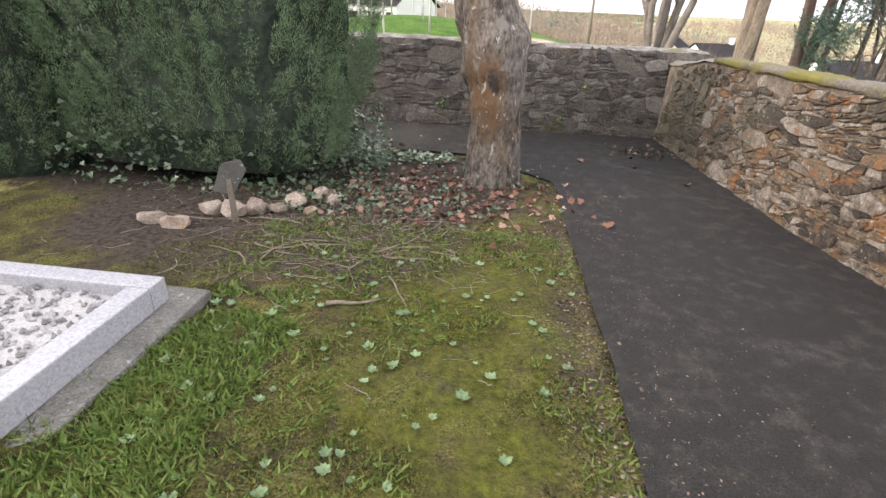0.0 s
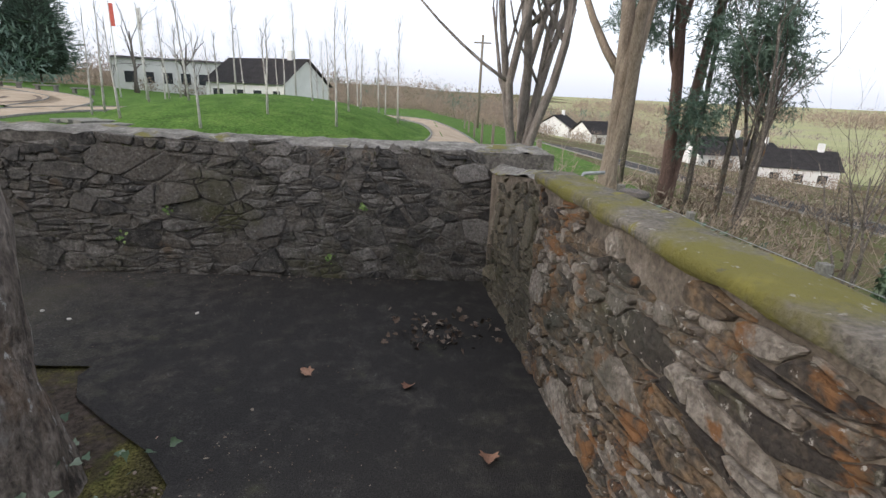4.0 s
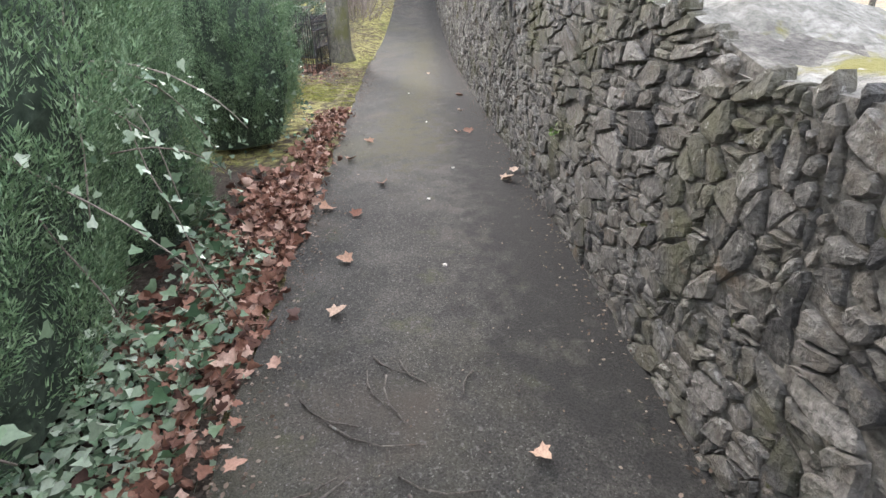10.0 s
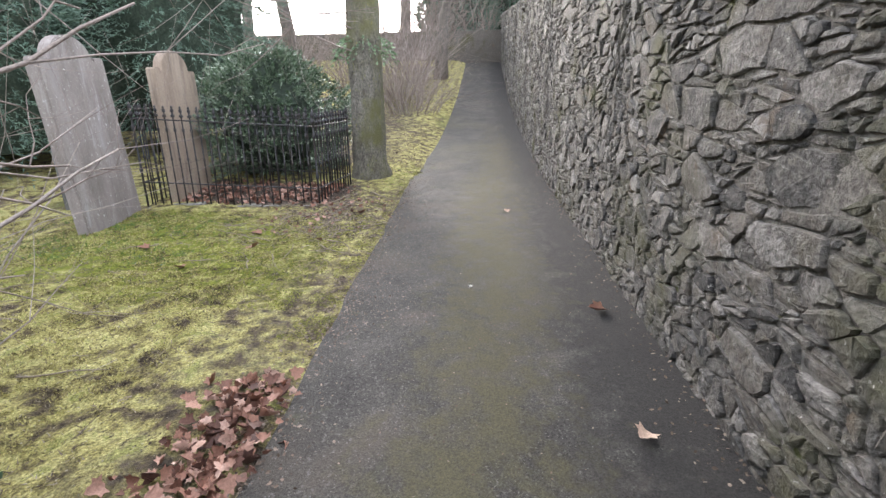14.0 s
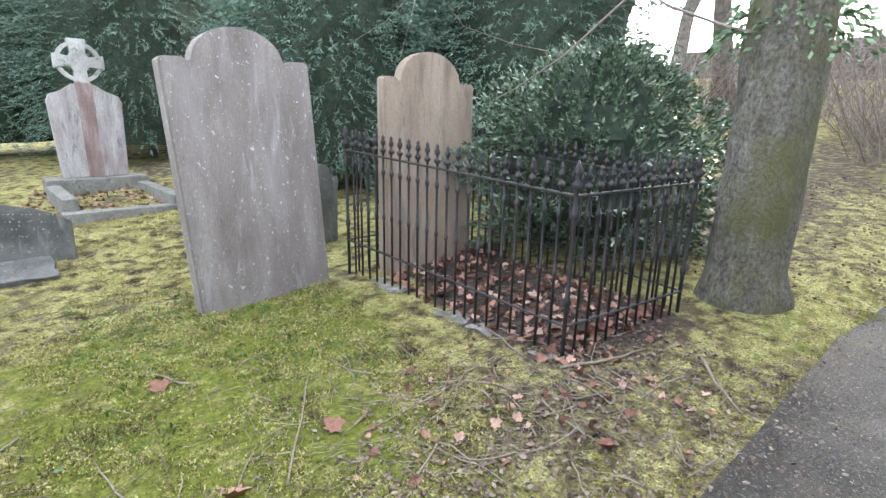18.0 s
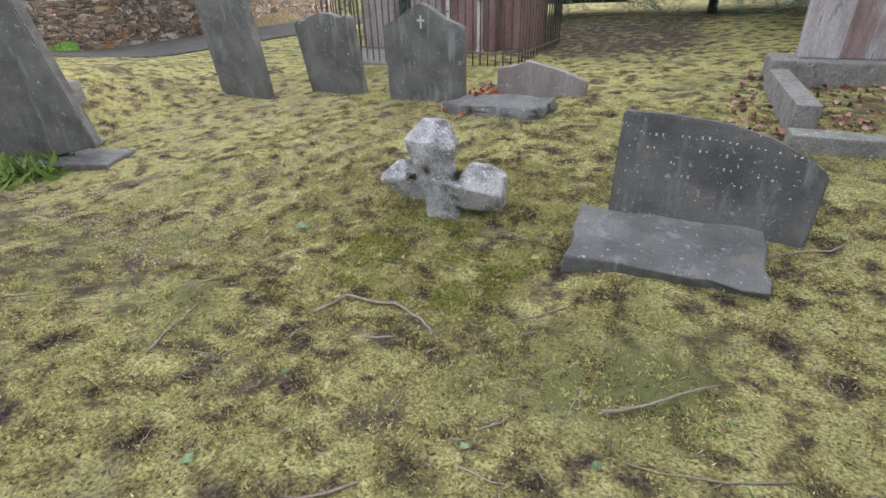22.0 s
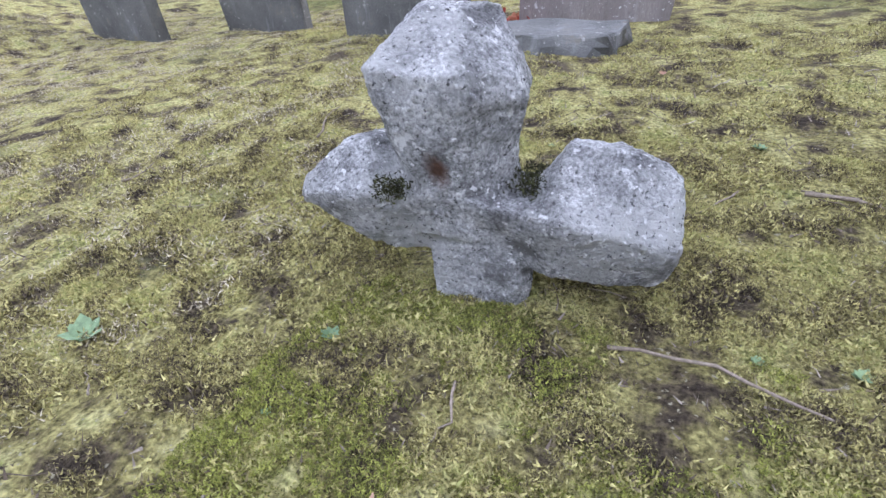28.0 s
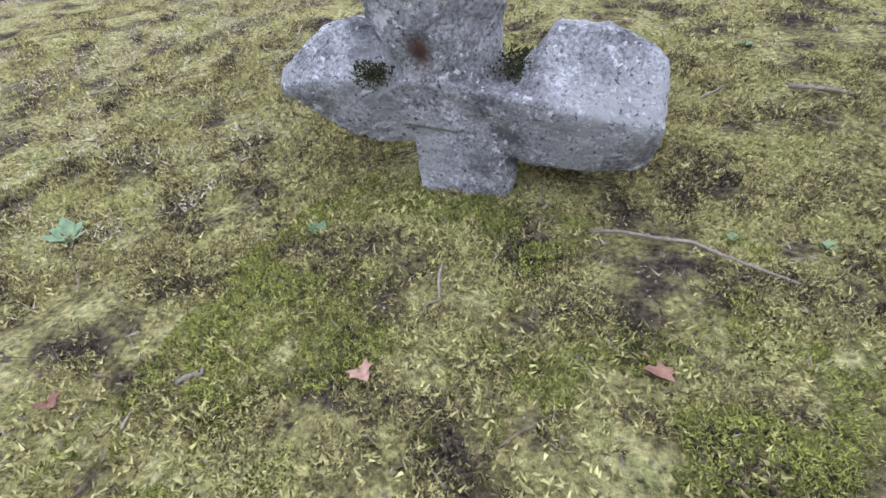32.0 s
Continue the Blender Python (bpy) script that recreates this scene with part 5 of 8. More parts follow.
gravestone("gravestone", (-14.60, 2.60, gz(-14.6, 2.6)), 9, arch_outline(1.28, 2.38, 0.27, 0.19), 0.15, M_SANDSTONE, "tall round-headed sandstone slab, lichen-streaked", tilt=2, lean=2.5)
gravestone("gravestone", (-16.42, 2.68, gz(-16.42, 2.68)), 6, arch_outline(1.28, 2.28, 0.30, 0.16), 0.14, M_SANDSTONE_B, "round-headed brown sandstone slab inside the railing", tilt=1, lean=-0.5)
# low slate headstone with a sloping top, on a broken ledger
so = [(-0.64, -0.1), (0.62, -0.1), (0.64, 0.48), (0.5, 0.58), (0.3, 0.68), (0.05, 0.75), (-0.3, 0.79), (-0.63, 0.80)]
s = gravestone("gravestone", (-12.60, -0.55, gz(-12.6, -0.55)), 184, so, 0.11, M_SLATE, "low slate headstone with sloping top and flaking letters", tilt=-7, lean=-1)
s2 = part("ledger_stone", cut_up(boxbm(-0.60, 0.58, -0.30, 0.34, -0.10, 0.04, 0.012), 0.06, 4.0, 3), M_SLATE)
s2.matrix_world = pose(-12.42, -0.10, gz(-12.42, -0.1) + 0.05, 8, 1, 186)
tagged(s2, "broken dark slab lying before the slate headstone", "ledger stone")
bm = bmesh.new()
rl = np.random.default_rng(5)
for r_ in range(4):
    for k in range(26):
        if rl.random() < (0.75, 0.6, 0.4, 0.25)[r_]:
            cx, cz, w_, h_ = -0.56 + 0.041 * k, 0.66 - 0.09 * r_ - 0.08 * max(0, (k - 12) / 14), rl.uniform(0.004, 0.014), rl.uniform(0.006, 0.022)
            vs = [bm.verts.new(((cx + a_ * w_ / 2), 0.058 + 0.004, cz + b_ * h_ / 2)) for a_, b_ in ((-1, -1), (1, -1), (1, 1), (-1, 1))]
            vs2 = [bm.verts.new(v.co - Vector((0, 0.006, 0))) for v in vs]
            bm.faces.new(vs)
            bm.faces.new(vs2[::-1])
            for i in range(4):
                bm.faces.new((vs[i], vs2[i], vs2[(i + 1) % 4], vs[(i + 1) % 4]))
# the lettering face is turned towards the path
for v in bm.verts:
    v.co.x, v.co.y = v.co.x, -v.co.y
tagged(part("lettering", bm, M_LETTER, s, "flaked illegible lettering"), kind="stuff")

# celtic cross headstone with kerbed plot
cx, cy = -13.80, -5.05
cz = gz(cx, cy)
ch = thing("cross_headstone", (cx, cy, cz), 6, "streaked headstone topped by a ringed cross", "gravestone")
part("plinth", boxbm(-0.85, 0.85, -0.3, 0.35, -0.3, 0.26, 0.03), M_CONCRETE, ch)
part("shaft", slab([(-0.55, 0.255), (0.55, 0.255), (0.60, 1.7), (0.55, 1.82), (0.35, 1.9), (0.18, 2.02), (-0.18, 2.02), (-0.35, 1.9), (-0.55, 1.82), (-0.60, 1.7)], 0.22, 0.015), M_PINKSTONE, ch)
# Stands for a flat rust stain; the raised panel itself is added.
part("stain_panel", boxbm(-0.13, 0.13, 0.08, 0.118, 0.27, 2.05, 0.006), M_STAIN, ch, "rust stain down the shaft, built as a thin raised panel")
part("cross_head", slab([(-0.12, 2.0), (0.12, 2.0), (0.10, 2.26), (0.15, 2.34), (0.40, 2.30), (0.40, 2.56), (0.15, 2.52), (0.12, 2.60), (0.15, 2.84), (-0.15, 2.84), (-0.12, 2.60), (-0.15, 2.52), (-0.40, 2.56), (-0.40, 2.30), (-0.15, 2.34), (-0.10, 2.26)], 0.16, 0.012), M_LIMESTONE, ch)
bm = bmesh.new()
ringp = []
for i in range(28):
    a_ = 2 * math.pi * i / 28
    ringp.append([bm.verts.new((r_ * math.cos(a_), d_, 2.43 + r_ * math.sin(a_))) for r_, d_ in ((0.30, 0.05), (0.37, 0.05), (0.37, -0.05), (0.30, -0.05))])
for i in range(28):
    for k in range(4):
        bm.faces.new((ringp[i][k], ringp[i][(k + 1) % 4], ringp[(i + 1) % 28][(k + 1) % 4], ringp[(i + 1) % 28][k]))
part("ring", bm, M_LIMESTONE, ch)
for nm, bx in (("kerb", (-0.84, -0.62, 0.35, 2.75)), ("kerb", (0.66, 0.88, 0.35, 2.3))):
    b = part(nm, roughen(boxbm(bx[0], bx[1], bx[2], bx[3], -0.2, 0.16, 0.02), 0.015, 3), M_CONCRETE, ch)
part("kerb", roughen(boxbm(-1.0, 0.95, 2.55, 2.8, -0.45, -0.0, 0.02), 0.015, 3), M_CONCRETE, ch)
litter("leaf_litter", ry, ry.uniform(-15.2, -12.6, 420), ry.uniform(-5.2, -2.6, 420), "dead leaves in and round the kerbed plot", 0.03, (0.05, 0.09))

# the row beyond the little cross
gravestone("gravestone", (-6.95, -3.45, gz(-6.95, -3.45) - 0.05), 178, [(-0.56, -0.3), (0.56, -0.3), (0.60, 1.14), (0.52, 1.20), (0.38, 1.18), (0.2, 1.24), (0.0, 1.27), (-0.2, 1.24), (-0.38, 1.18), (-0.52, 1.20), (-0.60, 1.14)],
           0.12, M_SLATE, "leaning grey slab with a curved top", tilt=4, lean=-5)
pointed = gravestone("gravestone", (-8.75, -3.25, gz(-8.75, -3.25)), 182, [(-0.60, -0.3), (0.60, -0.3), (0.62, 0.98), (0.55, 1.03), (0.36, 1.10), (0.16, 1.22), (0.0, 1.29), (-0.16, 1.22), (-0.36, 1.10), (-0.55, 1.03), (-0.62, 0.98)],
           0.13, M_SLATE, "dark pointed slab with an incised cross", tilt=2, lean=0)
bm = bmesh.new()
for bx in ((-0.012, 0.012, 0.98, 1.14), (-0.055, -0.013, 1.065, 1.09), (0.013, 0.055, 1.065, 1.09)):
    k_ = boxbm(bx[0], bx[1], -0.0675, -0.062, bx[2], bx[3])
    me_ = bpy.data.meshes.new("line")
    k_.to_mesh(me_)
    bm.from_mesh(me_)
part("cross_outline", bm, M_LETTER, pointed, "pale weathered cross cut in the head of the slab")
gravestone("gravestone", (-10.30, -3.75, gz(-10.3, -3.75)), 184, [(-0.62, -0.1), (0.60, -0.1), (0.63, 0.24), (0.3, 0.36), (0.05, 0.42), (-0.2, 0.47), (-0.35, 0.41), (-0.62, 0.36)][::1],
           0.13, M_SANDSTONE, "low broken headstone with a wavy top", tilt=3)
s2 = part("ledger_stone", cut_up(boxbm(-0.66, 0.66, -0.32, 0.32, -0.06, 0.09, 0.02), 0.12, 4.2, 8), M_SLATE)
s2.matrix_world = pose(-10.0, -3.0, gz(-10.0, -3.0) + 0.02, 2, -3, 176)
tagged(s2, "cracked dark slab lying in the moss", "ledger stone")
gravestone("gravestone", (-5.25, -3.0, gz(-5.25, -3.0)), 176, [(-0.62, -0.3), (0.62, -0.3), (0.62, 2.0), (0.4, 2.1), (0.0, 2.2), (-0.4, 2.1), (-0.62, 2.0)], 0.15, M_SLATE, "tall grey slab leaning to one side", tilt=3, lean=-3)
l0 = thing("leaning_headstone", (-5.25, 0.22, gz(-5.25, 0.22)), 203, "tall dark slab leaning on a stone base", "gravestone", "gravestones")
part("base", roughen(boxbm(-1.0, 0.95, -0.28, 0.28, -0.2, 0.14, 0.03), 0.02, 3), M_SLATE, l0)
o = part("stone", slab([(-0.68, 0.0), (0.68, 0.0), (0.68, 1.75), (0.58, 1.85), (0.58, 1.98), (-0.58, 1.98), (-0.58, 1.85), (-0.68, 1.75)], 0.16, 0.015), M_SLATE, l0)
o.matrix_local = pose(0.05, 0, 0.135, 0, -12, 0)
litter("leaf_litter", ry, ry.normal(-9.6, 0.2, 190), ry.normal(-3.35, 0.3, 190), "patch of bright red fallen leaves", 0.06, (0.05, 0.1), M_REDLEAF)

# little stone cross, weathered and sunk: four flaring faceted limbs, fused and worn
def loft(bm, rings):
    """A faceted limb through rings of corners, all of one count."""
    rows_ = [[bm.verts.new(p) for p in ring] for ring in rings]
    k = len(rows_[0])
    for ra_, rb_ in zip(rows_[:-1], rows_[1:]):
        for i in range(k):
            bm.faces.new((ra_[i], ra_[(i + 1) % k], rb_[(i + 1) % k], rb_[i]))
    bm.faces.new(rows_[0][::-1])
    bm.faces.new(rows_[-1])


def arm_ring(x, top, ridge, front, low, back=0.11):
    """Section of an arm at x: sharp front ridge, sloping top, bevelled underside."""
    return [(x, front + 0.06, low), (x, front + 0.006, ridge - 0.035), (x, front, ridge), (x, -0.035, top), (x, back - 0.04, top - 0.015), (x, back, ridge), (x, back - 0.03, low - 0.03)]


def head_ring(z, left, right, front, back=0.11):
    """Section of the upper limb at z: flat front, bevelled flanks."""
    return [(left, front + 0.07, z - 0.01), (left + 0.035, front, z), (right - 0.12, front, z), (right, front + 0.11, z - 0.02), (right - 0.01, back - 0.03, z), (right - 0.09, back, z), (left + 0.07, back, z), (left, back - 0.04, z)]


bm = bmesh.new()
loft(bm, [[(x_, y_, z_) for x_, y_ in ((a_, -0.10), (b_ - 0.04, -0.115), (b_, -0.07), (b_ - 0.01, 0.09), (a_ + 0.01, 0.10))] for z_, a_, b_ in ((-0.45, -0.10, 0.19), (-0.16, -0.095, 0.185), (-0.07, -0.10, 0.18), (0.08, -0.12, 0.16))])
loft(bm, [head_ring(-0.02, -0.15, 0.15, -0.125), head_ring(0.16, -0.175, 0.115, -0.140), head_ring(0.26, -0.205, 0.118, -0.155), head_ring(0.37, -0.245, 0.145, -0.168), head_ring(0.425, -0.262, 0.115, -0.165),
          head_ring(0.452, -0.245, 0.105, -0.115), head_ring(0.515, -0.19, 0.07, -0.03), head_ring(0.545, -0.15, 0.05, 0.01)])
loft(bm, [arm_ring(0.0, 0.15, 0.11, -0.135, -0.065), arm_ring(0.13, 0.115, 0.095, -0.150, -0.075), arm_ring(0.19, 0.145, 0.098, -0.170, -0.095), arm_ring(0.245, 0.238, 0.095, -0.182, -0.105), arm_ring(0.38, 0.235, 0.075, -0.182, -0.108),
          arm_ring(0.50, 0.180, 0.048, -0.172, -0.095), arm_ring(0.535, 0.145, 0.035, -0.145, -0.075)])
loft(bm, [arm_ring(0.0, 0.15, 0.11, -0.135, -0.065), arm_ring(-0.13, 0.165, 0.11, -0.145, -0.085), arm_ring(-0.20, 0.205, 0.11, -0.155, -0.090), arm_ring(-0.27, 0.228, 0.11, -0.160, -0.075), arm_ring(-0.36, 0.205, 0.10, -0.145, -0.045),
          arm_ring(-0.46, 0.125, 0.065, -0.105, 0.0, 0.07), arm_ring(-0.505, 0.075, 0.045, -0.075, 0.02, 0.03)])
bmesh.ops.recalc_face_normals(bm, faces=bm.faces[:])
tmp = part("stone_cross", bm, M_CROSS)
fuse = tmp.modifiers.new("fuse", 'REMESH')
fuse.mode, fuse.voxel_size = 'VOXEL', 0.0075
worn = bpy.data.meshes.new_from_object(tmp.evaluated_get(bpy.context.evaluated_depsgraph_get()))
bpy.data.objects.remove(tmp)
bm = bmesh.new()
bm.from_mesh(worn)
for _ in range(2):
    bmesh.ops.smooth_vert(bm, verts=bm.verts[:], factor=0.5, use_axis_x=True, use_axis_y=True, use_axis_z=True)
roughen(bm, 0.007, 5.0, 2)
roughen(bm, 0.005, 14.0, 5)
roughen(bm, 0.0045, 42.0, 9)
roughen(bm, 0.0025, 110.0, 4)
# hollows worn where the limbs meet
PITS = ((-0.185, -0.15, 0.145, 0.08, 0.06), (0.165, -0.06, 0.14, 0.085, 0.045), (0.175, 0.01, 0.15, 0.07, 0.04))
for v in bm.verts:
    for hx, hy, hz, hr, hd in PITS:
        q = (v.co - Vector((hx, hy, hz))).length
        if q < hr:
            v.co += (Vector((0.02, 0.02, 0.02)) - v.co).normalized() * hd * (1 - q / hr)
cr = part("stone_cross", bm, M_CROSS, smooth=True)
rust = [0.68 * max(0.0, 1 - math.hypot((v.co.x + 0.06) / 0.07, (v.co.z - 0.19 + 0.5 * (v.co.x + 0.06)) / 0.09)) * (v.co.y < -0.06) for v in cr.data.vertices]
cr.data.attributes.new("bare", 'FLOAT', 'POINT').data.foreach_set("value", rust)
cr.matrix_world = pose(-10.67, -0.20, -0.30, 0, 0, 190)
tagged(cr, "squat weathered stone cross crusted with pale lichen", "stone cross")
rl = np.random.default_rng(15)
for hx, hy, hz, hr, hd in PITS:
    n = 420
    P = np.array([hx, hy, hz - 0.012]) + rl.normal(size=(n, 3)) * np.array([0.026, 0.022, 0.014])
    V, F = leaf_cloud(P, rl.normal(size=(n, 3)) + np.array([0, -0.6, 0.8]), unit_dirs(rl, n), rl.uniform(0.008, 0.018, n), "tuft", 0.2, rl)
    tagged(mesh_part("moss_tuft", raw("moss_tuft", V, F), M_DARKMOSS, cr, "dark dry moss in a hollow of the stone"), kind="stuff")

# ---- iron railing round the brown stone ----
rf0 = np.random.default_rng(3)
rail = thing("railing", (0, 0, 0), 0, "black iron grave railing with knobbed finials", "railing")
RZ = 1.10
lift = lambda y: 0.07 + 0.15 * (5.1 - y) / 2.6  # the plot stands higher towards its head


def lathe(profile, seg=8):
    bm = bmesh.new()
    rings = [[bm.verts.new((r * math.cos(2 * math.pi * k / seg), r * math.sin(2 * math.pi * k / seg), z)) for k in range(seg)] for r, z in profile]
    for A, B in zip(rings[:-1], rings[1:]):
        for k in range(seg):
            bm.faces.new((A[k], A[(k + 1) % seg], B[(k + 1) % seg], B[k]))
    bm.faces.new(rings[0][::-1])
    bm.faces.new(rings[-1])
    return bm


bar_prof = [(0.011, -0.42), (0.011, 0.50), (0.017, 0.51), (0.017, 0.54), (0.011, 0.55), (0.011, 0.92), (0.020, 0.94), (0.020, 0.97), (0.011, 0.98), (0.011, 1.13), (0.028, 1.145), (0.030, 1.165), (0.014, 1.18),
            (0.010, 1.20), (0.022, 1.215), (0.025, 1.24), (0.012, 1.262), (0.018, 1.275), (0.004, 1.30)]
post_prof = [(0.016, -0.5), (0.016, 0.30), (0.026, 0.32), (0.026, 0.36), (0.017, 0.38), (0.017, 0.92), (0.030, 0.95), (0.030, 0.99), (0.017, 1.02), (0.017, 1.13), (0.034, 1.15), (0.036, 1.18), (0.014, 1.21), (0.028, 1.24), (0.031, 1.27), (0.016, 1.31), (0.005, 1.34)]
bar_me = lathe(bar_prof, 7)
bar_obs = part("bar", bar_me, M_IRON, rail, smooth=True)
post0 = part("post", lathe(post_prof, 10), M_IRON, rail, smooth=True)
corner = [(-15.52, 2.48), (-15.88, 5.08), (-17.30, 5.20), (-17.22, 2.42)]
fence_sides = list(zip(corner, corner[1:] + corner[:1]))
first_bar, first_post = True, True
for (xa, ya), (xb, yb) in fence_sides:
    L = math.hypot(xb - xa, yb - ya)
    n = int(L / 0.118)
    for k in range(n):
        x_, y_ = xa + (xb - xa) * k / n, ya + (yb - ya) * k / n
        src_ob = post0 if k == 0 else bar_obs
        if k == 0 and first_post:
            o, first_post = post0, False
        elif k and first_bar:
            o, first_bar = bar_obs, False
        else:
            o = src_ob.copy()
            scene.collection.objects.link(o)
        o.location = (x_, y_, gz(x_, y_) * 0.3 - 0.16 + lift(y_))
    za, zb = (gz(x_, y_) * 0.3 - 0.16 + lift(y_) for x_, y_ in ((xa, ya), (xb, yb)))
    ang = math.degrees(math.atan2(yb - ya, xb - xa))
    for hz, th in ((RZ, 0.018), (0.16, 0.014)):
        o = part("rail", boxbm(0, L, -0.018, 0.018, -th / 2, th / 2, 0.004, 1), M_IRON, rail)
        o.matrix_world = pose(xa, ya, za + hz, 0, -math.degrees(math.atan2(zb - za, L)), ang)
# kerb stones under the railing
for (xa, ya), (xb, yb), n in ((corner[0], corner[1], 3),):
    L = math.hypot(xb - xa, yb - ya) / n
    for k in range(n):
        f_ = (k + 0.5) / n
        x_, y_ = xa + (xb - xa) * f_, ya + (yb - ya) * f_
        k_ = part("kerb_stone", roughen(boxbm(-L / 2 + 0.015, L / 2 - 0.015, -0.11, 0.11, -0.2, 0.035, 0.03), 0.02, 3, k), M_CAP)
        k_.matrix_world = pose(x_, y_, gz(x_, y_) - 0.025 - 0.02 * k, rf0.normal(0, 1.5), rf0.normal(0, 1.5), math.degrees(math.atan2(yb - ya, xb - xa)))
        tagged(k_, "worn grey kerb stone under the railing", "kerb", "railing kerb stones")

# mossy tree beside the railing
rt = np.random.default_rng(31)
t2 = thing("tree", (-18.05, 5.42, gz(-18.05, 5.42)), 0, "mossy-trunked tree with ferns on it", "tree")
gnarled("trunk", [((0, 0, -0.3), 0.48), ((0, 0, 0.0), 0.40), ((0.0, 0, 0.3), 0.335), ((0.0, 0, 1.2), 0.31), ((0.02, 0, 2.2), 0.31), ((0.05, 0.0, 3.2), 0.30), ((0.0, 0.1, 5.0), 0.26), ((0.1, 0.2, 8.0), 0.18)], M_MOSSBARK, t2, 26, 0.02)
paths = []
for k in range(12):
    grow(rt, (0.05, 0.05, 2.2 + 0.35 * k), (rt.uniform(0.2, 1), rt.uniform(-1, 0.3), 0.15), 2.6, 0.020, 2, paths, spread=0.55, up=0.0, wob=0.2)
tubes("crown", paths, M_BRAMBLE, t2, 4, "pale drooping twigs")
n = 620
a_ = np.round(rt.uniform(0, 6.28, n) * 5) / 5
w_ = rt.random(n)
P = np.stack([(0.31 + 0.28 * w_) * np.cos(a_), (0.31 + 0.28 * w_) * np.sin(a_), 2.42 + 0.10 * np.sin(a_ * 7) - 0.32 * w_ ** 2], -1)
D = np.stack([np.cos(a_), np.sin(a_), -0.5 + 0 * a_], -1) + rt.normal(size=(n, 3)) * 0.3
V, F = leaf_cloud(P, D, rt.normal(size=(n, 3)) + np.array([0, 0, 1]), rt.uniform(0.05, 0.10, n), "needle", 0.4, rt)
tagged(mesh_part("fern", raw("fern", V, F), M_YEW_NEAR, t2, "tuft of green fern"), kind="stuff")

# ---- granite grave near the start ----
g1 = thing("kerbed_grave", (-3.2, 1.0, 0), 0, "grave with polished granite kerb and grey gravel", "grave")
zk = gz(-2.0, 2.0)
part("foundation", roughen(boxbm(-0.95, 1.45, -1.95, 1.52, zk - 0.3, zk + 0.02, 0.02), 0.006, 3), M_CONCRETE, g1, "rough concrete footing")
for bx in ((-0.80, 1.28, 1.22, 1.36), (1.14, 1.28, -1.8, 1.218), (-0.80, -0.66, -1.8, 1.218), (-0.658, 1.138, -1.8, -1.66)):
    part("kerb", boxbm(*bx, zk + 0.02, zk + 0.18, 0.012), M_GRANITE, g1)
n = 2600
px, py = rt.uniform(-0.65, 1.13, n), rt.uniform(-1.65, 1.21, n)
V, F = [], []
octa = np.array([(1, 0, 0), (0, 1, 0), (-1, 0, 0), (0, -1, 0), (0, 0, 1), (0, 0, -1)]) * 1.0
of = [(0, 1, 4), (1, 2, 4), (2, 3, 4), (3, 0, 4), (1, 0, 5), (2, 1, 5), (3, 2, 5), (0, 3, 5)]
for k in range(n):
    s_ = rt.uniform(0.012, 0.026)
    q = octa * s_ * rt.uniform(0.6, 1.2, (6, 3)) + np.array([px[k], py[k], zk + 0.10 + rt.uniform(0, 0.015)])
    F += [tuple(i + len(V) for i in f_) for f_ in of]
    V += list(q)
tagged(mesh_part("gravel", raw("gravel", V, F), M_GRAVEL, g1), kind="stuff")
part("gravel_bed", boxbm(-0.659, 1.139, -1.659, 1.219, zk + 0.021, zk + 0.10), M_GRAVEL, g1)

# rocks, slate and stake by the yew
for k in range(11):
    x_, y_ = -2.95 + 0.13 * k + rt.normal(0, 0.10), 3.80 + 0.090 * k + rt.normal(0, 0.12)
    bm = bmesh.new()
    bmesh.ops.create_icosphere(bm, subdivisions=2, radius=1)
    s_ = rt.uniform(0.07, 0.15)
    for _ in range(5):
        cut = Vector(rt.normal(size=3)).normalized()
        for v in bm.verts:
            over = v.co.dot(cut) - rt.uniform(0.5, 0.62)
            if over > 0:
                v.co -= cut * over
    for v in bm.verts:
        v.co = Vector((v.co.x * s_ * 1.25, v.co.y * s_, v.co.z * s_ * 0.8))
    roughen(bm, 0.03 * s_ * 8, 9, k)
    o = part("rock", bm, M_ROCK)
    o.location = (x_, y_, gz(x_, y_) + s_ * 0.45)
    tagged(o, "pale rough field stone in the leaf litter", "rock", "rocks by the yew")
stk = thing("grave_marker", (-2.36, 3.95, gz(-2.36, 3.95)), 10, "small wooden stake holding a slate", "marker")
part("stake", roughen(boxbm(-0.025, 0.025, -0.015, 0.015, -0.2, 0.42, 0.005), 0.006, 6), M_WOOD, stk)
part("slate", slab([(-0.16, 0.30), (0.02, 0.27), (0.16, 0.50), (0.12, 0.60), (-0.05, 0.56)], 0.02, 0.004), M_SLATE, stk)

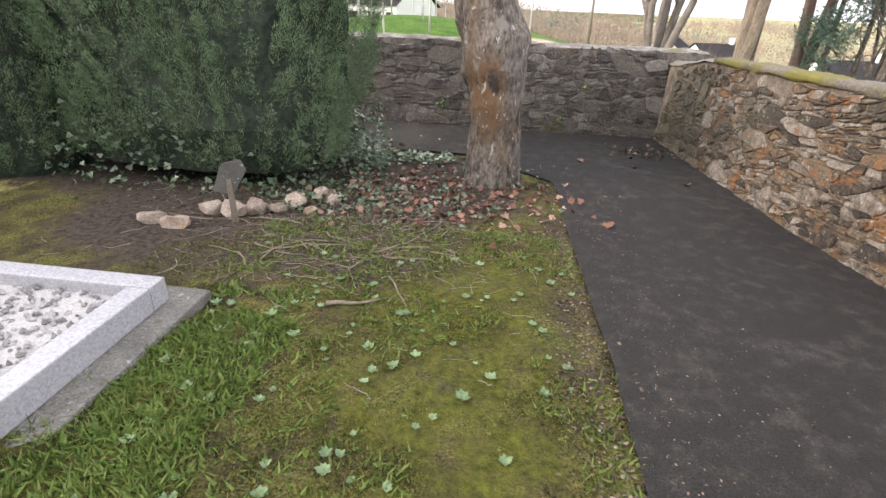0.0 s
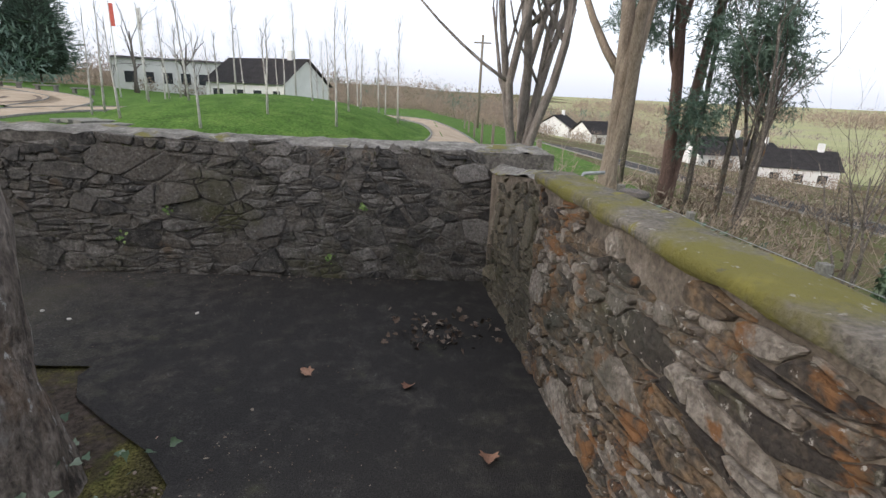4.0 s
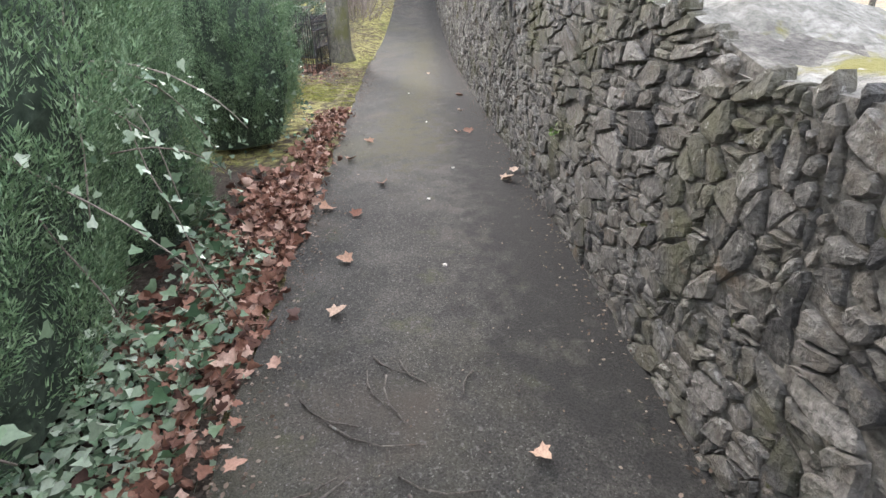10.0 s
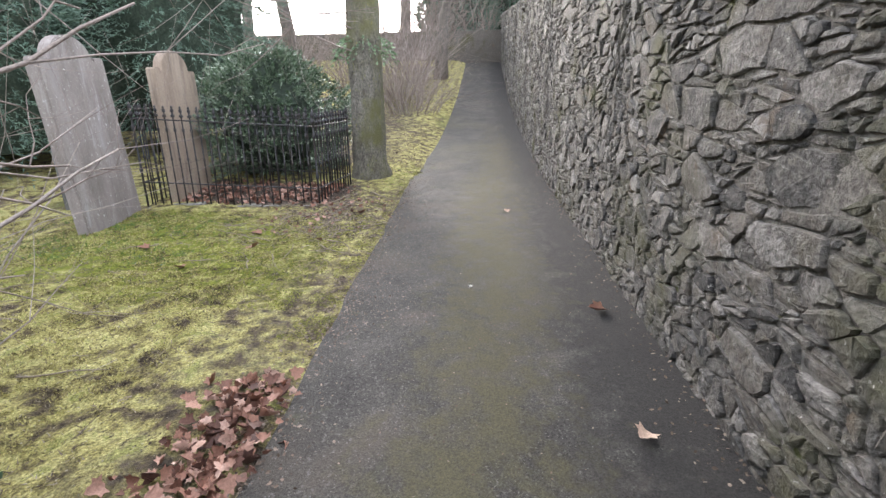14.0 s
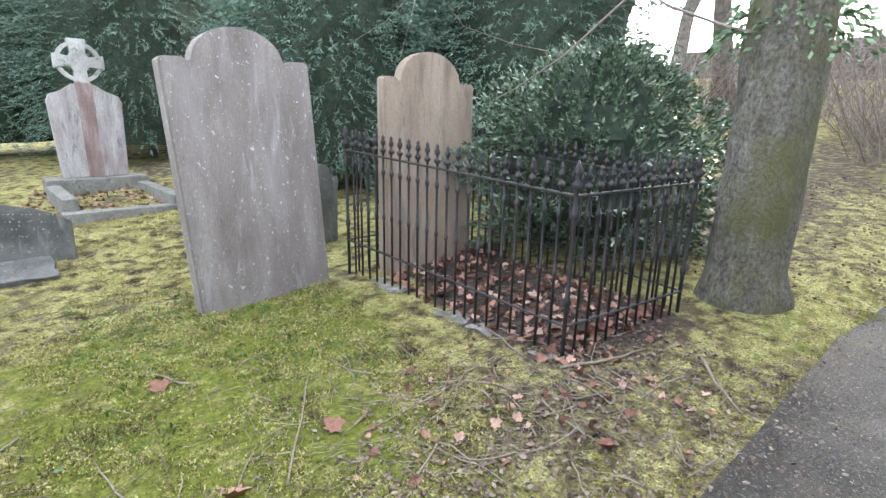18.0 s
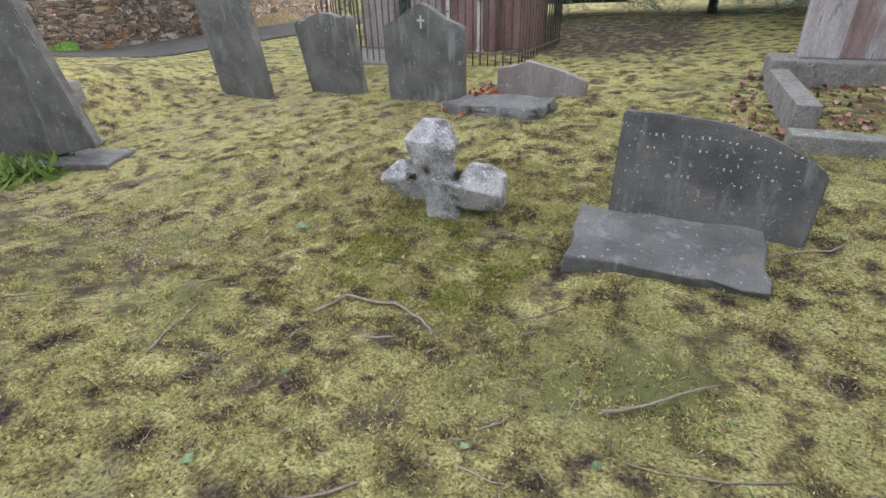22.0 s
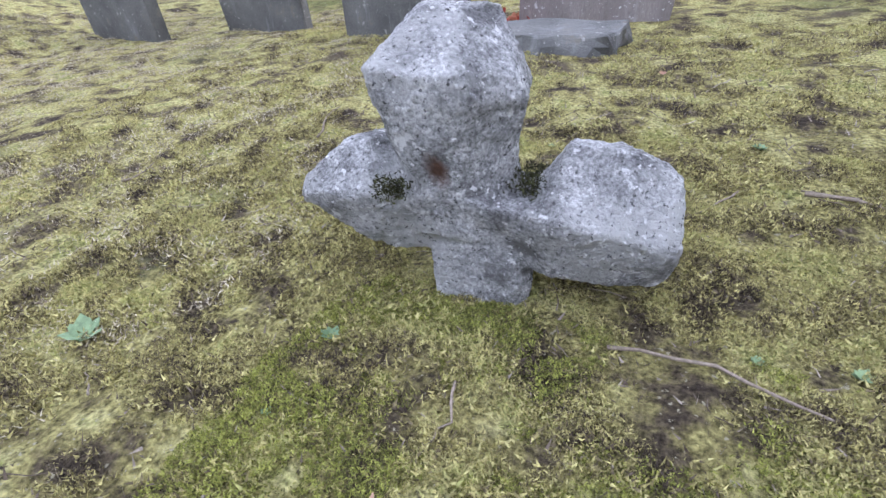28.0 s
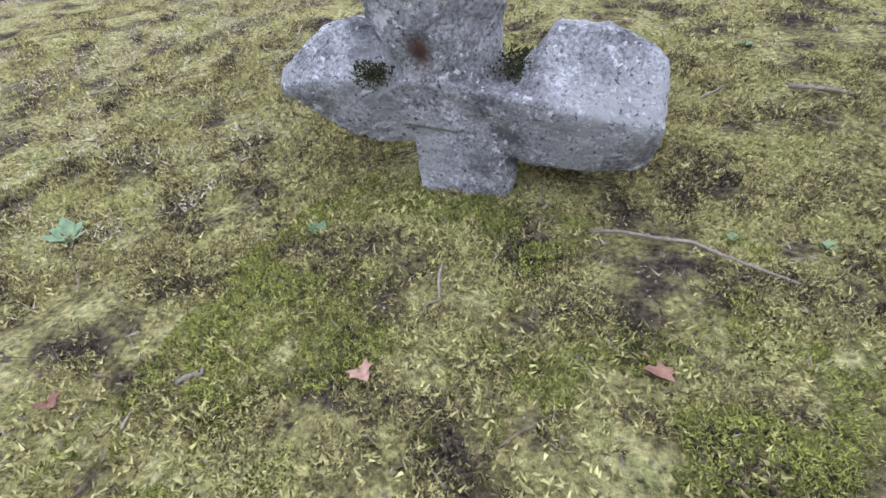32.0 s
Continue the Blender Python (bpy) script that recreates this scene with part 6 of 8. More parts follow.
# ---- railed tomb beyond, with tall red stones ----
rail2 = thing("railing", (0, 0, 0), 0, "tall rusted iron railing round a family plot", "railing")
QX0, QX1, QY0, QY1 = -4.75, -9.25, -5.6, -7.9
zq = gz(-7, -6.0)
bar2 = part("bar", lathe([(0.014, -0.2), (0.014, 1.72), (0.026, 1.74), (0.026, 1.78), (0.012, 1.80), (0.002, 1.90)], 6), M_RUST, rail2, smooth=True)
fb = True
for (xa, ya), (xb, yb) in (((QX0, QY0), (QX1, QY0)), ((QX1, QY0), (QX1, QY1)), ((QX1, QY1), (QX0, QY1)), ((QX0, QY1), (QX0, QY0))):
    L = math.hypot(xb - xa, yb - ya)
    n = int(L / 0.15)
    for k in range(n):
        if fb:
            o, fb = bar2, False
        else:
            o = bar2.copy()
            scene.collection.objects.link(o)
        x_, y_ = xa + (xb - xa) * k / n, ya + (yb - ya) * k / n
        o.location = (x_, y_, gz(x_, y_) + 0.02)
    ang = math.degrees(math.atan2(yb - ya, xb - xa))
    for hz in (1.6, 0.3):
        o = part("rail", boxbm(0, L, -0.02, 0.02, -0.012, 0.012, 0.004, 1), M_RUST, rail2)
        o.matrix_world = pose(xa, ya, zq + hz, 0, 0, ang)
plot = part("kerb_stone", boxbm(QX1 - 0.12, QX0 + 0.12, QY1 - 0.12, QY0 + 0.12, zq - 0.4, zq + 0.04, 0.03), M_CONCRETE)
tagged(plot, "stone kerb under the tall railing", "kerb")
for (x_, y_, w_, h_, mm, lab) in ((-5.3, -7.1, 0.9, 2.2, M_SANDSTONE, "gabled sandstone headstone"), (-6.5, -7.3, 0.9, 2.5, M_SANDSTONE, "gabled grey-brown headstone"),
                                  (-7.6, -7.0, 1.25, 2.75, M_REDSTONE, "tall gabled red sandstone monument"), (-8.6, -7.3, 1.0, 2.55, M_REDSTONE, "red sandstone monument with white panel")):
    gravestone("gravestone", (x_, y_, zq), 180, [(-w_ / 2, -0.3), (w_ / 2, -0.3), (w_ / 2, h_ - 0.42), (w_ / 2 - 0.06, h_ - 0.36), (0.1, h_ - 0.02), (0, h_), (-0.1, h_ - 0.02), (-w_ / 2 + 0.06, h_ - 0.36), (-w_ / 2, h_ - 0.42)],
               0.25, mm, lab + " inside the tall railing", bevel=0.03)
for x_ in (-7.25, -7.95):
    o = part("column", lathe([(0.09, 0), (0.09, 0.1), (0.06, 0.14), (0.055, 1.2), (0.09, 1.26), (0.09, 1.36)], 10), M_LIMESTONE, smooth=True)
    o.location = (x_, -6.75, zq + 0.05)
    tagged(o, "small white column before the red monument", "column", "monument columns")

# ---- dark yews, holly and brush round the old graves ----
rb = np.random.default_rng(41)
for (x_, y_, rx_, ry_, h_, n_) in ((-3.2, -12.5, 2.6, 2.0, 8.0, 1500), (-7.5, -13.5, 3.0, 2.2, 9.0, 1700), (-11.8, -13.0, 2.6, 2.2, 8.5, 1700), (-15.5, -9.5, 2.4, 2.0, 8.0, 1700),
                                   (-19.5, -5.0, 2.4, 2.2, 8.0, 1700), (-21.5, -0.5, 2.2, 2.2, 7.5, 1600), (-17.6, -2.2, 1.5, 1.6, 6.0, 1300), (-19.2, -14.0, 3.4, 3.0, 11.0, 1700), (-23.5, -5.6, 3.0, 3.0, 10.0, 1700), (-16.4, -15.5, 3.0, 3.0, 11.0, 1500)):
    yew("yew", (x_, y_, gz(x_, y_) if x_ > -20 else float(land(x_, y_))), rb, rx_, ry_, h_, int(n_ * 1.7), "great dark yew with drooping boughs", needle=0.11, per=16, skirt=0.4, spray=0.75, lumps=0.3, lift=-0.6, belly=0.3)
yew("holly_bush", (-18.6, 3.3, gz(-18.6, 3.3)), rb, 1.5, 1.3, 2.3, 2600, "dense glossy holly behind the railing", "holly", needle=0.065, skirt=0.0, lumps=0.45, material=M_HOLLY, lift=0.2, shape="needle", core=0.68)


sh = thing("bare_shrub", (-10.3, 4.3, gz(-10.3, 4.3)), 0, "arching pale bare shrub beside the path", "bush")
paths = []
for k in range(30):
    grow(rb, (rb.normal(0, 0.15), rb.normal(0, 0.15), -0.1), (rb.normal(-0.15, 0.3), rb.normal(0.2, 0.25), 1.0), rb.uniform(1.2, 1.9), 0.009, 2, paths, spread=0.6, up=0.05, wob=0.14)
tubes("thicket", paths, M_BRAMBLE, sh, 4, smooth=False)


it = thing("tree", (-9.75, 5.5, gz(-9.75, 5.5)), 0, "small dark trunk wrapped in ivy beside the yew", "tree")
tubes("trunk", [[((0, 0, -0.2), 0.24), ((0.02, 0, 0.4), 0.18), ((0.0, 0.04, 1.6), 0.16), ((0.12, 0.06, 2.6), 0.12), ((0.25, 0.1, 3.8), 0.07)]], M_BARK, it, 9)
paths = []
for k in range(14):
    grow(rb, (0.0, 0.03, 0.9 + 0.14 * k), (rb.normal(-0.8, 0.4), rb.normal(0.1, 0.4), 0.25), rb.uniform(1.0, 1.9), 0.014, 2, paths, spread=0.55, up=0.05, wob=0.18)
tubes("crown", paths, M_BRAMBLE, it, 4, "pale bare twigs")
n = 700
zz = rb.uniform(0, 2.6, n)
a_ = rb.uniform(0, 6.28, n)
rr = 0.19 + np.abs(rb.normal(0, 0.05, n))
N = np.stack([np.cos(a_), np.sin(a_), 0.3 + 0 * a_], -1)
V, F = leaf_cloud(np.stack([rr * np.cos(a_), rr * np.sin(a_) + 0.02 * zz, zz], -1), np.stack([rb.normal(0, .5, n), rb.normal(0, .5, n), -np.ones(n)], -1), N + rb.normal(size=(n, 3)) * 0.4, rb.uniform(0.04, 0.075, n), "ivy", 0.3, rb)
tagged(mesh_part("ivy_leaves", raw("ivy_leaves", V, F), M_IVY, it, "dark ivy on the trunk"), kind="stuff")


def brush(name, rng, foot, n, h, spread, material, label, r=0.012, category="bush", depth=1):
    t = thing(name, foot, 0, label, category)
    paths = []
    for k in range(n):
        a_ = rng.uniform(0, 6.28)
        d_ = spread * math.sqrt(rng.random()) * 0.8
        out = 0.15 + 0.55 * d_ / max(spread, 0.1)
        grow(rng, (d_ * math.cos(a_), d_ * math.sin(a_), -0.1), (out * math.cos(a_) + rng.normal(0, 0.25), out * math.sin(a_) + rng.normal(0, 0.25), 1), h * rng.uniform(0.35, 0.8), r * rng.uniform(0.6, 1.2), depth, paths, spread=0.75, up=0.08, wob=0.2)
    tubes("thicket", paths, material, t, 3, smooth=False)
    return t


for (x_, y_, n_, h_) in ((-27.4, 4.9, 80, 3.4), (-29.5, 4.4, 60, 3.8), (-31.0, 3.6, 60, 4.5), (-35.0, 3.5, 50, 4.5), (-29.0, 1.0, 50, 4.0), (-33.0, 1.5, 60, 6.0), (-36.0, 0.5, 60, 6.5), (-38.5, 3.5, 60, 6.5), (-32.0, -1.8, 60, 6.0), (-28.0, -1.5, 50, 5.0), (-43.0, 3.8, 60, 9.0), (-43.5, 0.8, 60, 9.0), (-43.0, 7.0, 50, 7.0)):
    brush("bare_bush", rb, (x_, y_, float(land(x_, y_))), n_, h_, 1.3, M_BRAMBLE, "thicket of bare pinkish winter stems", 0.004 + 0.0025 * h_, depth=2)
for (x_, y_, h_, r_) in ((-26.0, -3.0, 12, 0.35), (-32.0, -1.0, 14, 0.4), (-36.0, 5.2, 13, 0.3), (-44.0, 2.0, 15, 0.4), (-45.5, 9.5, 14, 0.4), (-38.0, -6.0, 14, 0.4)):
    bare_tree("tree", (x_, y_, float(land(x_, y_))), rb, h_, r_, M_BARK, "bare winter tree behind the graveyard", depth=3)
for (x_, y_, h_) in ((-47.0, 5.5, 9), (-50.0, 10.0, 10), (-46.0, 12.5, 8)):
    yew("conifer", (x_, y_, 3.0), rb, 2.6, 2.6, h_, 1500, "dark evergreen beyond the end wall", "conifer", needle=0.28, skirt=0.6, spray=0.5, lumps=0.3)
# table tomb up the slope
tt = thing("table_tomb", (-25.5, 2.6, float(land(-25.5, 2.6))), 20, "grey table tomb on stone legs", "tomb")
part("ledger", boxbm(-0.95, 0.95, -0.45, 0.45, 0.62, 0.74, 0.02), M_SANDSTONE, tt)
for sx in (-0.75, 0.75):
    for sy in (-0.3, 0.3):
        part("leg", boxbm(sx - 0.09, sx + 0.09, sy - 0.09, sy + 0.09, -0.3, 0.619, 0.02), M_SANDSTONE, tt)
gravestone("gravestone", (-15.9, 0.9, gz(-15.9, 0.9)), 30, arch_outline(0.7, 1.1, 0.2, 0.08), 0.1, M_SLATE, "small leaning stone behind the railing", tilt=2, lean=-6)

# a white house beyond the graves
def house(name, at, turn, w, d, h, roof_h, label, windows, hip=0.0, chim=True, wall_mat=None, group=""):
    t = thing(name, at, turn, label, "house", group)
    part("wall", boxbm(-w / 2, w / 2, -d / 2, d / 2, -2.0, h), wall_mat or M_WHITE, t)
    for sx in (-1, 1):
        gab = slab([(-d / 2, h + 0.003), (d / 2, h + 0.003), (0, h + roof_h - 0.25)], 0.3, 0)
        part("gable", gab, wall_mat or M_WHITE, t).matrix_local = pose(sx * (w / 2 - 0.16), 0, 0, 0, 0, 90)
    bm = bmesh.new()
    o = 0.35
    P = [bm.verts.new(p) for p in ((-w / 2 - o, -d / 2 - o, h), (w / 2 + o, -d / 2 - o, h), (w / 2 + o, d / 2 + o, h), (-w / 2 - o, d / 2 + o, h), (-w / 2 - o + hip, 0, h + roof_h), (w / 2 + o - hip, 0, h + roof_h))]
    for f_ in ((0, 1, 5, 4), (2, 3, 4, 5)):
        bm.faces.new([P[i] for i in f_])
    bmesh.ops.solidify(bm, geom=bm.faces[:], thickness=0.15)
    roof = part("roof", bm, M_ROOF, t)
    if chim:
        part("chimney", boxbm(w * 0.28, w * 0.28 + 0.7, -0.3, 0.3, h + roof_h * 0.4, h + roof_h + 0.9, 0.04), wall_mat or M_WHITE, roof)
    for (wx, wz, ww, wh) in windows:
        win = part("window", boxbm(wx - ww / 2 - 0.06, wx + ww / 2 + 0.06, -d / 2 - 0.05, -d / 2 + 0.02, wz - 0.06, wz + wh + 0.06, 0.01), M_WHITE, t)
        part("pane", boxbm(wx - ww / 2, wx + ww / 2, -d / 2 - 0.06, -d / 2 - 0.052, wz, wz + wh), M_GLASS, win)
    return t


house("house", (14.5, -19.0, -1.0), 215, 12, 6, 3.2, 2.2, "white rendered house beyond the lane wall", [(k, 1.2, 1.0, 1.1) for k in (-4, -1.5, 1.5, 4)])

# ---- park beyond the long wall ----
def disc(name, cx, cy, r0, r1, z, material, label, category, a0=0.0, a1=2 * math.pi, n=64, rise=0.0):
    rows = []
    for r in np.linspace(r0, r1, 3 if r1 - r0 < 1 else 8):
        ring_xy = [(cx + r * math.cos(a0 + (a1 - a0) * k / n), cy + r * math.sin(a0 + (a1 - a0) * k / n)) for k in range(n + 1)]
        rows.append([(x_, y_, float(land(x_, y_)) + z) for x_, y_ in ring_xy])
    return strip(name, rows, material, label, category)


PLX, PLY, PLR = -29.0, 31.0, 10.5
disc("plaza", PLX, PLY, 0.01, PLR, 0.05, M_SAND, "round sandy labyrinth plaza", "paving")
for k in range(6):
    disc("labyrinth_ring", PLX, PLY, 1.6 + 1.55 * k, 1.85 + 1.55 * k, 0.075, M_SET, "ring of dark setts in the labyrinth", "paving", 0.25 * k, 0.25 * k + 5.9)


def ribbon(name, pts, width, z, material, label, category):
    rows = []
    P = [Vector((*p, 0)) for p in pts]
    S = []
    for i in range(len(P) - 1):
        p0, p1, p2, p3 = P[max(0, i - 1)], P[i], P[i + 1], P[min(len(P) - 1, i + 2)]
        for k in range(8):
            u = k / 8
            S.append(0.5 * ((2 * p1) + (p2 - p0) * u + (2 * p0 - 5 * p1 + 4 * p2 - p3) * u * u + (3 * p1 - p0 - 3 * p2 + p3) * u ** 3))
    for i, p in enumerate(S):
        d = (S[min(i + 1, len(S) - 1)] - S[max(i - 1, 0)]).normalized()
        s_ = Vector((-d.y, d.x, 0))
        rows.append([(*(p + s_ * width * f_)[:2], float(land(*(p + s_ * width * f_)[:2])) + z) for f_ in (-0.5, -0.25, 0, 0.25, 0.5)])
    ob = strip(name, rows, material, label, category)
    for sgn in (-0.5, 0.5):
        rows2 = []
        for i, p in enumerate(S):
            d = (S[min(i + 1, len(S) - 1)] - S[max(i - 1, 0)]).normalized()
            s_ = Vector((-d.y, d.x, 0))
            q = p + s_ * width * sgn
            e_ = s_ * 0.08 * (1 if sgn > 0 else -1)
            zz = float(land(q.x, q.y))
            rows2.append([(q.x, q.y, zz - 0.02), (q.x, q.y, zz + 0.09), ((q + e_).x, (q + e_).y, zz + 0.09), ((q + e_).x, (q + e_).y, zz - 0.02)])
        strip("edging", rows2, M_CONCRETE, "pale edging along the sandy path", "kerb")
    return ob


ribbon("park_path", [(0.9, 10.2), (2.1, 16.5), (3.2, 22), (3.5, 28), (2.6, 35), (-0.6, 40.5), (-7, 42.5), (-13, 39), (-16.0, 33), (-16.2, 27), (-14.5, 20), (-15, 10.5)], 2.0, 0.04, M_SAND, "curving sandy gravel path", "path")
ribbon("park_path", [(-17, 30), (-22, 40), (-34, 46), (-52, 50)], 2.2, 0.05, M_SAND, "sandy gravel path past the plaza", "path")
for k in range(6):
    o = part("stepping_slab", boxbm(-0.7, 0.7, -0.35, 0.35, -0.05, 0.07, 0.02), M_CONCRETE)
    o.matrix_world = pose(-5.5 - 0.80 * k, 18.2 + 0.66 * k, float(land(-5.5 - 0.80 * k, 18.2 + 0.66 * k)), 0, 0, 50)
    tagged(o, "pale concrete step slab by the mound", "paving", "step slabs")

rp = np.random.default_rng(51)
kinds = []
for v_ in range(4):
    h_ = (3.0, 3.8, 2.7, 4.3)[v_]
    t = thing("birch", (0, 0, 0), 0, "slim young white-stemmed birch", "tree", "young birches")
    tubes("trunk", [[((0, 0, -0.1), 0.045), ((0.02, 0, h_ * 0.3), 0.036), ((0.0, 0.02, h_ * 0.6), 0.024), ((0.01, 0, h_), 0.006)]], M_BIRCH, t, 6)
    paths = []
    for k in range(16):
        z_ = h_ * (0.38 + 0.55 * k / 16)
        a_ = rp.uniform(0, 6.28)
        grow(rp, (0, 0, z_), (0.45 * math.cos(a_), 0.45 * math.sin(a_), 1), h_ * 0.17, 0.008, 1, paths, wob=0.1, kids=(1, 3))
    tubes("crown", paths, M_BARK, t, 3)
    kinds.append(t)
spots = []
for k in range(200):
    a_, r_ = rp.uniform(0, 6.28), math.sqrt(rp.uniform(0, 0.85))
    x_, y_ = -4.9 + 7.0 * r_ * math.cos(a_), 27.3 + 9.6 * r_ * math.sin(a_)
    if all((x_ - q[0]) ** 2 + (y_ - q[1]) ** 2 > 3.2 for q in spots):
        spots.append((x_, y_))
for k, (x_, y_) in enumerate(spots[:34]):
    m_ = pose(x_, y_, float(land(x_, y_)), rp.normal(0, 1.5), rp.normal(0, 1.5), rp.uniform(0, 360))
    if k < 4:
        kinds[k].matrix_world = m_
    else:
        copy_thing(kinds[k % 4], m_)
# saplings near the wall, staked
for (x_, y_) in ((-10.6, 15.2), (-11.8, 16.0), (-12.3, 15.4), (-14.5, 19.0), (-16.5, 17.0), (-12.0, 21.0), (-21.0, 19.5)):
    bare_tree("sapling", (x_, y_, float(land(x_, y_))), rp, 6.0, 0.07, M_BARK, "young bare tree in the park grass", depth=2, spread=0.35)
for k in range(7):
    x_, y_ = 4.6 + 0.10 * k, 15.0 + 4.2 * k
    o = part("fence_post", roughen(boxbm(-0.05, 0.05, -0.05, 0.05, -0.3, 1.2, 0.01), 0.01, 3), M_WOOD)
    o.location = (x_, y_, float(land(x_, y_)))
    tagged(o, "weathered wooden fence post by the sandy path", "fence post", "park fence posts")
brush("shrub", rp, (0.9, 32.0, float(land(0.9, 32))), 30, 1.0, 0.4, M_IVY, "small evergreen shrub on the mound")
brush("dead_brush", rp, (-6.2, 11.8, 0.0), 45, 0.8, 0.9, M_BRAMBLE, "low tangle of cut brush behind the wall", 0.01)
brush("dead_brush", rp, (-10.5, 11.0, 0.0), 30, 0.9, 1.2, M_BRAMBLE, "low tangle of brush behind the wall", 0.01)

house("house", (-16.5, 68.0, -0.9), -28, 12.0, 8.0, 2.8, 3.0, "white bungalow with a dark pitched roof", [(-4, 0.8, 1.6, 1.3), (-0.8, 0.8, 1.6, 1.3), (2.2, 0.8, 1.2, 1.3), (5, 0.8, 1.0, 1.3)])
house("house", (-33.0, 80.0, -0.2), 20, 14.0, 8.0, 4.6, 0.4, "long white flat-roofed building", [(-5 + 2.2 * k, 1.6, 1.2, 1.4) for k in range(5)], chim=False)
# gabion-like boundary with pale stone piers, and conifers over it
bw = thing("wall_park", label="grey boundary wall with pale stone piers", category="wall", kind="structure")
for k in range(12):
    y0 = 11.0 + 4.0 * k
    zb = float(land(-44, y0))
    o = part("panel", boxbm(-1.42, 1.42, -0.15, 0.15, -0.5, 3.3, 0.03), M_MORTAR, bw)
    o.matrix_world = pose(-44.0, y0 + 2.0, zb, 0, 0, 90)
    o = part("pier", roughen(boxbm(-0.56, 0.56, -0.35, 0.35, -0.5, 3.2, 0.05), 0.05, 3, k), M_LIMESTONE, bw)
    o.matrix_world = pose(-44.0, y0, zb, 0, 0, 90)
for (x_, y_, h_, r_) in ((-58, 32, 13, 3.6), (-60, 42, 16, 4.2), (-55, 51, 15, 4.0), (-48, 59, 14, 3.6), (-62, 22, 11, 3.6), (-41, 65, 12, 3.0)):
    yew("conifer", (x_, y_, float(land(x_, y_))), rp, r_, r_, h_, 2400, "tall dark conifer behind the park wall", "conifer", needle=0.24, per=18, skirt=1.0, spray=0.9, lumps=0.5, belly=0.2, lift=0.0)
for (x_, y_, h_) in ((-29, 62, 11), (-25.5, 66, 10), (-50, 47, 9), (-36, 52, 9)):
    bare_tree("tree", (x_, y_, float(land(x_, y_))), rp, h_, 0.22, M_BARK, "bare branching tree in the park", depth=3, kids=(3, 5))
for (x_, y_) in ((-21.8, 46.0), (-20.2, 46.8)):
    fl = thing("flagpole", (x_, y_, float(land(x_, y_))), 0, "white flagpole with a furled flag", "flagpole", "flagpoles")
    part("pole", lathe([(0.06, -0.3), (0.05, 4.0), (0.035, 7.0), (0.05, 7.05), (0.02, 7.12)], 8), M_WHITE, fl, smooth=True)
    part("flag", roughen(boxbm(0.05, 0.32, -0.03, 0.03, 5.2, 6.8, 0.02), 0.05, 2), M_FLAG if x_ < -21 else M_WHITE, fl)
for k in range(3):
    b_ = thing("bench", (-24.0 - 2.4 * k, 45.0 - 0.4 * k, float(land(-24.0 - 2.4 * k, 45.0 - 0.4 * k))), 10, "pale stone bench at the plaza edge", "bench", "park benches")
    part("seat", boxbm(-0.8, 0.8, -0.25, 0.25, 0.38, 0.48, 0.02), M_CONCRETE, b_)
    for sx in (-0.6, 0.6):
        part("leg", boxbm(sx - 0.1, sx + 0.1, -0.2, 0.2, -0.1, 0.379, 0.02), M_CONCRETE, b_)

# ---- slope beyond the low wall ----
rs = np.random.default_rng(61)
def pollard(foot, stems, material, label):
    """Old many-stemmed tree, once lopped: stems (lean x, lean y, height, radius), each forking upwards with blunt tips."""
    t = thing("tree", foot, 0, label, "tree")
    limbs = []
    for lx, ly, h_, r_ in stems:
        pts, p, d = [], Vector((lx * 0.5, ly * 0.5, -0.3)), Vector((lx, ly, 1)).normalized()
        for k in range(9):
            pts.append((tuple(p), r_ * (1.35 if k == 0 else 1 - 0.06 * k)))
            d = (d + Vector(rs.normal(size=3)) * 0.09 + Vector((0, 0, 0.10))).normalized()
            p = p + d * h_ / 8
        tubes("trunk", [pts], material, t, 10)
        for k in (3, 4, 5, 5, 6, 7, 8, 8):
            q, w_ = pts[k]
            d2 = Vector((rs.normal(0, 0.55), rs.normal(0, 0.55), 1.0))
            grow(rs, q, d2, h_ * rs.uniform(0.22, 0.4), w_ * rs.uniform(0.4, 0.7), 1, limbs, spread=0.3, up=0.45, kids=(1, 3), wob=0.1, tip=0.5)
    tubes("crown", limbs, material, t, 6)
    return t


SLOPE = lambda x, y: (x, y, float(land(x, y)))
pollard(SLOPE(4.75, 17.6), ((-0.14, 0, 8.0, 0.12), (-0.05, 0.1, 8.5, 0.14), (0.0, -0.1, 8.2, 0.11), (0.05, 0.05, 9.0, 0.14), (0.16, 0, 7.5, 0.12), (-0.24, 0.1, 7.0, 0.12), (0.10, -0.2, 8.0, 0.13)), M_GREYBARK, "grey multi-stemmed tree once lopped, beyond the wall corner")
pollard(SLOPE(8.0, 19.4), ((-0.05, 0, 11, 0.27), (0.02, 0.1, 11, 0.22), (0.13, -0.05, 12, 0.23)), M_PALEBARK, "three thick pale trunks from one foot")
pollard(SLOPE(10.4, 20.4), ((0.02, 0, 12, 0.22), (0.09, 0.05, 12, 0.22)), M_REDBARK, "pair of reddish-brown trunks among evergreen boughs")
pollard(SLOPE(12.2, 19.0), ((-0.06, 0, 6, 0.08), (0.1, 0.1, 6.5, 0.07), (0.2, 0, 6, 0.08), (0.02, -0.1, 6, 0.06)), M_BARK, "clump of thin dark stems under evergreens")
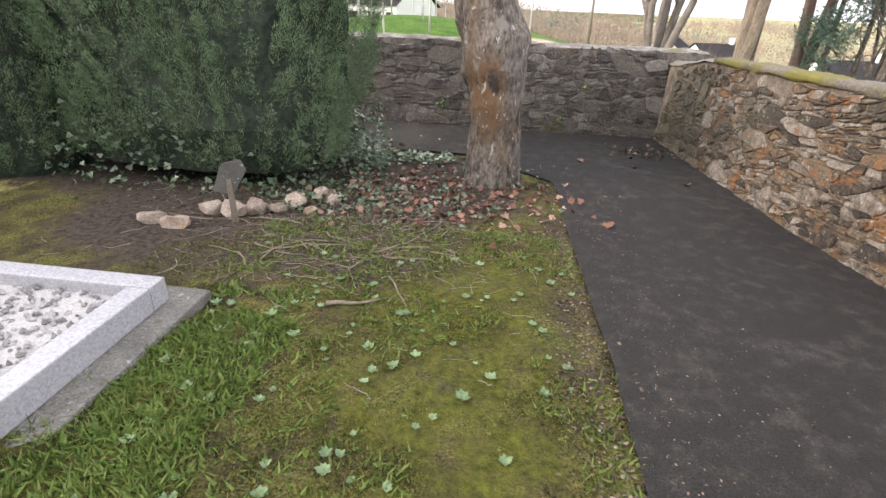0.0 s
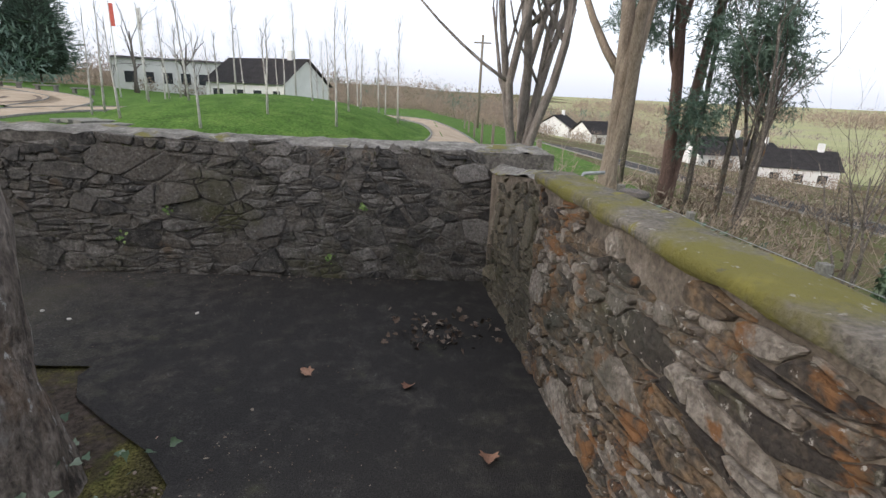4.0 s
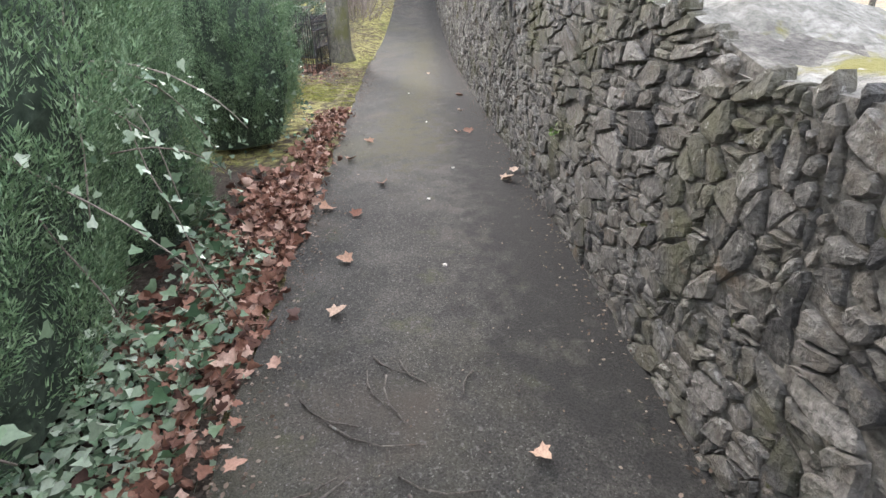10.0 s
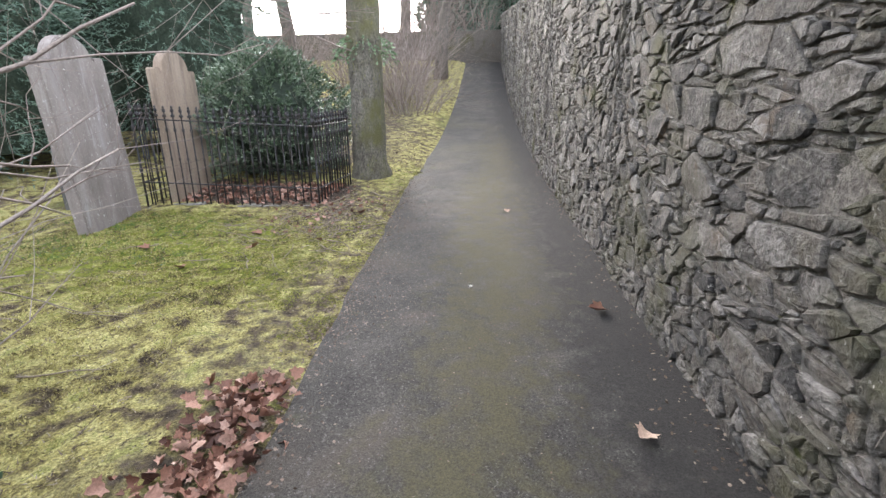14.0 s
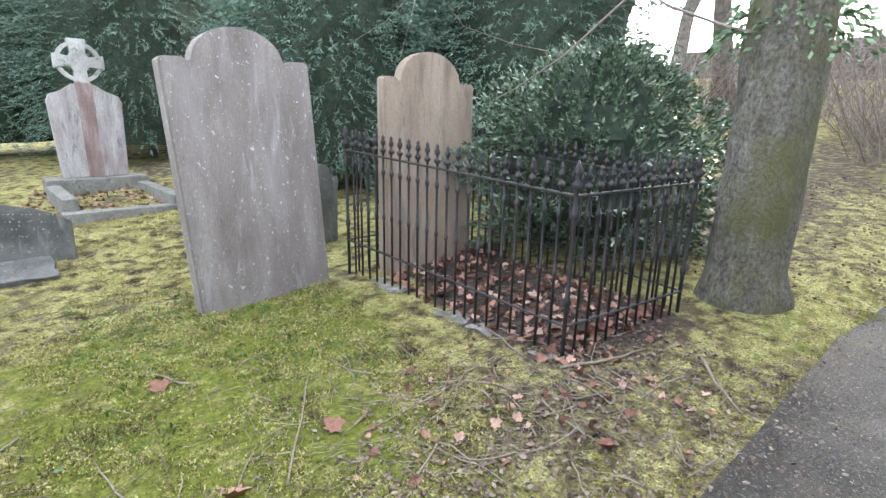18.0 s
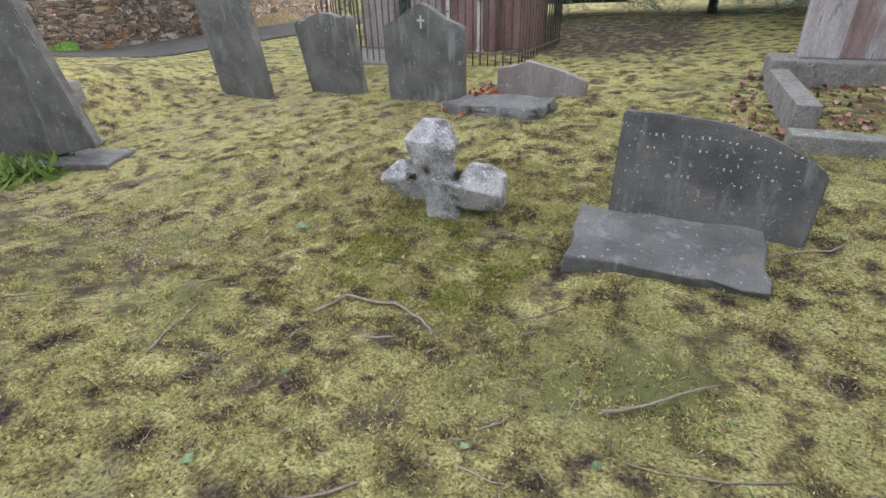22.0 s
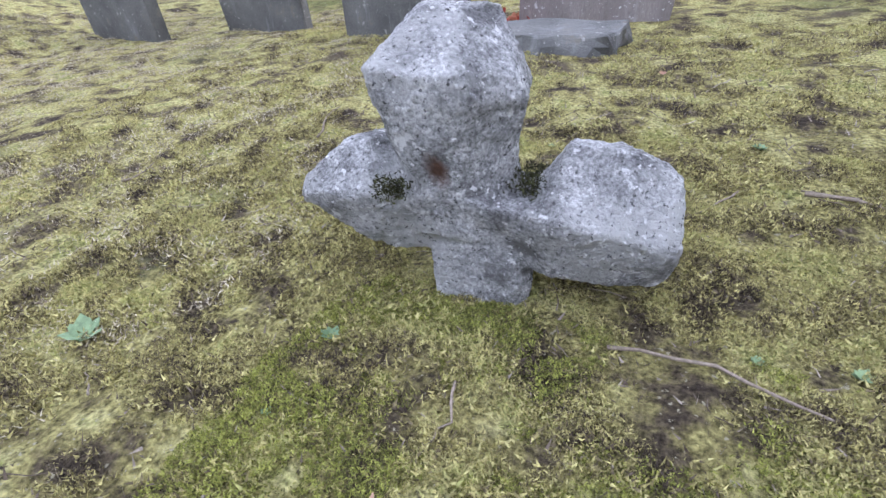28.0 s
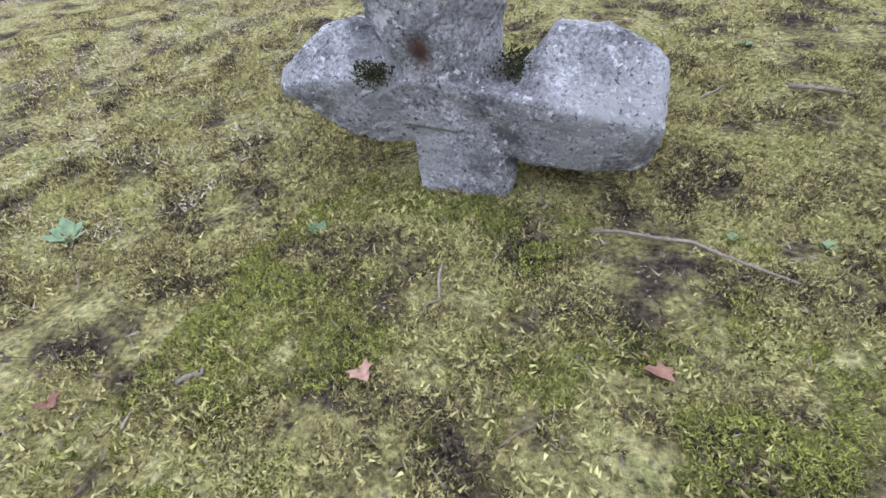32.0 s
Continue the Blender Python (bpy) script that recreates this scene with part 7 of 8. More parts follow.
for (x_, y_, h_, r_, st_, mm) in ((10.6, 9.6, 10, 0.16, 1, M_BARK), (10.9, 9.5, 9, 0.13, 1, M_BARK), (12.6, 9.6, 8, 0.12, 2, M_BARK), (13.5, 12.5, 5, 0.05, 3, M_BARK), (9.9, 12.0, 4, 0.04, 3, M_BARK), (12.0, 14.5, 5, 0.05, 3, M_BARK), (9.8, 4.2, 9, 0.13, 2, M_BARK)):
    bare_tree("tree", SLOPE(x_, y_), rs, h_, r_, mm, "bare winter tree on the bank beyond the low wall", stems=st_, depth=3, fan=0.12, lean=0.06, spread=0.35, kids=(2, 4))
iv = thing("tree", (7.6, 8.9, float(land(7.6, 8.9))), 0, "leaning bare trunk sleeved in ivy", "tree")
tubes("trunk", [[((0, 0, -0.3), 0.30), ((0.06, 0, 1.5), 0.22), ((0.22, 0.0, 3.2), 0.19), ((0.5, 0.05, 5.2), 0.16), ((0.9, 0.1, 8.0), 0.11)]], M_PALEBARK, iv, 10)
n = 7600
zz = 3.7 * rs.beta(1.0, 1.5, n)
a_ = rs.uniform(0, 6.28, n)
rr = 0.33 - 0.038 * zz + rs.normal(0, 0.035, n)
P = np.stack([0.075 * zz + rr * np.cos(a_), rr * np.sin(a_), zz], -1)
N = np.stack([np.cos(a_), np.sin(a_), 0.2 + 0 * a_], -1)
V, F = leaf_cloud(P, np.stack([rs.normal(0, .5, n), rs.normal(0, .5, n), -np.ones(n)], -1), N + rs.normal(size=(n, 3)) * 0.35, rs.uniform(0.05, 0.095, n), "ivy", 0.3, rs)
mesh_part("ivy_leaves", raw("ivy_leaves", V, F), M_IVY, iv, "dark glossy ivy sleeve")
# evergreen crowns among the bare stems
for (x_, y_, z_, r_, n_) in ((9.3, 21.5, 4.0, 1.2, 900), (11.9, 19.6, 2.9, 1.4, 900), (13.2, 20.4, 2.0, 1.3, 700), (11.6, 21.0, 6.0, 1.5, 800), (10.9, 19.8, 0.4, 0.8, 300)):
    t = thing("evergreen", (x_, y_, float(land(x_, y_))), 0, "loose dark evergreen with gaps between its boughs", "tree")
    base_z = z_ - float(land(x_, y_))
    tubes("trunk", [[((0, 0, -0.3), 0.1), ((0.05, 0, base_z), 0.07), ((0, 0, base_z + 1.6 * r_), 0.03)]], M_BARK, t, 7)
    c = unit_dirs(rs, 26) * r_ * rs.uniform(0.3, 1.0, (26, 1)) * np.array([1, 1, 1.4]) + np.array([0, 0, base_z + 0.9])
    pos = c[rs.integers(0, 26, n_)] + rs.normal(size=(n_, 3)) * 0.22
    P, D, N, S = shoots(rs, n_, pos, unit_dirs(rs, n_), rs.uniform(0.3, 0.6, n_), 0.15, lift=-0.7)
    V, F = leaf_cloud(P, D, N, S, "yew", 0.1, rs)
    mesh_part("crown", raw("crown", V, F), M_YEW, t)
for (x_, y_, n_, h_) in ((4.2, 10.6, 50, 1.1), (5.2, 9.8, 50, 0.9), (4.6, 12.8, 60, 1.6), (6.5, 10.0, 50, 1.2), (3.2, 11.0, 40, 1.0), (7.5, 6.0, 60, 1.6), (9.5, 8.5, 60, 2.2), (11.0, 11.0, 60, 2.6), (6.8, 2.5, 50, 1.6), (9.0, 1.0, 50, 2.2)):
    brush("bramble", rs, (x_, y_, float(land(x_, y_))), n_, h_, 1.0, M_REED, "tangle of dry winter brambles on the bank", 0.009)
n = 900
x, y = rs.uniform(3.2, 6.5, n), rs.uniform(9.6, 12.5, n)
ivy_patch("ivy", rs, np.stack([x, y, land(x, y) + rs.uniform(0, 0.5, n)], -1), "ivy and weeds on the bank beyond the wall", size=(0.06, 0.12), material=M_IVY)
wf = thing("wire_fence", (0, 0, 0), 0, "sagging wire fence on concrete posts", "fence")
pts = [(4.4, 9.8), (4.65, 8.6), (4.9, 7.2), (5.2, 5.6), (5.5, 4.0), (5.8, 2.4)]
for k, (x_, y_) in enumerate(pts):
    o = part("post", roughen(boxbm(-0.04, 0.04, -0.04, 0.04, -0.5, 0.62, 0.008), 0.006, 3), M_CONCRETE, wf)
    o.location = (x_, y_, float(land(x_, y_)))
for hz in (0.15, 0.35, 0.55):
    tubes("wire", [[((x_, y_, float(land(x_, y_)) + hz), 0.004) for x_, y_ in pts]], M_STEEL, wf, 3)
st_ = part("stump", roughen(lathe([(0.16, -0.4), (0.15, 0.2), (0.14, 0.95), (0.17, 0.99), (0.16, 1.03), (0.02, 1.05)], 12), 0.02, 4), M_RUST)
st_.location = (4.3, 9.2, float(land(4.3, 9.2)) - 0.42)
tagged(st_, "rotten sawn tree stump beyond the wall", "stump")
hp = thing("pipe_rail", (3.85, 9.75, float(land(3.85, 9.75)) - 0.62), 0, "bent galvanised pipe handrail", "handrail")
tubes("pipe", [[((0, 0, -0.3), 0.022), ((0, 0, 1.12), 0.022), ((0.05, 0, 1.2), 0.022), ((0.3, 0, 1.22), 0.022)]], M_STEEL, hp, 8)
ribbon("slope_road", [(14, 48), (17, 36), (22, 27), (32, 17), (46, 8), (70, 0)], 4.0, 0.06, M_ASPHALT, "grey road running down the slope", "road")
for (x_, y_, tn, w_) in ((31, 108, 60, 9), (37, 100, 20, 9), (44, 73, 10, 10), (52, 68, -20, 9), (60, 47, -30, 9), (74, 48, -15, 10), (70, 26, -30, 10), (60, 88, 20, 9)):
    house("house", (x_, y_, float(land(x_, y_)) - 0.6), tn, w_, 6.5, 2.6, 2.3, "white cottage with dark roof down the slope", [(-w_ * 0.3, 0.9, 1.1, 1.1), (0, 0.9, 1.1, 1.1), (w_ * 0.3, 0.9, 1.1, 1.1)], group="cottages")
ut = thing("utility_pole", (7.5, 52.0, float(land(7.5, 52))), 0, "wooden utility pole beyond the park", "utility pole")
part("pole", lathe([(0.14, -0.5), (0.10, 8.2), (0.02, 8.25)], 8), M_WOOD, ut, smooth=True)
part("crossarm", boxbm(-0.8, 0.8, -0.05, 0.05, 7.5, 7.62, 0.01), M_WOOD, ut)


# ---- far scrub and woods ----
def scrub(name, rng, n, ring, material, label, hgt, size, k=46, slim=0.5):
    """Far brushwood: clumps of upright slivers."""
    a_ = rng.uniform(ring[2], ring[3], n)
    r_ = rng.uniform(ring[0], ring[1], n)
    x, y = r_ * np.sin(-a_), r_ * np.cos(a_)
    z = land(x, y)
    P = np.repeat(np.stack([x, y, z], -1), k, 0) + rng.normal(size=(n * k, 3)) * np.array([1, 1, 0.0]) * size * 1.6
    P[:, 2] += rng.beta(1.2, 1.8, n * k) * np.repeat(rng.uniform(0.5, 1.0, n) * hgt, k)
    D = rng.normal(size=(n * k, 3)) * slim + np.array([0, 0, 1.0])
    V, F = leaf_cloud(P, D, unit_dirs(rng, n * k), rng.uniform(0.5, 1.2, n * k) * size, "yew", 0.1, rng)
    return tagged(mesh_part(name, raw(name, V, F), material), label, "woodland", kind="stuff")


scrub("far_scrub", rs, 500, (70, 150, -1.3, 0.5), M_REED, "tawny winter scrub beyond the park", 2.4, 0.45, 150, 1.0)
scrub("far_woods", rs, 640, (110, 260, -0.42, 0.8), M_REED, "distant brown winter woods", 9.0, 0.75, 150, 1.0)
scrub("far_woods", rs, 420, (420, 800, -1.5, -0.3), M_REED, "hazy brown woods on the far hill", 13, 2.6, 110, 1.2)
scrub("far_woods", rs, 300, (120, 260, -0.62, -0.1), M_REED, "brown winter woods beyond the slope", 8.0, 0.75, 140, 1.0)
scrub("far_scrub", rs, 90, (130, 330, -1.4, -0.5), M_BRAMBLE, "hedges across the far field", 2.5, 1.4, 60)
scrub("far_woods", rs, 60, (150, 300, -0.4, 0.6), M_YEW, "scattered dark trees in the far woods", 8, 1.8, 90)
scrub("far_scrub", rs, 260, (17, 60, -1.25, -0.45), M_TWIG, "bare grey thicket down the slope", 1.1, 0.28, 90, 0.7)
scrub("far_woods", rs, 300, (62, 120, 0.55, 1.3), M_YEW, "dark trees behind the park wall", 8, 1.0, 80, 1.0)

# ---- small things on the ground ----
rf = np.random.default_rng(71)


def twig_path(rng, x, y, length, r, turn):
    pts, h = [], turn
    for k in range(6):
        pts.append(((x, y, ground_z(x, y) + r * 0.8 + 0.012 * rng.random()), r * (1 - 0.12 * k)))
        h += rng.normal(0, 0.22)
        x, y = x + math.cos(h) * length / 5, y + math.sin(h) * length / 5
    return pts


def twig(x, y, length, r, turn, label="bare grey twig lying on the moss"):
    p = twig_path(rf, x, y, length, r, turn)
    o = Vector(p[0][0])
    ob = tubes("twig", [[(tuple(Vector(q) - o), w_) for q, w_ in p]], M_TWIG, None, 5)
    ob.location = o
    return tagged(ob, label, "twig", "fallen twigs")


for k in range(60):
    x_, y_, l_ = rf.uniform(-14.5, -8.5), rf.uniform(-1.5, 5.5), rf.uniform(0.15, 0.7)
    if math.hypot(x_ + 10.5, y_ - 0.3) > 1.2:
        twig(x_, y_, l_, rf.uniform(0.004, 0.009), rf.uniform(0, 6.28))
for k in range(85):
    twig(rf.normal(-15.0, 0.9), rf.normal(5.3, 0.55), rf.uniform(0.2, 0.8), rf.uniform(0.003, 0.008), rf.uniform(0, 6.28), "bare twig in the debris by the railing")
for k in range(70):
    twig(rf.normal(-1.5, 0.8), rf.normal(4.0, 0.5), rf.uniform(0.2, 0.6), rf.uniform(0.004, 0.009), rf.uniform(0, 6.28), "fallen twig on the lawn by the tree")
for k in range(18):
    twig(rf.uniform(-4.5, -1.5), 7.1 + rf.uniform(0, 0.5), rf.uniform(0.2, 0.6), rf.uniform(0.004, 0.008), rf.uniform(0, 6.28), "dark twig on the tarred path")
twig(-1.0, 2.55, 0.35, 0.018, 0.3, "short forked stick on the mossy lawn")


def stick(points, r, label, material=M_TWIG):
    """A longer fallen stick through points of the ground, knotted and tapering."""
    dense = [(xa + (xb - xa) * f_, ya + (yb - ya) * f_) for (xa, ya), (xb, yb) in zip(points[:-1], points[1:]) for f_ in (0, 0.33, 0.67)] + [points[-1]]
    p = [((x_ + rf.normal(0, 0.006), y_ + rf.normal(0, 0.006), ground_z(x_, y_) + r + 0.008 + 0.012 * rf.random()), r * (1.05 - 0.5 * k / len(dense)) * rf.uniform(0.85, 1.15)) for k, (x_, y_) in enumerate(dense)]
    o = Vector(p[0][0])
    ob = tubes("stick", [[(tuple(Vector(q) - o), w_) for q, w_ in p]], material, None, 6)
    ob.location = o
    return tagged(ob, label, "stick", "fallen sticks")


stick([(-10.65, 1.35), (-10.70, 1.12), (-10.88, 1.10), (-11.05, 1.08), (-11.30, 1.17), (-11.44, 1.28)], 0.013, "brown crooked stick with a broken pale end on the moss")
stick([(-10.23, 2.11), (-10.13, 1.97), (-10.02, 1.67)], 0.008, "slim grey stick on bare earth")
stick([(-11.12, 1.46), (-11.26, 1.38)], 0.009, "short pale chip of wood on the moss", M_WOOD)
stick([(-10.73, 1.63), (-10.70, 1.52)], 0.008, "short pale chip of wood on the moss", M_WOOD)
stick([(-11.1, -0.04), (-11.35, -0.05), (-11.57, 0.04)], 0.006, "slim curved stick before the stone cross")
stick([(-10.8, 0.22), (-10.83, 0.31), (-10.79, 0.41)], 0.004, "reddish stem before the stone cross")
stick([(-12.37, 1.44), (-12.6, 1.25), (-12.82, 1.01)], 0.010, "grey stick lying on the mossy slope")
stick([(-15.72, 5.19), (-16.08, 5.35), (-16.4, 5.42)], 0.011, "pale crooked branch by the railing")
stick([(-16.61, 5.74), (-16.35, 5.95), (-16.17, 6.18)], 0.012, "bare grey branch on the litter by the railing")
stick([(-13.8, 5.16), (-14.05, 4.7), (-14.29, 4.24)], 0.006, "slim bent stick on the green moss")
stick([(-13.02, 2.0), (-13.05, 2.3), (-13.13, 2.57)], 0.007, "short bent stick on the moss")
for k in range(46):
    x_, y_, a_ = rf.uniform(-12.4, -10.0), rf.uniform(0.7, 2.4), rf.uniform(0, 6.28)
    stick([(x_, y_), (x_ + 0.07 * math.cos(a_), y_ + 0.07 * math.sin(a_))], rf.uniform(0.003, 0.006), "small pale chip of wood on the moss", M_WOOD)
for k in range(26):
    x_, y_, a_, l_ = rf.normal(-3.3, 0.45), rf.normal(7.65, 0.28), rf.normal(0.4, 0.7), rf.uniform(0.15, 0.5)
    p = [((x_ + l_ * f_ * math.cos(a_ + 0.5 * f_), y_ + l_ * f_ * math.sin(a_ + 0.5 * f_), tar(x_, y_) + 0.012), rf.uniform(0.003, 0.008) * (1 - 0.4 * f_)) for f_ in (0, 0.3, 0.6, 1.0)]
    o = Vector(p[0][0])
    ob = tubes("twig", [[(tuple(Vector(q) - o), w_) for q, w_ in p]], M_BARK, None, 5)
    ob.location = o
    tagged(ob, "broken twig lying on the tarred path", "twig", "fallen twigs")
paths = []
for k in range(2100):
    if k % 3 == 0:
        x_, y_ = rf.normal(-15.0, 0.9), rf.normal(5.3, 0.6)
    elif k % 3 == 1:
        x_, y_ = rf.uniform(-14.5, -8), rf.uniform(-3, 5.8)
    else:
        x_, y_ = rf.normal(-1.3, 1.0), rf.normal(4.0, 0.8)
    paths.append(twig_path(rf, x_, y_, rf.uniform(0.06, 0.28), rf.uniform(0.0015, 0.004), rf.uniform(0, 6.28)))
tagged(tubes("small_twigs", paths, M_TWIG, None, 3, smooth=False), "scattered broken twigs and stalks", "twigs", kind="stuff")


def leaf_thing(x, y, size, turn, z=None, label="curled brown maple leaf on the ground", material=M_DEAD_ONE):
    V, F = leaf_cloud(np.zeros((1, 3)), np.array([[math.cos(turn), math.sin(turn), 0.05]]), np.array([[rf.normal(0, .2), rf.normal(0, .2), 1.0]]), np.array([size]), "dead", 0.45, None)
    ob = mesh_part("fallen_leaf", raw("fallen_leaf", V, F), material)
    ob.location = (x, y, (tar(x, y) if z is None else z) + 0.012)
    return tagged(ob, label, "leaf", "fallen leaves")


for (x_, y_, s_) in ((1.09, 4.47, 0.13), (-6.98, 8.64, 0.15), (-6.99, 7.43, 0.12), (-7.88, 7.02, 0.14), (-7.22, 8.81, 0.11), (-6.35, 7.02, 0.16), (-12.05, 8.62, 0.16), (-9.0, 8.5, 0.16), (-9.1, 8.35, 0.12), (-4.6, 7.3, 0.12), (-5.3, 7.35, 0.12), (-6.1, 7.25, 0.12), (-8.6, 7.2, 0.14), (-15.3, 8.0, 0.1), (-10.6, 8.5, 0.12), (1.9, 6.9, 0.1), (1.2, 7.0, 0.1), (2.35, 6.2, 0.12), (-3.6, 8.3, 0.09), (-2.8, 7.9, 0.08)):
    leaf_thing(x_, y_, s_, rf.uniform(0, 6.28), label="curled brown maple leaf on the tarred path")
for (x_, y_) in ((-13.54, 5.06), (-15.3, 5.92), (-12.9, 4.6), (-14.2, 4.9), (-11.9, 2.2), (-10.75, 0.55), (-10.2, 0.85), (-10.1, 1.1), (-11.35, 0.35), (-13.5, 3.9), (-9.6, 2.0), (-12.0, -1.6), (-11.0, -2.2)):
    leaf_thing(x_, y_, rf.uniform(0.04, 0.08) if x_ > -12.5 else 0.13, rf.uniform(0, 6.28), ground_z(x_, y_), "dry pinkish leaf on the moss")
for (x_, y_) in ((0.01, 7.98), (-0.96, 7.81), (-1.28, 7.96), (-7.45, 8.18), (-12.5, 7.56), (-6.5, 7.9), (-5.2, 8.0), (-9.8, 7.9)):
    bm = bmesh.new()
    bmesh.ops.create_icosphere(bm, subdivisions=1, radius=0.02)
    for v in bm.verts:
        v.co.z *= 0.5
    o = part("pebble", roughen(bm, 0.006, 30, x_), M_FLOWER)
    o.location = (x_, y_, tar(x_, y_) + 0.008)
    tagged(o, "pale pebble on the tarred path", "pebble", "pale pebbles")


def moss_cover(name, rng, n, x0, x1, y0, y1, size, label, material=M_TUFT, blades=4, keep=0.42, shape="blade", clump=0.0):
    x, y = rng.uniform(x0, x1, n), rng.uniform(y0, y1, n)
    ok = fbm(x, y, 1.6, 81) > keep - 0.12 * rng.random(n)
    swell = fbm(x, y, clump, 83) - 0.42 if clump else 0 * x
    if clump:
        ok &= swell > 0.10 * (rng.random(n) - 0.5)
    x, y, swell = x[ok], y[ok], np.clip(swell[ok], 0, 0.25)
    z = ground_arr(x, y) + 0.06 * swell
    P = np.repeat(np.stack([x, y, z], -1), blades, 0) + rng.normal(size=(len(x) * blades, 3)) * np.array([size * 0.5, size * 0.5, 0])
    D = rng.normal(size=(len(P), 3)) * np.array([0.9, 0.9, 0.3]) + np.array([0, 0, 0.8])
    V, F = leaf_cloud(P, D, unit_dirs(rng, len(P)), rng.uniform(0.6, 1.4, len(P)) * size, shape, 0.2, rng)
    return tagged(mesh_part(name, raw(name, V, F), material), label, "moss", kind="stuff")


moss_cover("moss", rf, 105000, -12.3, -9.2, -1.3, 1.4, 0.0100, "springy yellow-green moss before the stone cross", shape="tuft", blades=6, keep=0.38, clump=10.0)
moss_cover("moss", rf, 30000, -11.9, -10.3, -0.1, 1.0, 0.0088, "deep green moss at the foot of the stone cross", M_GREENTUFT, 6, 0.47, "tuft", 7.0)
# Dry thatch whose paleness partly paints in the glare on this side.
moss_cover("dry_thatch", rf, 70000, -10.0, -3.6, -4.5, 1.4, 0.018, "pale dry thatch over the moss, paler to carry the glare there", M_STRAW, 2, 0.40, "blade", 5.0)
moss_cover("moss", rf, 115000, -15.2, -7.4, -3.6, 5.6, 0.0165, "yellow-green moss over the old graves", shape="tuft", blades=5, keep=0.40, clump=6.0)
moss_cover("moss", rf, 26000, -2.6, 0.55, 0.6, 4.4, 0.014, "mossy lawn beside the first path", M_LAWNTUFT, shape="tuft", keep=0.46)
moss_cover("moss", rf, 22000, -15.2, -12.0, 2.4, 6.1, 0.014, "vivid green moss before the railed grave", M_GREENTUFT, 5, 0.47, "tuft")
moss_cover("moss", rf, 12000, -1.0, 0.6, 0.8, 4.0, 0.012, "bright green moss patches in the lawn", M_LAWNTUFT, 5, 0.5, "tuft")
moss_cover("moss", rf, 26000, -19.0, -11.5, 6.2, 7.2, 0.012, "moss creeping over the edge of the path", M_GREENTUFT, 5, 0.50, "blade", 4.0)
moss_cover("dead_stalks", rf, 9000, -15.2, -8.0, -3.4, 5.8, 0.03, "dry thatch and stalks lying in the moss", M_TWIG, 2, 0.0, "blade")
moss_cover("grass", rf, 400, -5.6, -4.6, 0.2, 1.6, 0.28, "clump of green daffodil leaves by the leaning slab", M_BLADE, 3, 0.0)
moss_cover("grass", rf, 1500, -1.75, -1.1, 0.3, 2.7, 0.055, "green grass along the granite kerb", M_BLADE, 5, 0.35)
moss_cover("grass", rf, 2600, -2.0, 0.75, 0.6, 4.2, 0.05, "short grass in the mossy lawn", M_BLADE, 4, 0.5)
moss_cover("grass", rf, 900, -15.0, -13.0, 1.5, 4.5, 0.05, "green grass near the headstones", M_BLADE, 4, 0.5)


def rosette(x, y, s, label="small pale green weed rosette"):
    n = 9
    a_ = np.arange(n) * 2.4
    D = np.stack([np.cos(a_), np.sin(a_), 0.35 + 0.05 * np.arange(n)], -1)
    V, F = leaf_cloud(np.zeros((n, 3)), D, np.tile([0, 0, 1.0], (n, 1)) + D * 0.0, rf.uniform(0.6, 1.0, n) * s, "oval", 0.2, rf)
    bm = bmesh.new()
    bm.from_mesh(raw("weed", V, F))
    bmesh.ops.remove_doubles(bm, verts=bm.verts[:], dist=0.0005)
    ob = part("weed", bm, M_PALELEAF)
    ob.location = (x, y, ground_z(x, y) + 0.004)
    return tagged(ob, label, "weed", "weeds")


for k in range(34):
    rosette(rf.uniform(-13.5, -9.3), rf.uniform(-1.5, 4.6), rf.uniform(0.02, 0.045))
rosette(-9.69, 0.44, 0.085)
for k in range(110):
    rosette(rf.uniform(-1.8, 0.62), rf.uniform(0.7, 3.6), rf.uniform(0.02, 0.055), "pale green weed in the mossy lawn")
for (x_, z_) in ((-1.08, 0.15), (1.35, 0.55), (1.0, 0.0), (-0.6, 0.45), (-5.9, 0.5), (-3.0, 0.05)):
    n = 14
    V, F = leaf_cloud(rf.normal(0, 0.02, (n, 3)), rf.normal(size=(n, 3)) + np.array([0, -0.6, 0.5]), np.tile([0, -1.0, 0.5], (n, 1)), rf.uniform(0.025, 0.05, n), "oval", 0.2, rf)
    ob = mesh_part("wall_weed", raw("wall_weed", V, F), M_LIGHTLEAF)
    ob.location = (x_, float(WALL_Y(x_)) - 0.06, z_)
    tagged(ob, "tuft of green weed growing from the wall", "weed", kind="stuff")


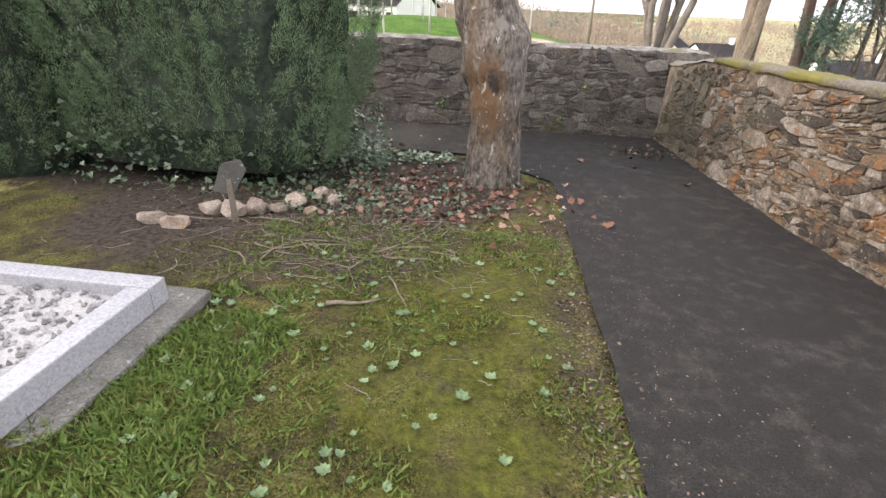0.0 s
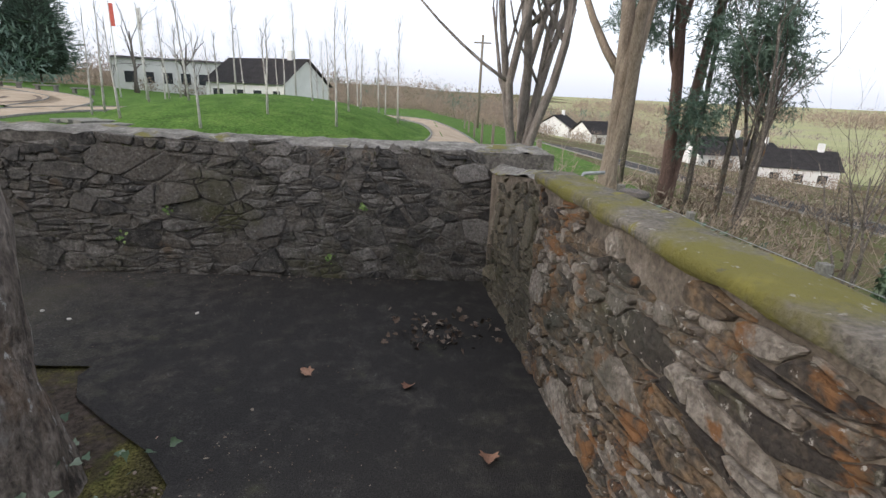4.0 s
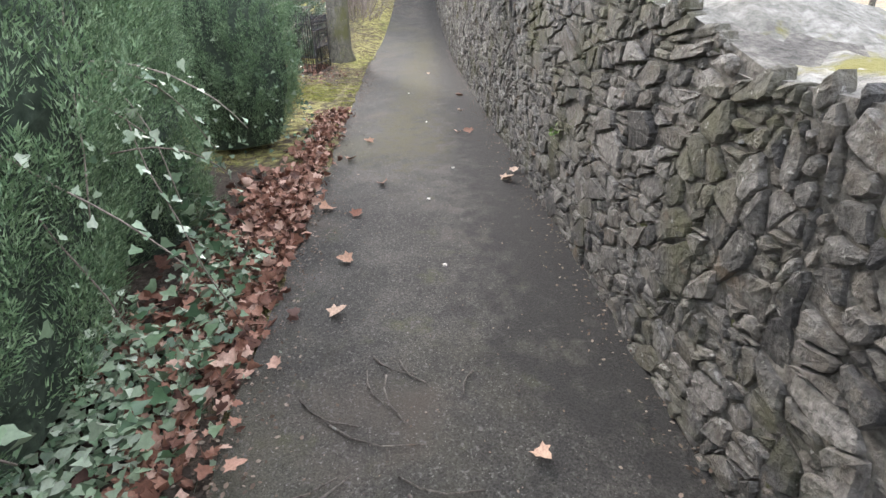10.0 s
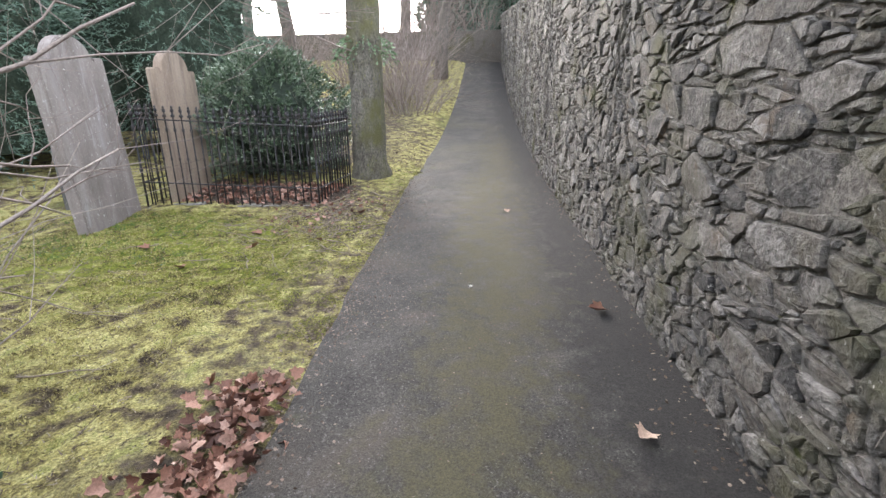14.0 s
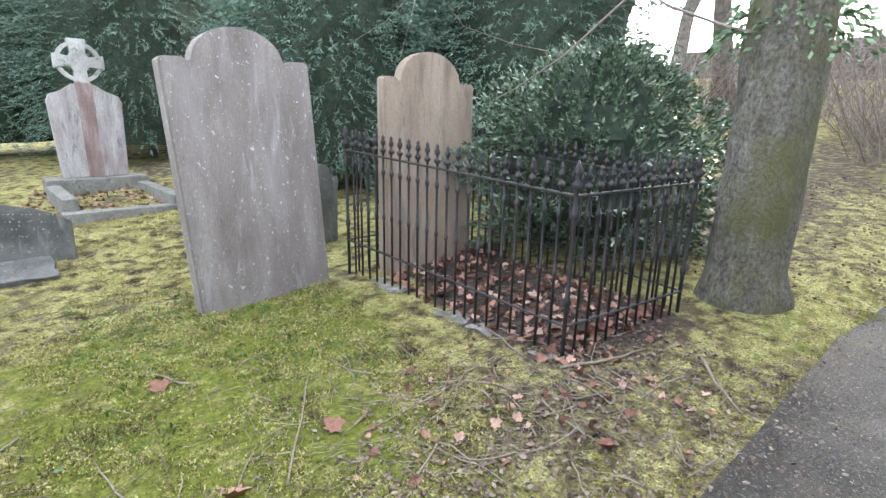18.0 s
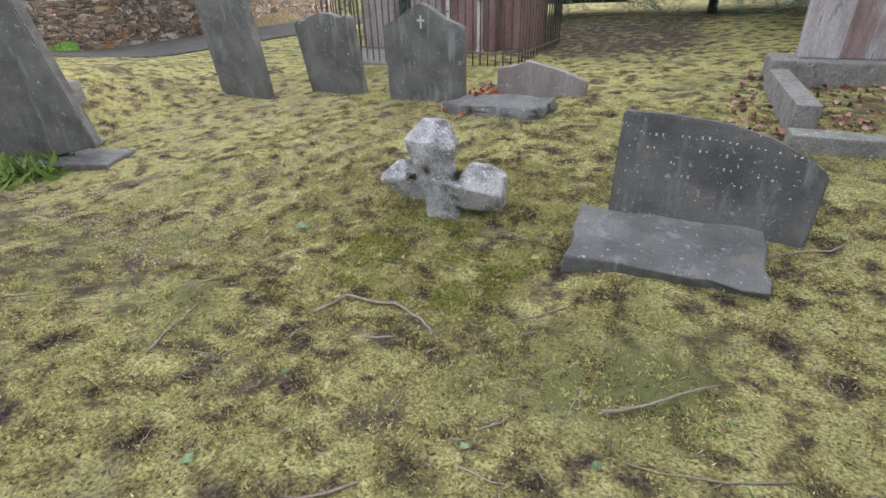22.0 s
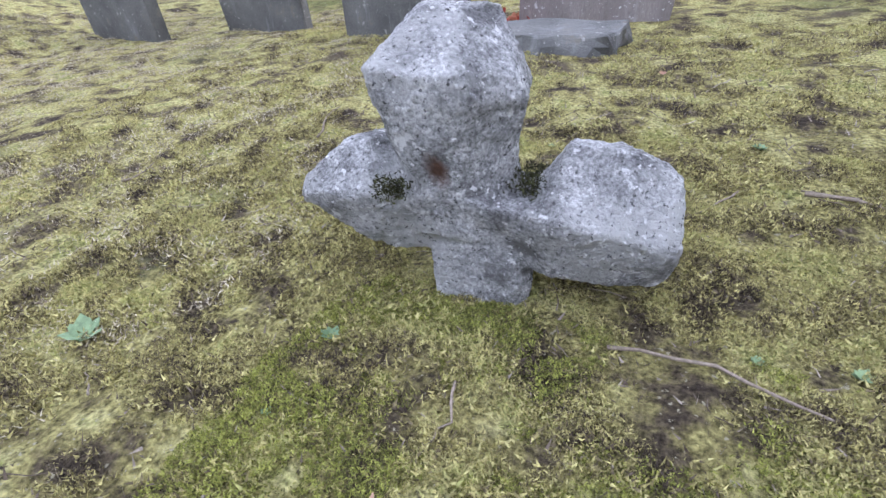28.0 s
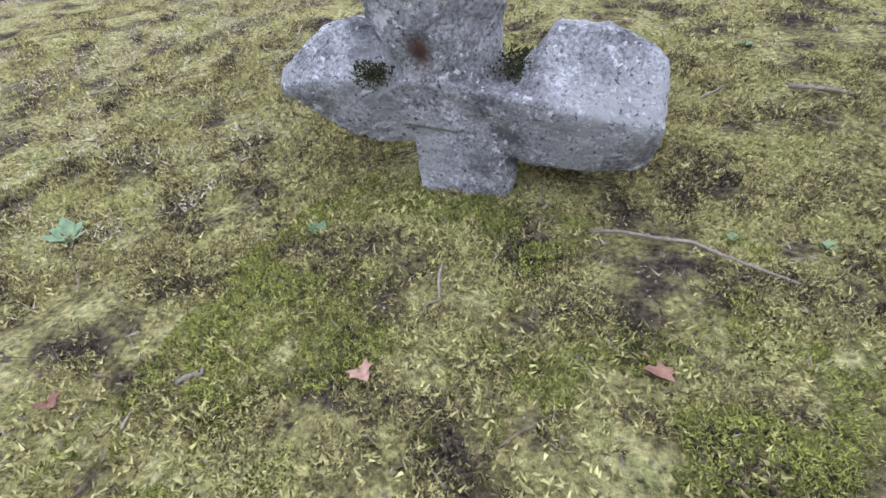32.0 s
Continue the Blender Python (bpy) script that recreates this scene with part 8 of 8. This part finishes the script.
def debris(name, rng, x, y, label, size=(0.008, 0.03)):
    n = len(x)
    P = np.stack([x, y, np.where((x > 0.8) | (y > edge_in(x)), land(x, y) + 0.022, ground_arr(x, y)) + rng.uniform(0.004, 0.02, n)], -1)
    V, F = leaf_cloud(P, rng.normal(size=(n, 3)) * np.array([1, 1, 0.2]), np.array([0, 0, 1.0]) + rng.normal(size=(n, 3)) * 0.4, rng.uniform(*size, n), "oval", 0.3, rng)
    return tagged(mesh_part(name, raw(name, V, F), M_LITTER), label, "debris", kind="stuff")


x = rf.uniform(-18.0, -1.0, 6000)
debris("debris", rf, x, edge_in(x) - 0.05 + rf.normal(0, 0.16, 6000), "crumbled leaves and bark along the path edge")
debris("debris", rf, rf.uniform(-16.8, -14.0, 3500), rf.normal(5.6, 0.4, 3500), "crumbled leaves and bark before the railing", (0.01, 0.04))
y = rf.uniform(0.5, 6.0, 1500)
debris("debris", rf, 0.62 + rf.normal(0, 0.10, 1500), y, "crumbled leaf bits along the tarred edge")
debris("debris", rf, rf.normal(-1.0, 0.9, 2500), rf.normal(4.8, 0.6, 2500), "crumbled leaves under the tree", (0.01, 0.04))
y = rf.uniform(0.5, 6.4, 1400)
debris("debris", rf, 0.75 + np.abs(rf.normal(0, 0.5, 1400)), y, "grit and leaf bits scattered on the damp tar", (0.005, 0.016))
x = rf.uniform(-18.0, 1.5, 2600)
debris("debris", rf, x, rf.uniform(7.0, 8.8, 2600), "grit and leaf bits scattered on the path", (0.005, 0.016))
x = rf.uniform(-20.0, 2.0, 1600)
debris("debris", rf, x, WALL_Y(x) - np.abs(rf.normal(0.03, 0.12, 1600)), "grit and leaf bits at the foot of the long wall", (0.008, 0.03))
x = rf.uniform(-19.5, -11.5, 6500)
debris("debris", rf, x, edge_in(x) + rf.normal(0.10, 0.34, 6500), "crumbled leaves, bark and moss spread over the tarred edge", (0.006, 0.020))
x, y = rf.uniform(-25.0, -18.3, 4200), rf.uniform(4.2, 6.3, 4200)
debris("debris", rf, x, y, "bark, leaf bits and broken stalks beside the mossy tree", (0.012, 0.05))
